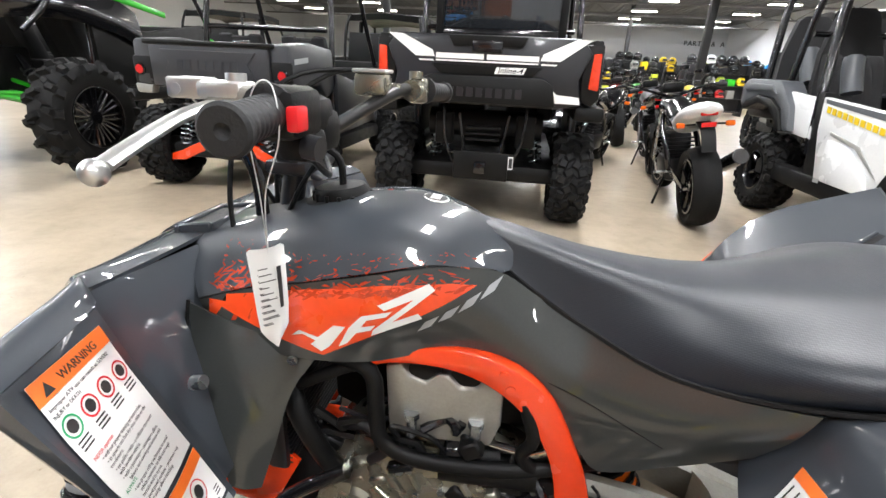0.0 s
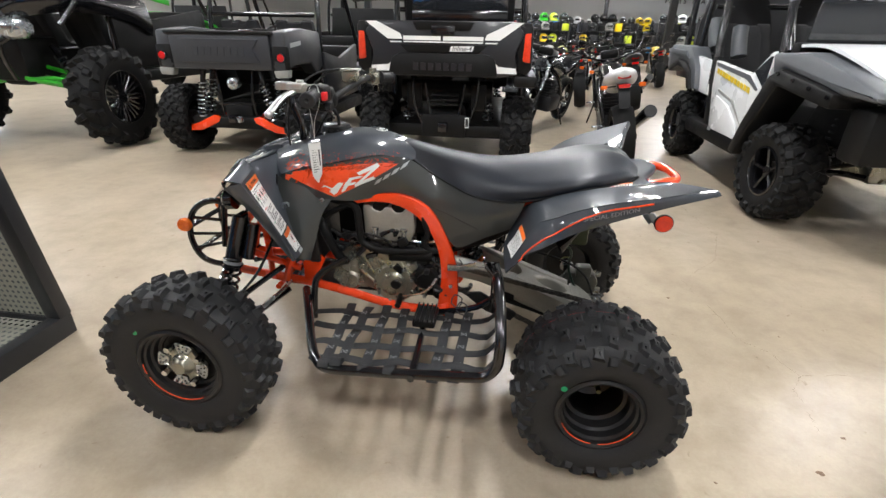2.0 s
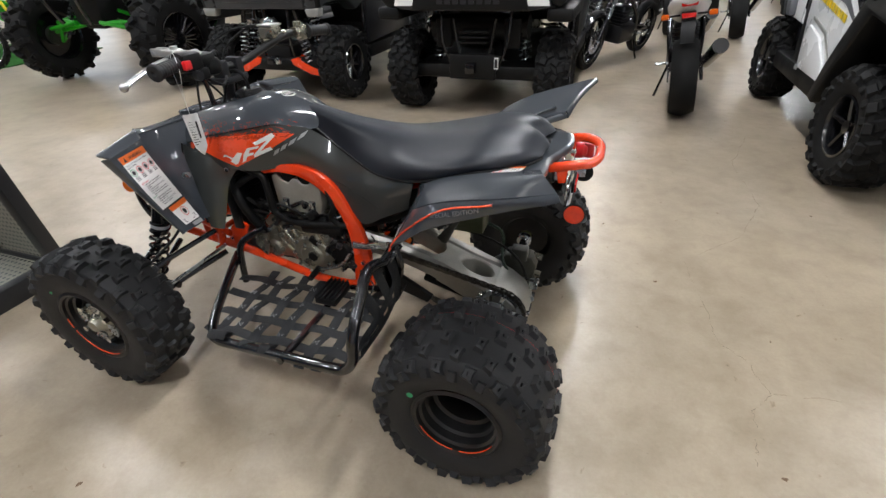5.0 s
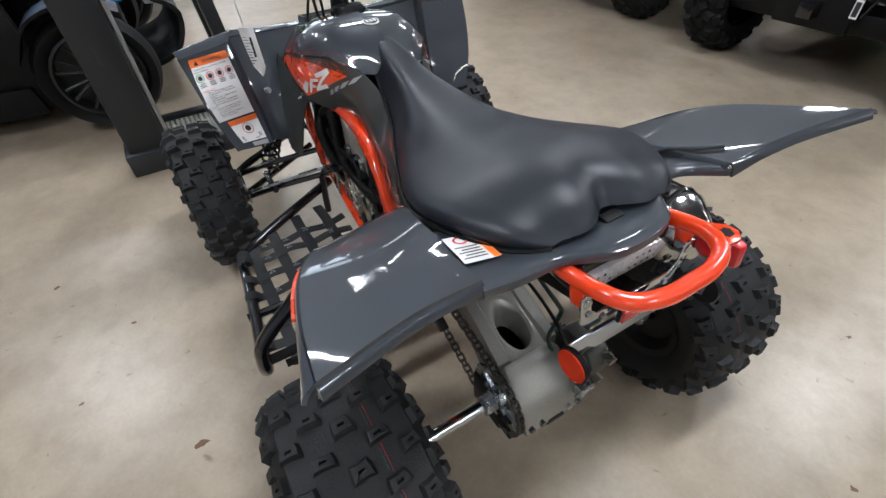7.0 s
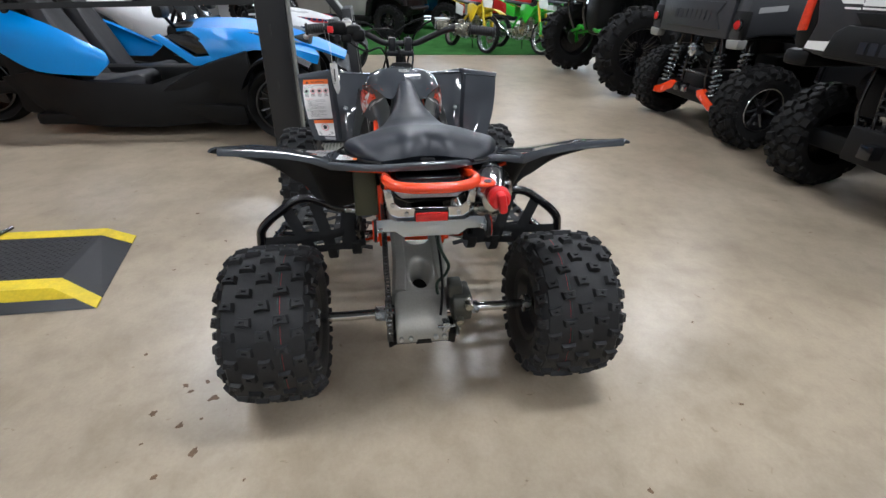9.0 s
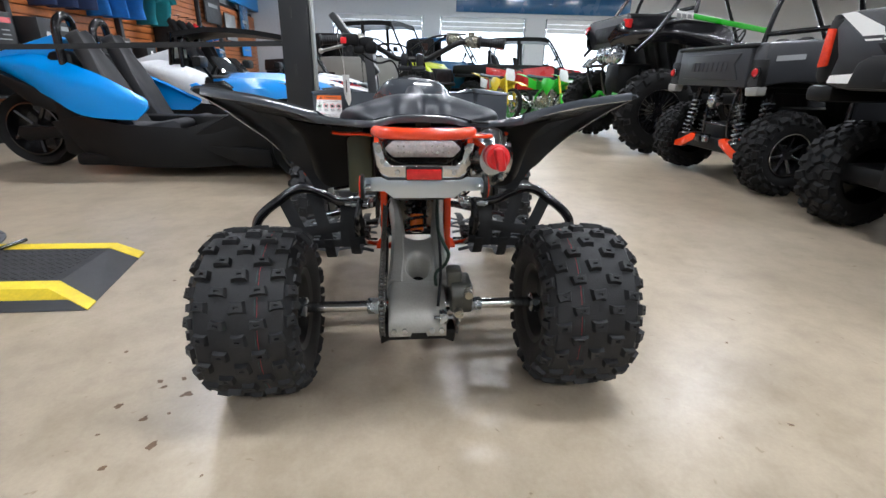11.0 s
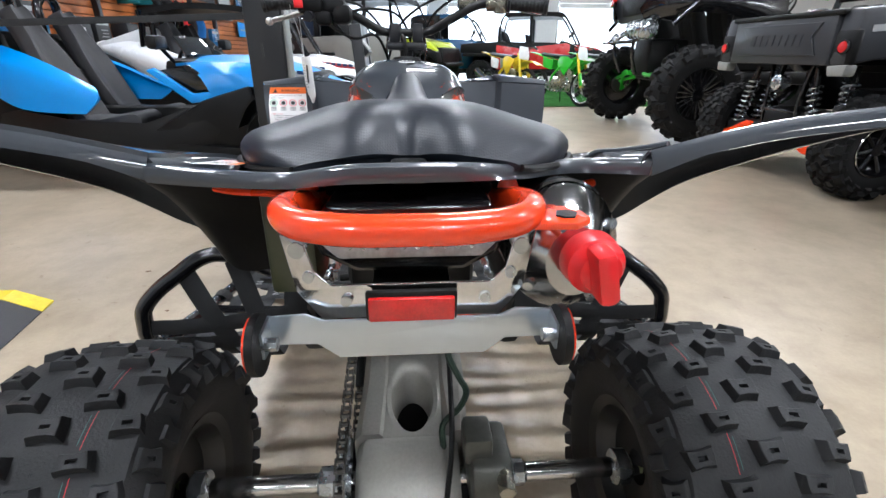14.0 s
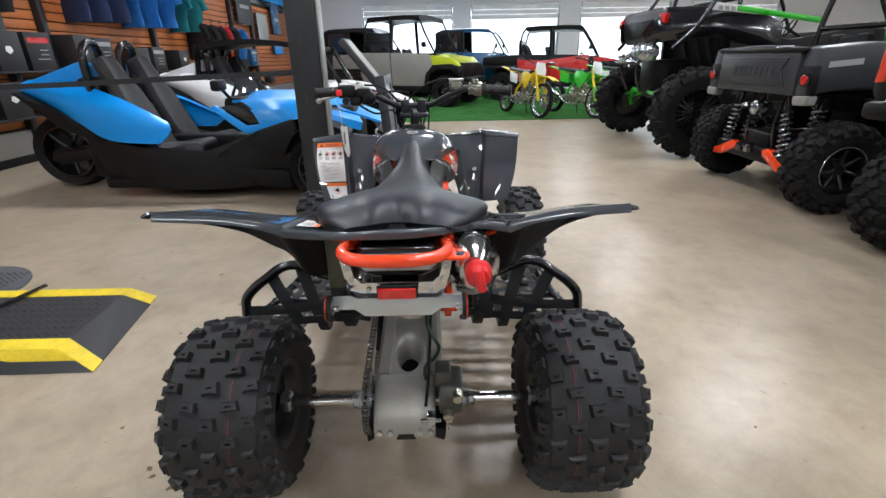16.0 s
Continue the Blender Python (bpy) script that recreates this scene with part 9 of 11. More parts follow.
    pbars("seat_bolster", v4, "grey_plastic", [[(-0.02, s * 0.52, 1.12), (0.06, s * 0.53, 1.30), (0.10, s * 0.52, 1.38)]], 0.07, "", 3)
    pbars("seat_bolster", v4, "grey_plastic", [[(-0.62, s * 0.52, 1.06), (-0.56, s * 0.53, 1.22), (-0.52, s * 0.52, 1.30)]], 0.07, "", 3)
    for sx in (0.52, -0.12):
        bm = bmesh.new()
        loft(bm, [[(sx + a, s * 0.31 + b * w_, z_) for a, b in ((-0.06, -1), (-0.07, -0.5), (-0.07, 0.5), (-0.06, 1), (0.05, 0.9), (0.06, 0), (0.05, -0.9))] for w_, z_, sx in ((0.25, 0.75, sx - 0.10), (0.26, 1.10, sx), (0.23, 1.35, sx + 0.07), (0.17, 1.55, sx + 0.11), (0.14, 1.66, sx + 0.12), (0.09, 1.70, sx + 0.12))])
        part("tall_backrest", bm, "cloth_black", v4, "tall black seat backrest", smooth=60)
    bm = bmesh.new()
    revolve(bm, [(-2.90, 0.01), (-2.90, 0.065), (-2.87, 0.075), (-2.80, 0.06)], 20, "x", Matrix.Translation((0, s * 0.50, 0.80)))
    part("round_headlight", bm, "clear_lens", v4, "round clear headlight")
    pbox("front_corner", v4, "black_plastic", (-2.84, s * 0.52 - 0.16, 0.58), (-2.62, s * 0.52 + 0.16, 0.88), 0.03)
    pslab("inner_fender", v4, "black_plastic", [(-1.66, 0.46), (-1.90, 0.95), (-2.30, 1.0), (-2.80, 0.88), (-2.62, 0.60), (-2.05, 0.55)], s * 0.34, s * 0.40, "y", 0.01)
    pbars("door_bar", v4, "black_gloss", [[(-0.66, s * 0.700, 0.60), (-0.60, s * 0.70, 1.06), (-0.47, s * 0.66, 1.64), (-0.42, s * 0.62, 1.9)], [(0.36, s * 0.68, 1.10), (0.40, s * 0.66, 1.72), (0.36, s * 0.62, 1.9)]], 0.034, "", 3)
    pbars("windscreen_post", v4, "black_gloss", [[(-1.76, s * 0.70, 1.12), (-1.70, s * 0.69, 1.38), (-1.44, s * 0.64, 1.9)]], 0.03, "", 1)
    for i in range(4):
        bm = bmesh.new()
        rod(bm, (-2.02 - 0.20 * i, s * 0.81, 1.005 - 0.027 * i), (-2.02 - 0.20 * i, s * 0.828, 1.005 - 0.027 * i), 0.013, 8)
        part("rivet", bm, "black_gloss", v4)
    bucket_seat(v4, 0.36, s * 0.32, 0.66)
pslab("door_strip", v4, "black_plastic", [(-0.88, 0.40), (-0.72, 0.46), (-0.60, 1.05), (-0.69, 1.06), (-0.75, 0.80)], 0.66, 0.728, "y", 0.006)
pslab("door_strip", v4, "black_plastic", [(-0.88, 0.40), (-0.72, 0.46), (-0.60, 1.05), (-0.69, 1.06), (-0.75, 0.80)], -0.728, -0.66, "y", 0.006)
ppatch("bonnet", v4, "white_plastic", [[(-1.88, y, 1.165), (-2.20, y, 1.175), (-2.55, y, 1.105), (-2.84, y * 0.92, 0.985)] for y in (-0.69, -0.4, 0, 0.4, 0.69)], "white bonnet", 4, 3, 0.02)
pslab("half_windscreen", v4, "glass_dark", [(-0.62, 1.20), (0.62, 1.20), (0.60, 1.46), (-0.60, 1.46)], -1.86, -1.85, "x", 0.002, "dark half windscreen")
pbox("cowl", v4, "black_plastic", (-1.95, -0.70, 1.10), (-1.84, 0.70, 1.20), 0.02)
pbox("tail_box", v4, "graphite", (0.15, -0.62, 0.78), (0.78, 0.62, 1.06), 0.04)
pbox("grille_bar", v4, "black_plastic", (-2.56, -0.45, 0.62), (-2.48, 0.45, 0.86), 0.03)


# vehicles on the turf
def far_utv(name, x, y, turn, label, body, accent, top, roof, closed=False, **kw):
    e = empty(name, at_world(x, y, turn), label, "utility vehicle", "vehicles on the turf")
    utv_core(e, hood=accent, top=top, roof=roof, fender=False, **kw)
    b = kw["belt"]
    for s in both:
        pslab("flank", e, body, [(-2.28, 0.50), (-2.44, 0.94), (-2.40, b + 0.02), (-1.90, b + 0.08), (-0.42, b + 0.10), (0.52, b + 0.04), (0.55, 0.92), (0.34, 0.92), (-0.30, 0.88), (-0.46, 0.50)], s * 0.70, s * 0.765, "y", 0.02)
        pslab("door_seam", e, "black_plastic", [(-1.32, 0.52), (-1.29, 0.52), (-1.26, b + 0.08), (-1.29, b + 0.08)], s * 0.764, s * 0.770, "y", 0.0)
        pbox("rear_fender", e, "black_plastic", (-0.46, s * 0.72 - 0.10, 0.84), (0.48, s * 0.72 + 0.10, 0.92), 0.03)
        pslab("front_fender", e, "black_plastic", [(-3.24, 0.72), (-3.20, 0.94), (-2.98, 1.02), (-2.50, 1.00), (-2.30, 0.80), (-2.24, 0.48), (-2.36, 0.48), (-2.44, 0.78), (-2.62, 0.88), (-2.96, 0.88)], s * 0.56, s * 0.84, "y", 0.02)
        pslab("lamp_panel", e, accent, [(-3.18, 0.96), (-2.96, b - 0.04), (-2.40, b + 0.02), (-2.44, 0.98)], s * 0.50, s * 0.74, "y", 0.02)
        pbars("mirror_arm", e, "black_gloss", [[(-2.30, s * 0.66, b + 0.2), (-2.32, s * 0.86, b + 0.26)]], 0.014, "", 1)
        pbox("mirror", e, "black_plastic", (-2.35, s * 0.92 - 0.09, b + 0.20), (-2.29, s * 0.92 + 0.09, b + 0.32), 0.02)
        pbars("middle_post", e, "black_plastic", [[(-1.30, s * 0.72, b), (-1.28, s * 0.66, top)]], 0.045, "", 1)
        bucket_seat(e, -1.45, s * 0.30, 0.66)
        if closed:
            pslab("cab_side", e, "black_plastic", [(-1.26, b + 0.06), (-0.42, b + 0.08), (-0.52, top - 0.02), (-1.26, top)], s * 0.66, s * 0.70, "y", 0.01)
            pslab("side_glass", e, "glass_dark", [(-1.14, b + 0.16), (-0.58, b + 0.18), (-0.64, top - 0.12), (-1.14, top - 0.12)], s * 0.698, s * 0.706, "y", 0.0, "dark side window")
    pslab("cab_back", e, "black_plastic", [(-0.66, 0.95), (0.66, 0.95), (0.60, top - (0.05 if closed else 0.30)), (-0.60, top - (0.05 if closed else 0.30))], -0.48, -0.43, "x", 0.01)
    pbox("cargo_box", e, body, (-0.45, -0.68, 0.92), (0.55, 0.68, b + 0.02), 0.03)
    pbox("nose_block", e, "black_plastic", (-3.26, -0.58, 0.52), (-2.40, 0.58, b - 0.16), 0.05)
    pbars("bull_bar", e, "black_plastic", [[(-3.30, -0.60, 0.66), (-3.36, -0.30, 0.66), (-3.36, 0.30, 0.66), (-3.30, 0.60, 0.66)]], 0.05, "", 3)
    for a, c in ((-0.30, -0.10), (0.10, 0.30)):
        pslab("hood_stripe", e, body, [(-2.95, a), (-2.60, a), (-2.60, c), (-2.95, c)], 0.0, 0.006, "z", 0.0, "", Matrix.Translation((0, 0, b + 0.0)))
    return e


FAR = dict(roof_thick=0.10, cage="black_plastic", tyre="trail", R=0.38, W=0.27, rim=0.19, hw=0.74, tw=0.68, z0=0.42, seat_z=0.72, zin=0.42, wb=2.8)
TALL = dict(FAR, belt=1.20)
FAR = dict(FAR, belt=1.10)
far_utv("crew_vehicle", -12.3, -1.85, -116, "grey side-by-side with lime yellow hood and dark roof", "perforated", "lime_paint", 2.10, "black_plastic", door="perforated", **TALL)
far_utv("blue_crew_vehicle", -14.4, -0.15, -104, "dark blue crew side-by-side with blue doors", "navy_paint", "navy_paint", 1.90, "navy_paint", True, door="navy_paint", **TALL)
far_utv("red_sport_vehicle", -12.8, 2.15, -106, "red and black sport side-by-side with black roof", "black_plastic", "red_paint", 1.86, "black_plastic", door="red_paint", **FAR)
far_utv("grey_crew_vehicle", -14.8, -3.6, -104, "dark grey crew side-by-side with an enclosed cab", "graphite", "graphite", 1.98, "graphite", True, door="graphite", **TALL)
far_utv("black_sport_vehicle", -6.6, 8.6, -90, "black side-by-side parked in the second row", "black_plastic", "black_gloss", 1.95, "black_plastic", door="black_plastic", **FAR)
far_utv("green_sport_vehicle", -2.6, 7.6, -90, "green and black sport side-by-side parked in the second row", "black_plastic", "green_paint", 1.9, "black_plastic", door="green_paint", **FAR)
far_utv("grey_sport_vehicle", 4.7, 8.3, 80, "black and pale grey side-by-side with its roof cage", "perforated", "black_gloss", 1.95, "black_plastic", door="perforated", **FAR)


# ---- three-wheelers (own axes: front to -x, origin on the floor below the middle) ----
def three_wheeler(m, label, paint, accent, roof=False):
    e = empty("three_wheeler", m, label, "three-wheeler", "three-wheelers")
    wheel(e, (1.42, 0, 0.360), 0.360, 0.28, 0.245, "slick", "five", 1, "black_gloss", "rubber_old", 0.2, 0, "rear_wheel")
    for s in both:
        wheel(e, (-1.30, s * 0.83, 0.315), 0.315, 0.23, 0.225, "slick", "twin", s, "rim_black", "rubber_old", 0.4, 0, "front_wheel")
        # swing arm beside the rear wheel
        pslab("swing_arm", e, "black_plastic", [(0.72, 0.30), (0.80, 0.44), (1.10, 0.40), (1.46, 0.40), (1.50, 0.32), (1.42, 0.26), (1.15, 0.30), (0.86, 0.22)], s * 0.20, s * 0.25, "y", 0.012)
        # black lower sill and side body
        ppatch("side_sill", e, "black_plastic", [[(1.06, s * 0.36, 0.46), (0.72, s * 0.52, 0.52), (0.30, s * 0.58, 0.44), (-0.20, s * 0.60, 0.42), (-0.62, s * 0.60, 0.56), (-0.98, s * 0.52, 0.72)],
                                             [(0.96, s * 0.38, 0.32), (0.66, s * 0.56, 0.34), (0.25, s * 0.66, 0.30), (-0.22, s * 0.68, 0.28), (-0.66, s * 0.66, 0.36), (-1.0, s * 0.54, 0.48)],
                                             [(0.80, s * 0.36, 0.14), (0.56, s * 0.54, 0.11), (0.20, s * 0.64, 0.10), (-0.22, s * 0.66, 0.10), (-0.62, s * 0.62, 0.12), (-0.92, s * 0.48, 0.18)]], "", 1, 1, 0.03)
        pslab("side_fin", e, "black_plastic", [(-0.28, 0.30), (-0.92, 0.26), (-0.94, 0.10), (-0.72, 0.10)], s * 0.655, s * 0.70, "y", 0.01)
        # painted rear flank
        ppatch("rear_flank", e, paint, [[(1.52, s * 0.16, 1.02), (1.05, s * 0.30, 1.00), (0.55, s * 0.44, 0.86), (0.16, s * 0.52, 0.66)],
                                      [(1.58, s * 0.22, 0.97), (1.06, s * 0.42, 0.88), (0.56, s * 0.54, 0.74), (0.10, s * 0.585, 0.60)],
                                      [(1.40, s * 0.22, 0.86), (0.98, s * 0.42, 0.68), (0.68, s * 0.52, 0.53), (0.22, s * 0.57, 0.50)]], "glossy painted rear side panel", 5, 4, 0.025)
        pslab("tail_strip", e, "red_lens", [(1.50, 0.86), (1.54, 0.90), (1.12, 0.72), (1.10, 0.68)], s * 0.30, s * 0.36, "y", 0.006)
        pslab("tail_flare", e, "black_plastic", [(1.56, 0.94), (1.20, 0.62), (0.94, 0.50), (0.94, 0.62), (1.14, 0.76)], s * 0.20, s * 0.40, "y", 0.012)
        # front wing over the wheel and hood side
        ppatch("hood_side", e, paint, [[(-0.52, s * 0.48, 0.832), (-0.80, s * 0.48, 0.842), (-1.10, s * 0.44, 0.81), (-1.52, s * 0.34, 0.67)],
                                     [(-0.66, s * 0.60, 0.74), (-0.86, s * 0.60, 0.765), (-1.12, s * 0.54, 0.75), (-1.56, s * 0.40, 0.62)],
                                     [(-0.72, s * 0.61, 0.62), (-0.92, s * 0.60, 0.67), (-1.14, s * 0.55, 0.69), (-1.54, s * 0.40, 0.56)]], "glossy painted hood side", 3, 1, 0.02)
        pslab("pointed_trim", e, paint, [(-0.34, 0.82), (-0.28, 0.80), (-0.56, 0.575), (-0.80, 0.60), (-0.74, 0.66), (-0.58, 0.645)], s * 0.585, s * 0.625, "y", 0.01, "pointed painted trim behind the wheel")
        pslab("side_inset", e, "black_gloss", [(-0.36, 0.80), (-0.60, 0.66), (-0.78, 0.68), (-0.56, 0.84)], s * 0.55, s * 0.588, "y", 0.008)
        pslab("side_blade", e, "black_plastic", [(-0.10, 0.30), (-0.66, 0.60), (-1.00, 0.70), (-1.04, 0.12), (-0.30, 0.12)], s * 0.60, s * 0.66, "y", 0.02)
        ppatch("front_mudguard", e, "black_plastic", [[(-0.98, s * y, 0.44), (-1.10, s * y, 0.62), (-1.32, s * y, 0.68), (-1.52, s * y, 0.60)] for y in (0.70, 0.83, 0.96)], "", 4, 2, 0.015)
        pslab("hood_stripe", e, accent, [(-0.72, 0.855), (-1.30, 0.80), (-1.44, 0.745), (-0.72, 0.80)], s * 0.485, s * 0.50, "y", 0.003)
        for i in range(9):
            a = -0.80 - 0.065 * i
            pslab("emblem_bar", e, "cloth_navy", [(a, 0.84 - 0.005 * i), (a - 0.048, 0.836 - 0.005 * i), (a - 0.048, 0.81 - 0.005 * i), (a, 0.814 - 0.005 * i)], s * 0.499, s * 0.504, "y", 0.0)
        # seat, roll hoop, headrest pod
        shell_seat(e, 0.42, s * 0.26, 0.34)
        pbars("roll_hoop", e, "black_gloss", [[(0.84, s * 0.14, 0.80), (0.84, s * 0.14, 1.20), (0.83, s * 0.18, 1.31), (0.82, s * 0.26, 1.345), (0.83, s * 0.34, 1.31), (0.84, s * 0.38, 1.20), (0.84, s * 0.38, 0.80)]], 0.034, "", 5)
        pbox("hoop_pod", e, "black_plastic", (0.72, s * 0.26 - 0.14, 0.72), (1.05, s * 0.26 + 0.14, 1.06), 0.05, "", None, (0.6, 0.7))
        pbars("front_arm", e, "black_gloss", [[(-1.08, s * 0.30, 0.24), (-1.18, s * 0.72, 0.27)]], 0.022, "", 1)
        pbars("front_arm", e, "black_gloss", [[(-1.28, s * 0.30, 0.36), (-1.18, s * 0.72, 0.38)]], 0.02, "", 1)
        pbox("headlight", e, "clear_lens", (-1.74, s * 0.26 - 0.08, 0.50), (-1.66, s * 0.26 + 0.08, 0.56), 0.02)
        pbars("mirror_arm", e, "black_plastic", [[(-0.42, s * 0.46, 0.86), (-0.40, s * 0.62, 0.98)]], 0.014, "", 1)
        pbox("mirror", e, "black_plastic", (-0.46, s * 0.66 - 0.09, 0.94), (-0.38, s * 0.66 + 0.09, 1.03), 0.025)
    for s in both:
        pslab("tail_fin", e, paint, [(1.60, 0.99), (0.96, 1.19), (0.86, 1.16), (0.86, 0.94), (1.20, 0.96)], s * 0.17, s * 0.27, "y", 0.015, "pointed painted tail fin")
    ppatch("tail_deck", e, "black_plastic", [[(1.54, y, 0.98), (1.20, y, 1.02), (0.96, y, 1.04), (0.78, y, 0.96)] for y in (-0.17, -0.06, 0.06, 0.17)], "", 2, 2, 0.03)
    ppatch("hood", e, paint, [[(-0.44, y, 0.875 - 0.10 * abs(y)), (-0.9, y, 0.885 - 0.10 * abs(y)), (-1.35, y * 0.85, 0.79 - 0.10 * abs(y)), (-1.78, y * 0.55, 0.58)] for y in (-0.48, -0.24, 0, 0.24, 0.48)], "glossy painted hood", 2, 1, 0.02)
    ppatch("nose", e, "black_plastic", [[(-1.70, y, 0.60 - 0.1 * abs(y)), (-1.82, y * 0.9, 0.44), (-1.72, y, 0.24), (-1.40, y, 0.16)] for y in (-0.50, -0.2, 0.2, 0.50)], "", 4, 3, 0.03)
    pbox("floor_pan", e, "black_plastic", (-1.4, -0.60, 0.10), (0.80, 0.60, 0.20), 0.03)
    pbox("engine_bay", e, "black_plastic", (-1.5, -0.36, 0.18), (-0.50, 0.36, 0.78), 0.06)
    pbox("rear_bulkhead", e, "black_plastic", (0.55, -0.46, 0.16), (0.98, 0.46, 0.80), 0.06)
    pbox("console", e, "black_plastic", (-0.50, -0.09, 0.2), (0.55, 0.09, 0.50), 0.03)
    pbox("dashboard", e, "black_plastic", (-0.56, -0.48, 0.62), (-0.34, 0.48, 0.88), 0.06)
    pslab("wind_deflector", e, "glass_dark", [(-0.42, 0.0), (0.42, 0.0), (0.34, 0.17), (-0.34, 0.17)], -0.005, 0.005, "x", 0.002, "smoked wind deflector", Matrix.Translation((-0.50, 0, 0.90)) @ Matrix.Rotation(radians(38), 4, "Y"))
    bm = bmesh.new()
    tube(bm, [(0.17 * math.cos(a), 0.17 * math.sin(a), 0.0) for a in [2 * math.pi * i / 12 for i in range(12)]], 0.015, 6, 2, True)
    rod(bm, (0, 0, 0), (0, 0, -0.26), 0.03, 8)
    rod(bm, (-0.16, 0, 0), (0.16, 0, 0), 0.014, 6)
    part("steering_wheel", bm, "black_plastic", e, "", Matrix.Translation((-0.22, -0.26, 0.86)) @ Matrix.Rotation(radians(66), 4, "Y"))
    if roof:
        ppatch("roof", e, "black_plastic", [[(-0.62, y, 1.32), (-0.10, y, 1.40), (0.50, y, 1.42), (0.95, y, 1.34)] for y in (-0.46, -0.2, 0.2, 0.46)], "black slatted roof", 2, 2, 0.06)
        for s in both:
            pbars("roof_post", e, "black_gloss", [[(-0.62, s * 0.44, 1.32), (-0.86, s * 0.46, 0.88)]], 0.032, "", 1)
            pbars("roof_post", e, "black_gloss", [[(0.90, s * 0.44, 1.35), (1.0, s * 0.34, 0.95)]], 0.036, "", 1)
    return e


three_wheeler(at_world(-3.10, -2.15, -90), "bright blue three-wheeled roadster with black seats and sills", "blue_paint", "silver_decal")
three_wheeler(at_world(-5.15, -2.0, -90), "white and red three-wheeled roadster with a black roof", "white_plastic", "red_paint", True)


# ---- motorcycles (own axes: front to -x, wheels at x = -0.7 and 0.7) ----
def motorcycle(m, label, paint, style="street", tail="white_plastic", group="parked motorcycles", stand=True, lean=8.0):
    e = empty("motorcycle", m @ Matrix.Rotation(radians(lean), 4, "X"), label, "motorcycle", group)
    dirt = style == "dirt"
    R, W, rim = (0.31, 0.10, 0.245) if dirt else (0.315, 0.20, 0.215)
    Rf, Wf, rimf = (0.34, 0.085, 0.275) if dirt else (0.30, 0.13, 0.215)
    ty, rs = ("mx", "wire") if dirt or style == "classic" else ("street", "star")
    if style == "classic":
        ty, R, W, rim, Rf, Wf, rimf = "street", 0.32, 0.12, 0.24, 0.33, 0.10, 0.25
    rw = wheel(e, (0.68, 0, R), R, W, rim, ty, rs, -1, "black_gloss" if not dirt else "chain", "rubber_old", 0.1, 0, "rear_wheel")
    fw = wheel(e, (-0.72, 0, Rf), Rf, Wf, rimf, ty, rs, -1, "black_gloss" if not dirt else "steel", "rubber_old", 0.4, 4, "front_wheel")
    for w, r in ((rw, 0.11), (fw, 0.14)):
        bm = bmesh.new()
        revolve(bm, [(-0.055, r), (-0.050, r), (-0.050, r * 0.6), (-0.055, r * 0.6)], 24, "y", closed=True)
        part("brake_disc", bm, "steel", w)
    hz = 0.98 if dirt else 0.94
    for s in both:
        pbars("fork_leg", e, "steel" if not dirt else "yellow_worn", [[(-0.72, s * 0.085, Rf), (-0.46, s * 0.085, hz - 0.06)]], 0.024, "", 1)
        pbars("fork_guard", e, paint if dirt else "black_gloss", [[(-0.73, s * 0.09, Rf + 0.02), (-0.64, s * 0.09, Rf + 0.24)]], 0.030, "", 1)
        bm = bmesh.new()
        slab(bm, [(0.10, 0.42), (0.70, R + 0.025), (0.72, R - 0.025), (0.10, 0.34)], s * (W * 0.5 + 0.02), s * (W * 0.5 + 0.045) if s > 0 else s * (W * 0.5 + 0.045) + 0.0251, "y", 0.006)
        part("swing_arm", bm, "black_gloss" if not dirt else "alu", e)
        pbars("frame_tube", e, "black_gloss" if not dirt else paint, [[(-0.44, s * 0.05, 0.86), (-0.18, s * 0.13, 0.72), (0.10, s * 0.13, 0.50), (0.12, s * 0.11, 0.34)]], 0.024, "", 4)
        pbars("handlebar", e, "black_gloss", [[(-0.46, 0.0, hz), (-0.44, s * 0.12, hz + 0.04), (-0.36, s * 0.30, hz + 0.10), (-0.30, s * 0.40, hz + 0.09)]], 0.013, "", 4)
        pbars("grip", e, "rubber", [[(-0.335, s * 0.33, hz + 0.10), (-0.295, s * 0.42, hz + 0.09)]], 0.019, "", 1)
        pbars("foot_peg", e, "steel", [[(0.16, s * 0.12, 0.34), (0.17, s * 0.24, 0.34)]], 0.011, "", 1)
        if not dirt:
            pbars("mirror_stem", e, "black_gloss", [[(-0.38, s * 0.28, hz + 0.11), (-0.42, s * 0.36, hz + 0.24)]], 0.007, "", 1)
            pbox("mirror", e, "black_gloss", (-0.44, s * 0.40 - 0.06, hz + 0.23), (-0.41, s * 0.40 + 0.06, hz + 0.29), 0.014)
            pbars("indicator_stem", e, "black_plastic", [[(0.70, s * 0.06, 0.80), (0.72, s * 0.15, 0.80)]], 0.008, "", 1)
            pbox("indicator", e, "amber_lens", (0.70, s * 0.17 - 0.03, 0.78), (0.75, s * 0.17 + 0.03, 0.82), 0.012)
    bm = bmesh.new()
    box(bm, (-0.26, -0.15, 0.24), (0.14, 0.15, 0.46), 0.05)
    box(bm, (-0.24, -0.10, 0.42), (-0.02, 0.10, 0.66), 0.03)
    for i in range(5):
        box(bm, (-0.26, -0.12, 0.46 + i * 0.035), (0.0, 0.12, 0.472 + i * 0.035))
    part("engine", bm, "alu_case" if dirt else "graphite", e)
    ex = [[(-0.22, 0.06, 0.52), (-0.34, 0.10, 0.40), (-0.20, 0.13, 0.24), (0.15, 0.15, 0.26), (0.36, 0.16, 0.40)]]
    pbars("exhaust_pipe", e, "steel", ex, 0.024, "", 4)
    bm = bmesh.new()
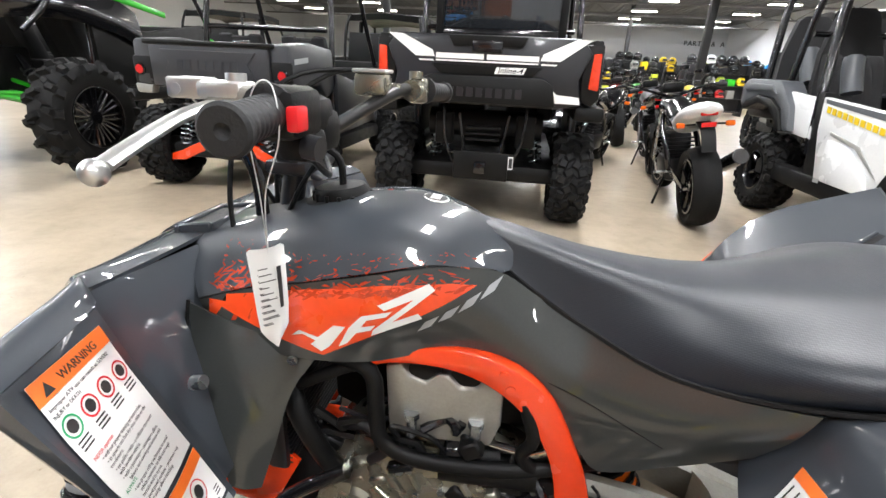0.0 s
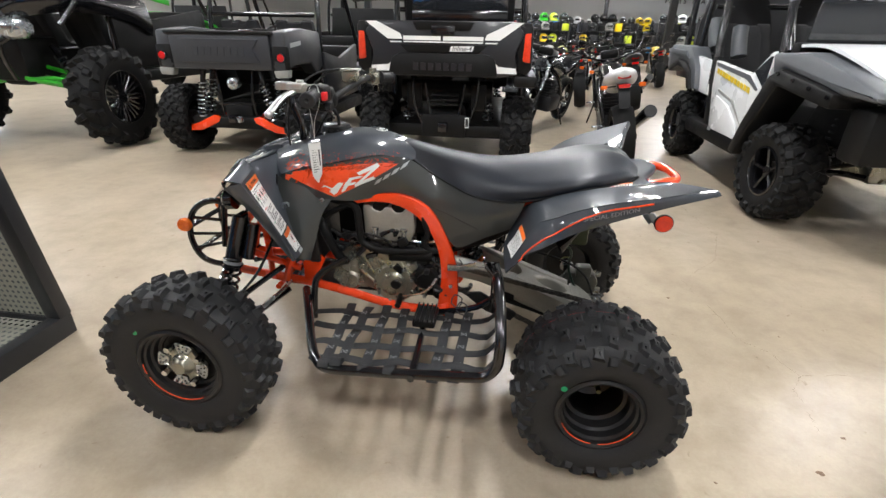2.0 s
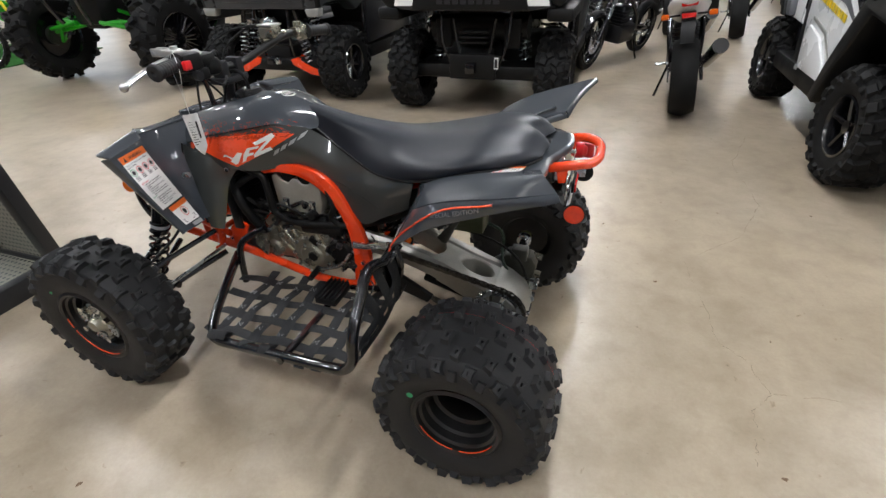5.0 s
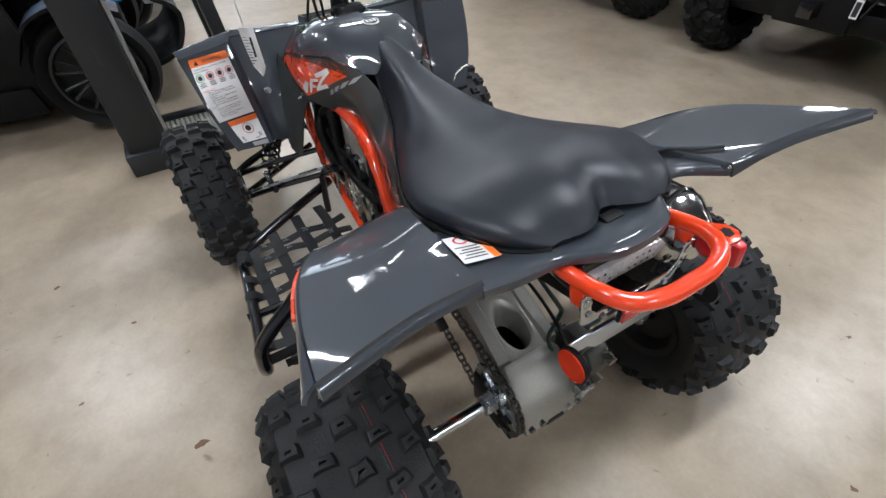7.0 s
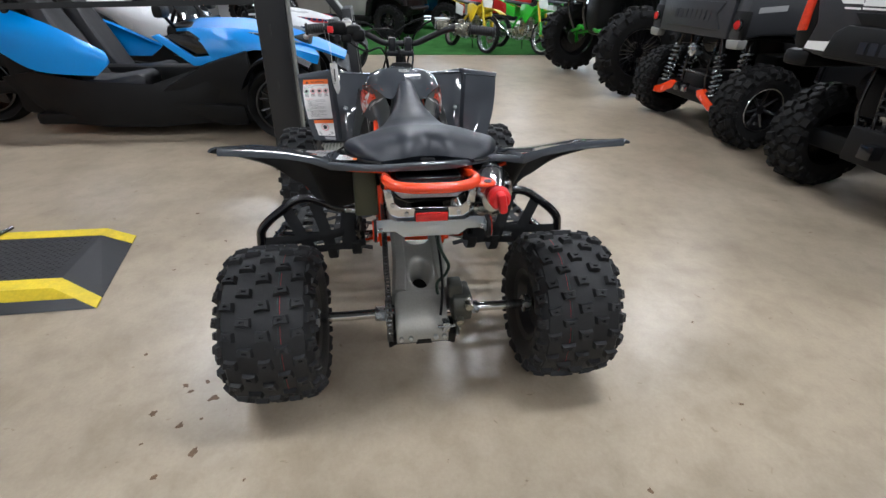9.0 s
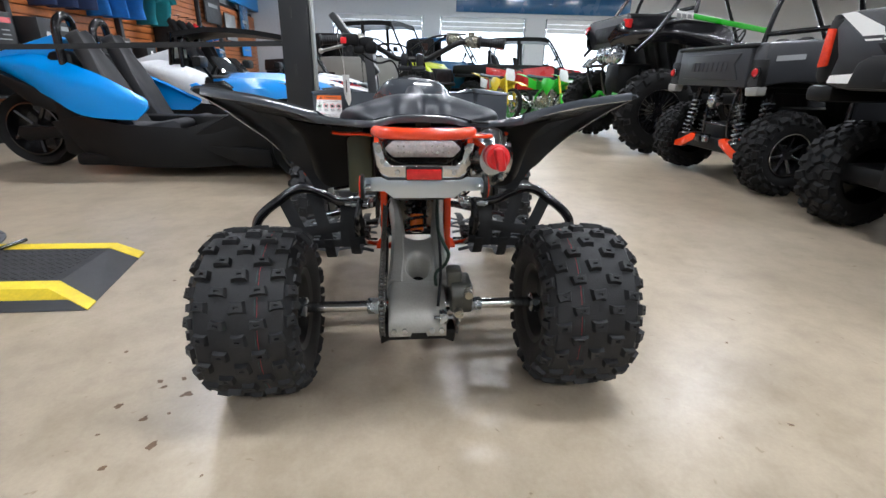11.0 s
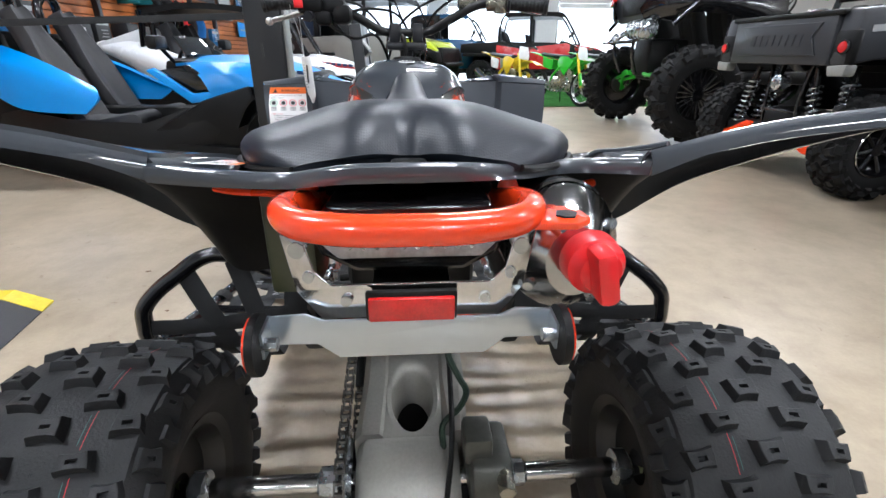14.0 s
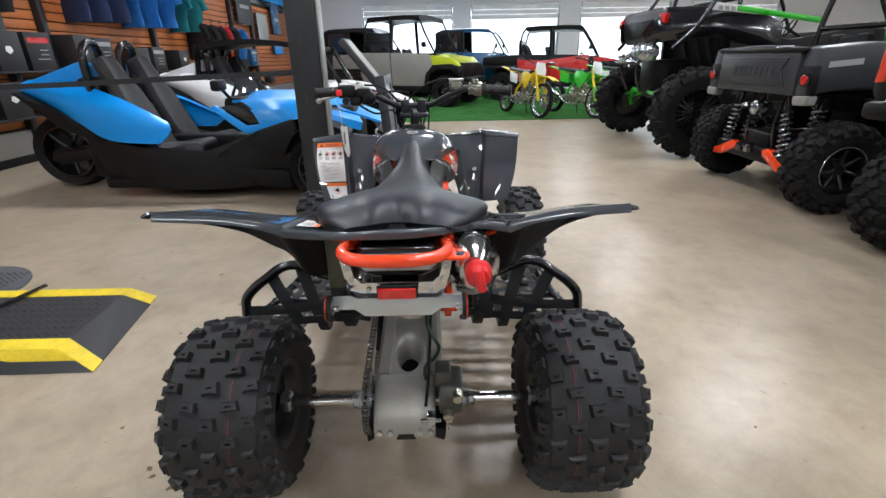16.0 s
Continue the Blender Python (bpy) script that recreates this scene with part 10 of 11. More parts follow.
    rod(bm, (0.34, 0.17, 0.36), (0.80, 0.24, 0.56), 0.048, 16, 0.060)
    si = part("silencer", bm, "can", e, "short steel silencer")
    # ink disc on the closed end gives the dark of the pipe mouth
    bm = bmesh.new()
    rod(bm, (0.798, 0.24, 0.559), (0.808, 0.2415, 0.5635), 0.055, 14)
    part("outlet", bm, "ink", si)
    if dirt:
        ppatch("rear_mudguard", e, paint, [[(0.28, y, 0.86 - 1.5 * y * y), (0.55, y, 0.88 - 1.5 * y * y), (0.85, y, 0.94 - 1.5 * y * y), (1.02, y, 0.96 - 1.5 * y * y)] for y in (-0.09, 0, 0.09)], "", 4, 3, 0.01)
        ppatch("front_mudguard", e, paint, [[(-1.10, y, 0.74 - 2 * y * y), (-0.90, y, 0.80 - 2 * y * y), (-0.66, y, 0.80 - 2 * y * y), (-0.42, y, 0.72 - 2 * y * y)] for y in (-0.075, 0, 0.075)], "", 4, 3, 0.01)
        pslab("number_plate", e, "white_plastic", [(-0.10, 0.0), (0.10, 0.0), (0.12, 0.10), (0.09, 0.24), (-0.09, 0.24), (-0.12, 0.10)], -0.006, 0.006, "x", 0.004, "", Matrix.Translation((-0.54, 0, 0.82)) @ Matrix.Rotation(radians(18), 4, "Y"))
        for s in both:
            ppatch("tank_shroud", e, paint, [[(-0.46, s * 0.16, 0.80), (-0.25, s * 0.17, 0.86), (0.02, s * 0.10, 0.86)], [(-0.42, s * 0.19, 0.66), (-0.22, s * 0.18, 0.70), (0.04, s * 0.11, 0.78)], [(-0.28, s * 0.17, 0.52), (-0.16, s * 0.15, 0.60), (0.02, s * 0.11, 0.70)]], "", 4, 4, 0.01)
            pslab("side_plate", e, tail, [(0.18, 0.62), (0.20, 0.80), (0.52, 0.86), (0.46, 0.66)], s * 0.10, s * 0.12, "y", 0.004)
        bm = bmesh.new()
        tube(bm, [(-0.20, 0, 0.86), (0.1, 0, 0.87), (0.42, 0, 0.89), (0.66, 0, 0.91)], 0.05, 10, 5, flat=(0.075, 0.045))
        part("seat", bm, "seat_vinyl", e)
    else:
        bm = bmesh.new()
        tube(bm, [(-0.44, 0, 0.84), (-0.36, 0, 0.87), (-0.16, 0, 0.86), (0.05, 0, 0.80), (0.12, 0, 0.78)], 0.1, 14, 5, flat=(0.13, 0.10))
        part("fuel_tank", bm, paint, e)
        bm = bmesh.new()
        tube(bm, [(0.06, 0, 0.80), (0.22, 0, 0.78), (0.40, 0, 0.80), (0.46, 0, 0.84)], 0.1, 12, 5, flat=(0.13, 0.045))
        part("seat", bm, "seat_vinyl", e)
        bm = bmesh.new()
        rings = []
        for x, w, h, z in ((0.16, 0.10, 0.05, 0.72), (0.34, 0.155, 0.085, 0.79), (0.52, 0.160, 0.085, 0.85), (0.68, 0.130, 0.072, 0.89), (0.80, 0.088, 0.050, 0.915), (0.85, 0.040, 0.022, 0.925)):
            rings.append([(x, w * math.cos(2 * math.pi * k / 14), z + h * math.sin(2 * math.pi * k / 14)) for k in range(14)])
        loft(bm, rings)
        part("tail_cowl", bm, tail, e, "smooth painted tail cowl", smooth=60)
        pslab("tail_lamp", e, "red_lens", [(-0.055, 0.870), (0.055, 0.870), (0.062, 0.912), (-0.062, 0.912)], 0.76, 0.822, "x", 0.01, "red tail lamp")
        pslab("reflector", e, "red_lens", [(-0.05, 0.79), (0.05, 0.79), (0.05, 0.825), (-0.05, 0.825)], 0.815, 0.83, "x", 0.004)
        ppatch("plate_carrier", e, "black_plastic", [[(0.66, y, 0.82), (0.80, y, 0.78), (0.86, y, 0.70), (0.89, y, 0.62)] for y in (-0.05, 0, 0.05)], "", 4, 2, 0.012)
        ppatch("front_mudguard", e, paint, [[(-1.02, y, 0.48 - 4 * y * y), (-0.88, y, 0.62 - 4 * y * y), (-0.66, y, 0.64 - 4 * y * y), (-0.46, y, 0.54 - 4 * y * y)] for y in (-0.07, 0, 0.07)], "", 4, 3, 0.008)
        bm = bmesh.new()
        revolve(bm, [(-0.60, 0.02), (-0.60, 0.085), (-0.54, 0.09), (-0.46, 0.05)], 18, "x")
        part("headlight", bm, "black_gloss" if style == "street" else "steel", e, "", Matrix.Translation((0, 0, 0.88)))
        pbox("cockpit", e, "black_plastic", (-0.52, -0.10, 0.98), (-0.44, 0.10, 1.08), 0.03)
    if stand:
        bm = bmesh.new()
        rod(bm, (0.10, -0.12, 0.34), (0.16, -0.24, 0.045), 0.012, 8)
        part("side_stand", bm, "black_gloss", e)
    return e


motorcycle(at_world(1.52, 3.88, -94), "white sport motorcycle with black wheels, leaning on its stand", "black_gloss", "street", "white_plastic")
motorcycle(at_world(0.80, 5.5, 66), "silver and black classic motorcycle with spoked wheels", "black_gloss", "classic", "black_gloss")
motorcycle(at_world(1.75, 5.9, -98), "black naked motorcycle with a bright silencer", "graphite", "street", "black_gloss")
motorcycle(at_world(0.70, 7.5, 70), "black classic motorcycle with an orange lamp", "black_gloss", "classic", "black_plastic")
motorcycle(at_world(1.70, 8.2, -98), "dark red street motorcycle", "red_paint", "street", "black_gloss")
motorcycle(at_world(2.60, 8.0, -98), "black street motorcycle behind the sport bike", "black_gloss", "street", "graphite")
motorcycle(at_world(0.55, 10.0, -102), "grey street motorcycle in the long row", "graphite", "street", "black_gloss")
motorcycle(at_world(1.55, 10.6, -98), "lime street motorcycle in the long row", "lime_paint", "street", "black_gloss")
motorcycle(at_world(2.6, 10.8, -98), "green street motorcycle in the long row", "green_paint", "street", "black_gloss")
motorcycle(at_world(1.4, 13.0, -98), "white motorcycle far down the row", "white_plastic", "street", "white_plastic")
motorcycle(at_world(2.8, 13.4, -98), "black motorcycle far down the row", "black_gloss", "street", "black_gloss")
motorcycle(at_world(4.2, 12.4, -98), "yellow motorcycle far down the row", "yellow_paint", "street", "black_gloss")
motorcycle(at_world(-8.55, 1.90, -160), "small yellow dirt bike with a white number plate", "yellow_paint", "dirt", "white_plastic", "dirt bikes")
motorcycle(at_world(-8.35, 2.95, -158), "green dirt bike with green forks and mudguards", "green_paint", "dirt", "green_paint", "dirt bikes")
motorcycle(at_world(-9.0, 4.0, -156), "green dirt bike beside its twin", "green_paint", "dirt", "white_plastic", "dirt bikes")


# ---- display stand with perforated trays ----
def holes_plate(name, parent, m, w, h, step=0.026, hole=0.0075, label="perforated grey sheet steel"):
    """A sheet in its own xy plane with rows of real round holes (six-sided)."""
    bm = bmesh.new()
    nx, ny = max(1, int(w / step)), max(1, int(h / step))
    sx, sy = w / nx, h / ny
    for i in range(nx):
        for j in range(ny):
            cx, cy = -w / 2 + (i + 0.5) * sx, -h / 2 + (j + 0.5) * sy
            a, b = sx / 2, sy / 2
            outer = [(a, 0), (a, b), (-a, b), (-a, 0), (-a, -b), (a, -b)]
            vo = [bm.verts.new((cx + p, cy + q, 0)) for p, q in outer]
            vi = [bm.verts.new((cx + hole * math.cos(k), cy + hole * math.sin(k), 0)) for k in (0, 1.05, 2.09, 3.14, 4.19, 5.24)]
            for k in range(6):
                bm.faces.new((vo[k], vo[(k + 1) % 6], vi[(k + 1) % 6], vi[k]))
    bmesh.ops.remove_doubles(bm, verts=bm.verts, dist=0.0003)
    return part(name, bm, "stand_sheet", parent, label, m, 0)


stand = empty("display_stand", Matrix.Translation((-1.74, -0.52, 0)), "dark grey steel display stand with perforated tray", "display stand")
pbox("base_rail", stand, "rack_steel", (0.18, -0.20, 0.0), (0.24, 0.36, 0.095), 0.006)
pbox("base_rail", stand, "rack_steel", (-0.24, -0.20, 0.0), (-0.18, 0.36, 0.095), 0.006)
pbox("base_rail", stand, "rack_steel", (-0.18, 0.31, 0.0), (0.18, 0.36, 0.093), 0.006)
holes_plate("tray", stand, Matrix.Translation((0, 0.06, 0.07)), 0.36, 0.50)
pbox("tray_floor", stand, "grey_plastic", (-0.18, -0.20, 0.01), (0.18, 0.31, 0.03), 0.0)
# tall post with slots and its foot
pbox("post", stand, "rack_steel", (0.09, -0.315, 0.10), (0.23, -0.13, 2.6), 0.008)
pbox("post_foot", stand, "rack_steel", (0.06, -0.34, 0.0), (0.255, -0.115, 0.12), 0.008)
# paler strip paints the light on this side of the post
pbox("post_lit_side", stand, "perforated", (0.10, -0.128, 0.12), (0.20, -0.112, 2.6), 0.004, "paler strip for the lit side of the post")
# post slots are flat ink strips that stand in for shaded openings
for z in (0.55, 0.90, 1.25, 1.60, 1.95):
    pbox("slot", stand, "ink", (0.2295, -0.245, z), (0.2312, -0.232, z + 0.07), 0.0)
# rear upright: a framed perforated side, leaning a little, and the sloped sign on it
lean_m = Matrix.Translation((0, 0.335, 0.09)) @ Matrix.Rotation(radians(5), 4, "X")
for x0 in (-0.24, 0.17):
    pbox("upright", stand, "rack_steel", (x0, -0.03, 0.0), (x0 + 0.07, 0.03, 0.98), 0.006, "", lean_m)
pbox("upright_cap", stand, "rack_steel", (-0.17, -0.03, 0.92), (0.17, 0.03, 0.98), 0.006, "", lean_m)
holes_plate("side_sheet", stand, lean_m @ Matrix.Translation((0, -0.012, 0.46)) @ Matrix.Rotation(radians(90), 4, "X"), 0.34, 0.92)
pbox("side_backing", stand, "grey_plastic", (-0.17, 0.008, 0.0), (0.17, 0.020, 0.92), 0.0, "", lean_m)
sign_m = Matrix.Translation((0.10, 0.16, 1.10)) @ Matrix.Rotation(radians(-52), 4, "X")
pbox("sloped_sign", stand, "rack_steel", (-0.13, -0.235, -0.022), (0.13, 0.235, 0.022), 0.008, "dark sloped sign plate", sign_m)
pbox("sign_face", stand, "perforated", (-0.11, -0.215, 0.022), (0.11, 0.215, 0.026), 0.0, "", sign_m)

# webbing barrier from the stand to a far post
bm = bmesh.new()
tube(bm, [(-1.52, -0.835, 1.097), (-1.54, -1.6, 1.072), (-1.55, -2.8, 1.036), (-1.55, -4.3, 1.03)], 0.02, 6, 6, flat=(0.003, 0.019))
barrier = thing("barrier_belt", bm, "webbing", "black nylon barrier belt stretched between posts", "barrier belt")
sp = empty("barrier_post", Matrix.Translation((-1.55, -4.34, 0)), "black steel barrier post with a round base", "barrier post")
bm = bmesh.new()
revolve(bm, [(0.0, 0.17), (0.012, 0.17), (0.03, 0.06), (0.05, 0.03)], 28, "z")
part("base", bm, "black_gloss", sp)
bm = bmesh.new()
rod(bm, (0, 0, 0.04), (0, 0, 1.06), 0.03, 16)
part("pole", bm, "black_gloss", sp)

# ---- loading ramp on the floor ----
ramp = empty("loading_ramp", Matrix.Identity(4), "black tread-plate ramp with worn yellow edges lying on the floor", "ramp")
FAR_IN, FAR_OUT, NEAR_IN, NEAR_OUT = -0.440, -0.515, -0.035, 0.045
XA, XB = FAR_OUT, NEAR_OUT


def tip_y(x):
    return -1.435 + (x + 0.52) / 0.65 * 0.10


def ramp_strip(x0, x1, t0, t1, name, material, lift, label=""):
    """A strip of the ramp from the hinge to its tip on the floor; t0, t1 are its edges at the tip."""
    rows = []
    for xa, xt in ((x0, t0), (x1, t1)):
        rows.append([(xa, -2.09, 0.004), (xa, -2.09, 0.060 + lift), (xa, -1.555 + 0.05 * (xa + 0.5), 0.060 + lift), (xt, tip_y(xt), 0.004 + lift), (xt, tip_y(xt), 0.0015)])
    bm = bmesh.new()
    loft(bm, rows)
    return part(name, bm, material, ramp, label, smooth=20)


def tread(x0, x1, y0, y1, z, parent, slope=None, name="tread_lug"):
    """Raised diamond lugs of a tread plate, one joined piece of stuff."""
    bm = bmesh.new()
    i = 0
    y = y0
    while y < y1:
        x = x0 + (0.0 if i % 2 else 0.014)
        j = 0
        while x < x1:
            a = 0.8 if (i + j) % 2 else -0.8
            zz = z if slope is None else slope(y)
            dx, dy = 0.011 * math.cos(a), 0.011 * math.sin(a)
            nx, ny = -0.0035 * math.sin(a), 0.0035 * math.cos(a)
            vs = [bm.verts.new((x + p, y + q, zz)) for p, q in ((dx, dy), (nx, ny), (-dx, -dy), (-nx, -ny))]
            tp = bm.verts.new((x, y, zz + 0.0025))
            for k in range(4):
                bm.faces.new((vs[k], vs[(k + 1) % 4], tp))
            x += 0.028
            j += 1
        y += 0.020
        i += 1
    ob = part(name, bm, "black_plastic", parent, smooth=0)
    return tagged(ob, kind="stuff")


ramp_strip(FAR_IN, NEAR_IN, -0.440, 0.055, "deck_plate", "deck_black", 0.0)
ramp_strip(FAR_OUT, FAR_IN, -0.525, -0.440, "yellow_edge", "yellow_worn", 0.003, "worn yellow safety edge")
ramp_strip(NEAR_IN, NEAR_OUT, 0.055, 0.130, "yellow_edge", "yellow_worn", 0.003, "worn yellow safety edge")
tread(FAR_IN + 0.015, NEAR_IN - 0.01, -2.07, -1.58, 0.060, ramp)
bm = bmesh.new()
vs = [bm.verts.new(p) for p in ((NEAR_OUT, -2.09, 0.060), (NEAR_OUT, -1.528, 0.060), (0.132, tip_y(0.13), 0.003), (0.145, -2.09, 0.003))]
lo = [bm.verts.new((v.co.x - 0.004, v.co.y, max(0.0, v.co.z - 0.004))) for v in vs]
bm.faces.new(vs), bm.faces.new(lo[::-1])
for k in range(4):
    bm.faces.new((vs[k], vs[(k + 1) % 4], lo[(k + 1) % 4], lo[k]))
part("side_skirt", bm, "rack_steel", ramp, "dark metal side skirt")
pbars("hinge_rod", ramp, "black_gloss", [[(XA - 0.03, -2.02, 0.076), (XB + 0.02, -2.16, 0.076)]], 0.010, "", 1)
for x0, x1, mt in ((FAR_OUT, FAR_IN, "yellow_worn"), (FAR_IN, NEAR_IN, "deck_black"), (NEAR_IN, NEAR_OUT, "yellow_worn")):
    pbox("second_deck" if mt == "deck_black" else "second_edge", ramp, mt, (x0, -2.95, 0.0), (x1, -2.10, 0.060 if mt == "deck_black" else 0.063), 0.0)
tread(FAR_IN + 0.015, NEAR_IN - 0.01, -2.93, -2.12, 0.060, ramp)
bm = bmesh.new()
revolve(bm, [(0.0, 0.345), (0.010, 0.345), (0.012, 0.341), (0.012, 0.002)], 40, "z")
disc = thing("tread_plate_disc", bm, "grey_plastic", "round grey tread-plate disc on the floor", "tread plate", m=Matrix.Translation((-0.62, -2.62, 0)))
tread(-0.24, 0.10, -0.24, 0.24, 0.012, disc)

# blue-grey display panel beside the walkway
panel = empty("display_board", Matrix.Translation((1.36, -0.845, 0)), "blue-grey painted free-standing display panel", "display panel")
pbox("board", panel, "stand_grey", (-0.035, -1.00, 0.02), (0.035, 0.0, 1.00), 0.006)
pbox("foot", panel, "stand_grey", (-0.14, -0.92, 0.0), (0.14, -0.84, 0.022), 0.004)
pbox("edge_trim", panel, "perforated", (0.0355, -0.16, 0.02), (0.038, -0.152, 1.00), 0.0)

# dried drops and small stains on the floor
SPOTS = [(0.186, -0.82, 2.4), (0.913, -0.716, 2.2), (1.358, -0.463, 1.6), (0.741, -0.887, 2.0), (0.804, -0.79, 1.8), (0.785, -0.73, 1.1), (0.63, -0.825, 1.6), (0.62, -0.755, 1.4),
         (0.70, -0.715, 2.0), (-0.79, -1.2, 1.8), (1.20, 0.575, 1.5), (2.015, 1.44, 1.2), (0.66, -0.80, 1.2), (0.58, -0.70, 0.9), (0.98, -0.80, 1.3), (1.10, -0.62, 1.0), (0.45, -1.02, 1.1), (-0.42, -0.95, 1.2),
         (1.52, -0.30, 1.2), (1.60, 0.30, 0.8), (0.52, 1.15, 0.9), (0.95, 1.05, 1.0), (-0.15, -1.12, 0.9), (1.02, -0.55, 0.7), (0.86, -0.88, 0.8)]
rng = random.Random(11)
for x, y, r in SPOTS:
    bm = bmesh.new()
    n = 11
    ang, ax = rng.uniform(0, 3.14), rng.uniform(1.0, 1.9)
    ring = []
    for k in range(n):
        w = 2 * math.pi * k / n
        rr = 0.0058 * r * rng.uniform(0.55, 1.25)
        u, v = rr * ax * math.cos(w), rr * math.sin(w)
        ring.append((x + u * math.cos(ang) - v * math.sin(ang), y + u * math.sin(ang) + v * math.cos(ang)))
    bm.faces.new([bm.verts.new((a, b, 0.0012)) for a, b in ring])
    bmesh.ops.recalc_face_normals(bm, faces=bm.faces)
    thing("floor_stain", bm, "stain", "small dried brown drip stain on the concrete", "stain", "drip stains", "", None, 0)

# hairline cracks in the concrete
for line in ([(1.332, 0.786), (1.39, 0.448), (1.415, 0.238), (1.503, 0.161), (1.548, 0.021), (1.478, -0.073), (1.469, -0.201), (1.449, -0.286)],
             [(1.9, 2.7), (1.72, 2.1), (1.78, 1.5), (1.62, 1.1), (1.332, 0.786)], [(1.548, 0.021), (1.95, 0.10), (2.4, -0.05), (2.9, 0.12)]):
    bm = bmesh.new()
    pts, prev = [], None
    for (xa, ya), (xb, yb) in zip(line, line[1:]):
        for k in range(8):
            pts.append((xa + (xb - xa) * k / 8 + rng.uniform(-0.007, 0.007), ya + (yb - ya) * k / 8 + rng.uniform(-0.007, 0.007)))
    for (xa, ya), (xb, yb) in zip(pts, pts[1:]):
        d = Vector((yb - ya, xa - xb)).normalized() * 0.0006 * rng.uniform(0.3, 1.5)
        if rng.random() < 0.8:
            bm.faces.new([bm.verts.new((x + a * d.x, y + a * d.y, 0.0012)) for x, y, a in ((xa, ya, -1), (xb, yb, -1), (xb, yb, 1), (xa, ya, 1))])
    thing("floor_crack", bm, "crack", "hairline crack in the polished concrete", "crack", "", "structure", None, 0)

# ---- clothing wall ----
slat = empty("slat_wall", Matrix.Translation((0, -5.24, 0)), "orange-brown slatted display wall with grey base and dark top band", "display wall", "", "structure")
n = 19
for i in range(n):
    z = 0.42 + i * 0.118
    pbox("slat", slat, "wood", (-16.8, -0.02, z), (0.0, 0.045, z + 0.104), 0.006)
pbox("backing", slat, "cloth_black", (-16.8, -0.06, 0.40), (0.0, -0.022, 2.75), 0.0)
pbox("base_panel", slat, "perforated", (-16.8, -0.06, 0.10), (0.0, 0.10, 0.40), 0.006)
pbox("kick_board", slat, "black_plastic", (-16.8, -0.06, 0.0), (0.0, 0.12, 0.10), 0.006)
for x in (-2.3, -4.55, -5.25, -7.9, -9.6, -11.7, -13.1):
    pbox("divider", slat, "rack_steel", (x - 0.05, 0.045, 0.10), (x + 0.05, 0.14, 2.75), 0.006)

rng = random.Random(3)


def carton(x, z, w, h, d, mat_name, label, stripe=None):
    bm = bmesh.new()
    box(bm, (-w / 2, -d / 2, 0), (w / 2, d / 2, h), 0.006)
    e = thing("carton", bm, mat_name, label, "carton", "cartons on the wall", m=Matrix.Translation((x, -5.18 + d / 2 + 0.05, z)) @ Matrix.Rotation(radians(rng.uniform(-6, 6)), 4, "Z"))
    if stripe:
        pbox("print_band", e, stripe, (-w * 0.42, d / 2 + 0.0006, h * 0.72), (w * 0.42, d / 2 + 0.002, h * 0.86), 0.0)
        for k in range(3):
            pbox("print_bar", e, "silver_decal", (-w * 0.3, d / 2 + 0.0006, h * (0.28 + 0.12 * k)), (w * rng.uniform(-0.05, 0.25), d / 2 + 0.002, h * (0.31 + 0.12 * k)), 0.0)
    else:
        pslab("emblem", e, "label_white", [(-w * 0.14, h * 0.5), (0.0, h * 0.42), (w * 0.14, h * 0.5), (w * 0.10, h * 0.62), (-w * 0.10, h * 0.62)], d / 2 + 0.0006, d / 2 + 0.002, "y", 0.0)
    return e


def shelf(x0, x1, z, d=0.36):
    e = empty("wall_shelf", Matrix.Translation((0, -5.19, z)), "dark steel shelf fixed to the slatted wall", "shelf", "wall shelves")
    pbox("board", e, "rack_steel", (x0, 0.0, -0.025), (x1, d, 0.0), 0.004)
    for x in (x0 + 0.08, x1 - 0.08):
        pslab("bracket", e, "rack_steel", [(0.0, -0.20), (d * 0.9, -0.025), (0.0, -0.025)], x - 0.006, x + 0.006, "x", 0.0)
    return e


for x0, x1, z in ((-6.2, -2.6, 1.10), (-6.2, -2.6, 0.58), (-9.0, -6.6, 1.02), (-12.6, -9.9, 1.05)):
    shelf(x0, x1, z)
for x, z, w, h, mt, st in ((-3.1, 1.10, 0.34, 0.42, "card_black", None), (-3.7, 1.10, 0.40, 0.46, "card_black", "red_paint"), (-4.25, 1.10, 0.34, 0.44, "card_black", None), (-4.72, 1.10, 0.36, 0.44, "card_black", "red_paint"), (-5.5, 1.10, 0.40, 0.44, "card_black", None), (-5.95, 1.10, 0.36, 0.42, "card_black", "silver_decal"),
                           (-6.9, 1.02, 0.36, 0.38, "card_black", None), (-7.4, 1.02, 0.40, 0.40, "card_black", "silver_decal"), (-8.3, 1.02, 0.38, 0.36, "card_black", None), (-3.4, 0.58, 0.44, 0.40, "card_black", "silver_decal"), (-4.1, 0.58, 0.36, 0.40, "card_black", None), (-4.9, 0.58, 0.46, 0.36, "card_black", "red_paint"),
                           (-10.3, 1.05, 0.4, 0.4, "card_black", "red_paint"), (-10.9, 1.05, 0.4, 0.44, "orange", "silver_decal"), (-11.5, 1.05, 0.4, 0.4, "card_black", None), (-12.2, 1.05, 0.4, 0.4, "navy_paint", "silver_decal")):
    carton(x, z, w, h, 0.28, mt, "black retail carton with a printed panel" if mt == "card_black" else "coloured retail carton with a printed panel", st)


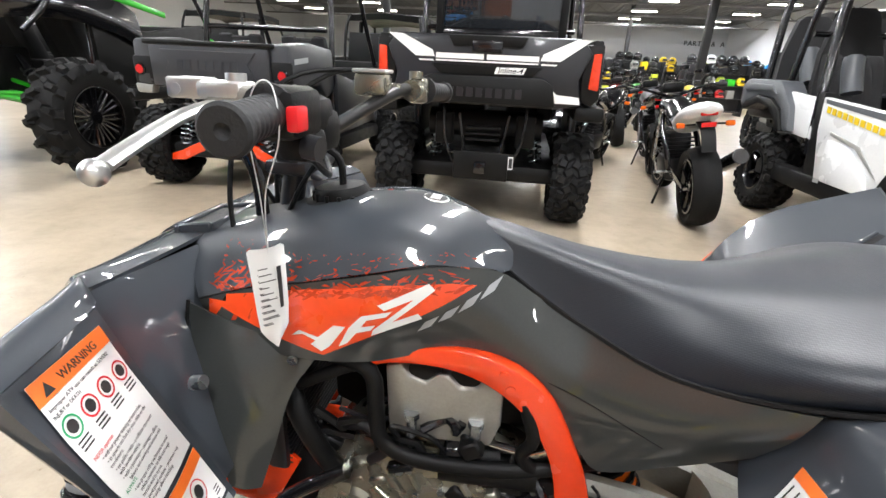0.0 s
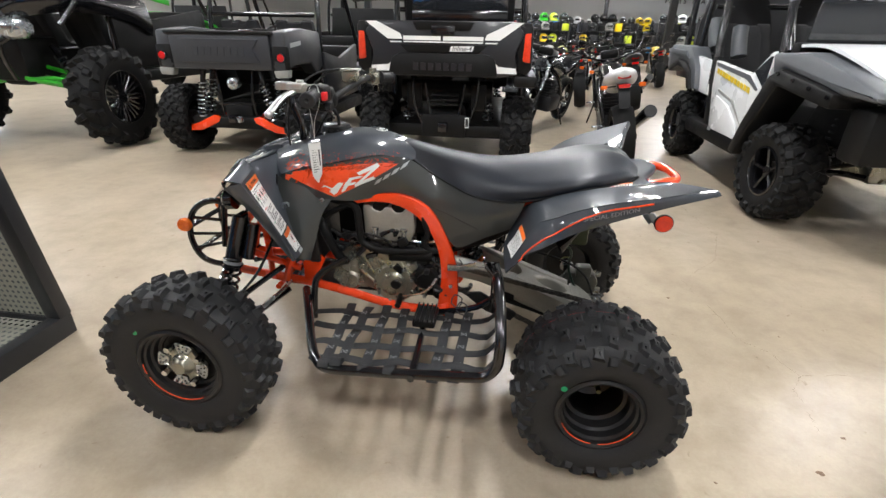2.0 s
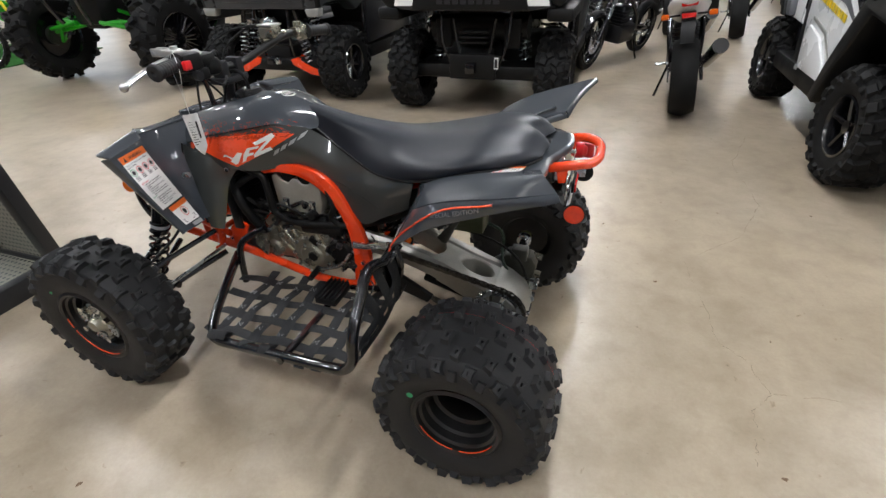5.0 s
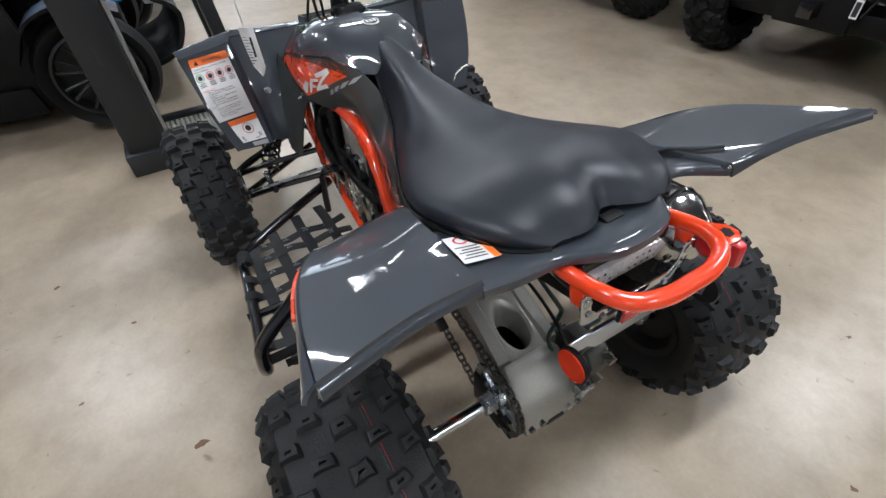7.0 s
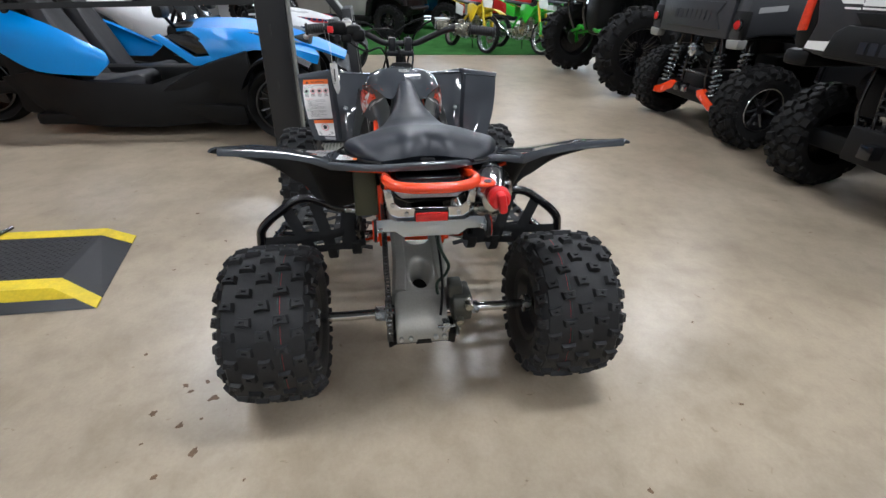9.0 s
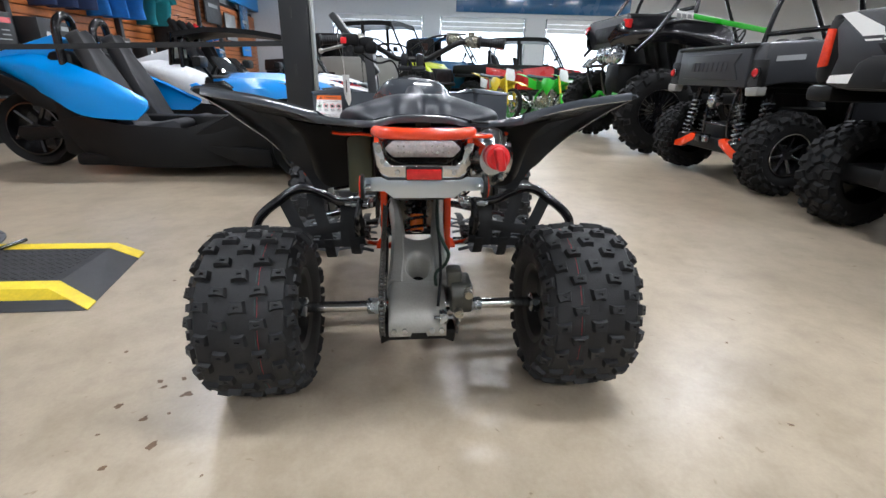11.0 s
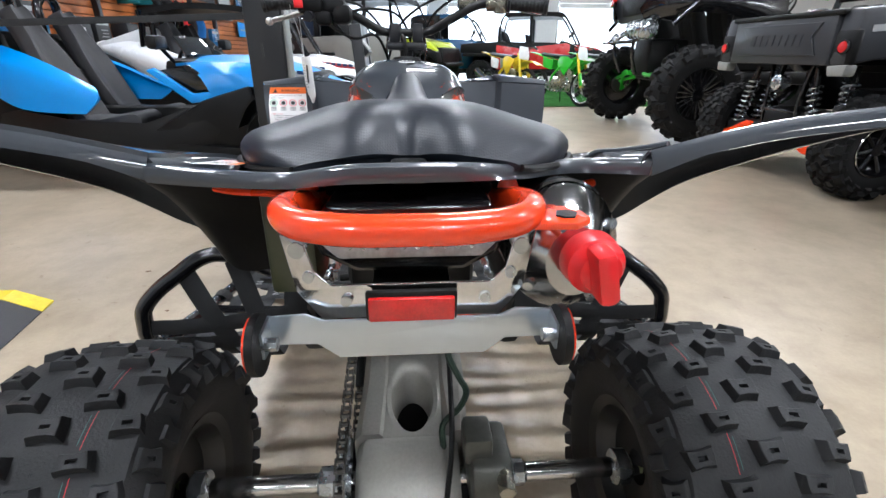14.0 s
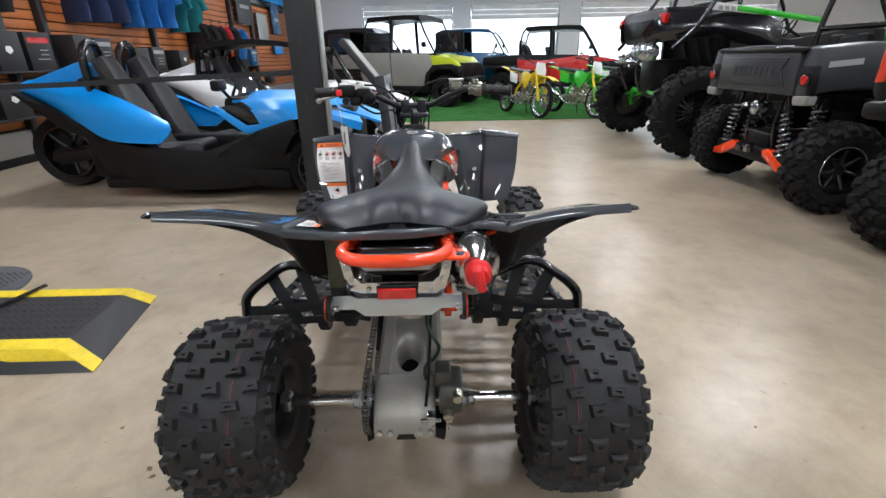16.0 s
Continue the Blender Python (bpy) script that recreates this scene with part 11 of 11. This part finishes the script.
def shirt(x, z, material, label, yaw):
    """A hanging shirt, seen from its side on a face-out arm."""
    e = empty("hanging_shirt", Matrix.Translation((x, -4.98, z)) @ Matrix.Rotation(radians(yaw), 4, "Z"), label, "shirt", "hanging shirts")
    bm = bmesh.new()
    rows = []
    for k in range(9):
        u = k / 8
        hw = 0.10 + 0.16 * min(1, u * 6) + 0.02 * math.sin(u * 9 + x)
        dp = 0.035 + 0.035 * u
        ring = []
        for j in range(16):
            a = 2 * math.pi * j / 16
            fold = 1 + 0.18 * u * math.sin(5 * a + x * 3)
            ring.append((hw * math.cos(a) * (1 + 0.05 * math.sin(3 * a + u * 4)), dp * math.sin(a) * fold, -0.72 * u))
        rows.append(ring)
    loft(bm, rows)
    for s in both:
        tube(bm, [(s * 0.20, 0, -0.06), (s * 0.30, 0.01, -0.16), (s * 0.34, 0.02, -0.32)], 0.06, 8, 3, flat=(0.03, 0.07))
    part("body", bm, material, e, smooth=60)
    pbars("hanger", e, "black_gloss", [[(0, 0, 0.12), (0.03, 0, 0.09), (0, 0, 0.04), (0, 0, -0.02)]], 0.005, "", 3)
    pbars("hanger_arm", e, "black_gloss", [[(0, -0.22, 0.10), (0, 0.10, 0.125)]], 0.008, "", 1)
    return e


SH = [("cloth_navy", "dark navy shirt on a hanger"), ("cloth_navy", "dark navy shirt on a hanger"), ("cloth_navy", "dark navy shirt on a hanger"), ("cloth_blue", "bright blue shirt on a hanger"), ("cloth_blue", "bright blue shirt on a hanger"), ("cloth_blue", "bright blue shirt on a hanger"), ("cloth_teal", "teal shirt on a hanger"), ("cloth_teal", "teal shirt on a hanger")]
x = -5.75
for i, (mt, lb) in enumerate(SH):
    shirt(x, 2.44 + 0.02 * (i % 3), mt, lb, 70 + 9 * (i % 3))
    x -= 0.40 + 0.03 * i
for i, (mt, lb) in enumerate([("cloth_black", "black jacket on a hanger"), ("cloth_black", "black jacket on a hanger"), ("cloth_black", "black jacket on a hanger"), ("red_paint", "red vest on a hanger"), ("cloth_black", "black jacket on a hanger"), ("cloth_blue", "blue vest on a hanger")]):
    shirt(-9.2 - 0.42 * i, 1.92, "ink_red" if mt == "red_paint" else mt, lb, 66 + 7 * (i % 3))
for i in range(6):
    shirt(-2.6 - 0.36 * i, 2.46, "cloth_black", "black jacket on a hanger", 72 + 5 * (i % 3))

# leaning dark sign boards and posters towards the far end
for x, z, w, h, mt, lb in ((-12.6, 2.10, 1.1, 0.9, "card_black", "dark poster board with a pale emblem"), (-13.9, 1.75, 0.9, 0.7, "silver_decal", "grey photo poster on the wall"), (-15.3, 1.95, 0.8, 0.9, "navy_paint", "dark blue poster on the wall"), (-15.2, 1.35, 0.9, 0.4, "blue_paint", "blue poster on the wall")):
    e = empty("poster", Matrix.Translation((x, -5.10, z)), lb, "poster", "wall posters")
    pbox("board", e, mt, (-w / 2, 0, 0), (w / 2, 0.03, h), 0.004)
    pbox("frame_edge", e, "rack_steel", (-w / 2 - 0.015, -0.01, -0.015), (w / 2 + 0.015, 0.022, h + 0.015), 0.003)
    pbox("print_bar", e, "silver_decal", (-w * 0.3, 0.031, h * 0.42), (w * 0.3, 0.033, h * 0.52), 0.0)
bm = bmesh.new()
box(bm, (-17.0, -5.2, 2.86), (-11.0, -5.05, 3.7), 0.01)
thing("banner_panel", bm, "blue_paint", "bright blue banner panel above the clothing wall", "banner")
bm = bmesh.new()
box(bm, (-11.0, -5.2, 2.78), (0.0, -5.04, 3.5), 0.01)
thing("top_band", bm, "rack_steel", "dark fascia band above the slatted wall", "fascia", "", "structure")
bm = bmesh.new()
box(bm, (-16.99, 2.0, 3.05), (-16.95, 8.6, 3.8), 0.006)
thing("blue_banner", bm, "navy_paint", "long blue banner above the loading doors", "banner")

# ---- far end of the hall ----
for i, ch in enumerate("PARTS & A"):
    if ch != " ":
        bmx = letters(ch, 0.42, "cloth_black", None, Matrix.Translation((10.4 + 0.295 * i, Y1 - 0.02, 3.35)) @ Matrix.Rotation(radians(90), 4, "X"), "", 0, 0.02, 0, 0.004, "sign_letter")
        tagged(bmx, "dark raised capital letter of the wall sign", "sign letter", "sign letters", "")


def pillar(x, y):
    bm = bmesh.new()
    box(bm, (-0.10, -0.10, 0), (0.10, 0.10, CEIL), 0.01)
    return thing("steel_column", bm, "rack_steel", "dark painted steel column", "column", "steel columns", "structure", Matrix.Translation((x, y, 0)))


for x, y in ((5.0, 15.0), (-4.5, 15.0), (5.0, 27.0), (-4.5, 27.0)):
    pillar(x, y)


def gondola(x, y, length, colors, label, turn=0):
    """A shop shelf unit, half full of goods."""
    e = empty("shelf_unit", at_world(x, y, turn), label, "shelf unit", "shop shelves")
    for z in (0.12, 0.52, 0.92, 1.30):
        pbox("shelf_board", e, "rack_steel", (-length / 2, -0.30, z), (length / 2, 0.30, z + 0.03), 0.004)
    for s in both:
        pbox("end_panel", e, "graphite", (s * length / 2 - 0.02, -0.32, 0), (s * length / 2 + 0.02, 0.32, 1.62), 0.006)
    pbox("back", e, "graphite", (-length / 2, -0.01, 0.1), (length / 2, 0.01, 1.60), 0.0)
    return e


def helmet(m, material, label):
    e = empty("helmet", m, label, "helmet", "helmets on the shelves")
    bm = bmesh.new()
    rings = []
    for k in range(9):
        u = k / 8
        a = math.pi * (0.06 + 0.74 * u)
        rr = 0.135 * math.sin(a)
        rings.append([(1.12 * rr * math.cos(t), rr * math.sin(t), 0.15 + 0.135 * math.cos(a)) for t in [2 * math.pi * j / 14 for j in range(14)]])
    loft(bm, rings)
    part("shell", bm, material, e, smooth=60)
    pslab("visor", e, "glass_dark", [(-0.10, 0.12), (0.10, 0.12), (0.09, 0.20), (-0.09, 0.20)], -0.158, -0.10, "y", 0.015)
    bm = bmesh.new()
    tube(bm, [(-0.12, -0.06, 0.05), (-0.06, -0.16, 0.045), (0.06, -0.16, 0.045), (0.12, -0.06, 0.05)], 0.035, 8, 4)
    part("chin_bar", bm, material, e, smooth=60)
    return e


rng = random.Random(21)
COL = ["black_plastic", "graphite", "perforated", "black_gloss", "graphite", "white_plastic", "black_plastic", "lime_paint", "graphite", "perforated", "black_gloss", "red_paint", "graphite", "green_paint", "black_plastic", "yellow_paint", "graphite", "blue_paint", "black_gloss"]
NAME = {"black_plastic": "black", "lime_paint": "lime", "green_paint": "green", "black_gloss": "black", "white_plastic": "white", "red_paint": "red", "blue_paint": "blue", "yellow_paint": "yellow", "perforated": "silver", "graphite": "grey"}
for gx, gy in ((1.2, 17.0), (3.6, 17.6), (6.2, 17.2), (2.4, 20.5), (5.2, 20.8), (8.0, 20.4), (1.0, 24.0), (4.0, 24.2), (7.2, 24.0), (10.0, 24.0)):
    g = gondola(gx, gy, 2.0, COL, "dark shop shelf unit filled with coloured goods")
    for z in (0.55, 0.95, 1.33, 1.62):
        xx = gx - 0.82
        while xx < gx + 0.85:
            c = rng.choice(COL)
            if z > 1.5 or rng.random() < 0.4:
                if z <= 1.5 or rng.random() < 0.8:
                    helmet(Matrix.Translation((xx, gy - 0.14 if z < 1.5 else gy, z + (0.0 if z < 1.5 else -0.01))) @ Matrix.Rotation(rng.uniform(-0.5, 0.5), 4, "Z"), c, NAME[c] + " helmet with a dark visor on the shelf")
            else:
                bm = bmesh.new()
                box(bm, (-0.11, -0.12, 0), (0.11, 0.12, rng.uniform(0.18, 0.30)), 0.008)
                thing("goods_box", bm, c, NAME[c] + " retail box on the shelf", "box", "boxes on the shelves", m=Matrix.Translation((xx, gy - 0.15, z)))
            xx += rng.uniform(0.28, 0.36)
# counter and wall display along the back wall
bm = bmesh.new()
box(bm, (6.5, 31.5, 0.0), (12.5, 32.3, 1.05), 0.02)
thing("parts_counter", bm, "graphite", "long dark grey parts counter", "counter")
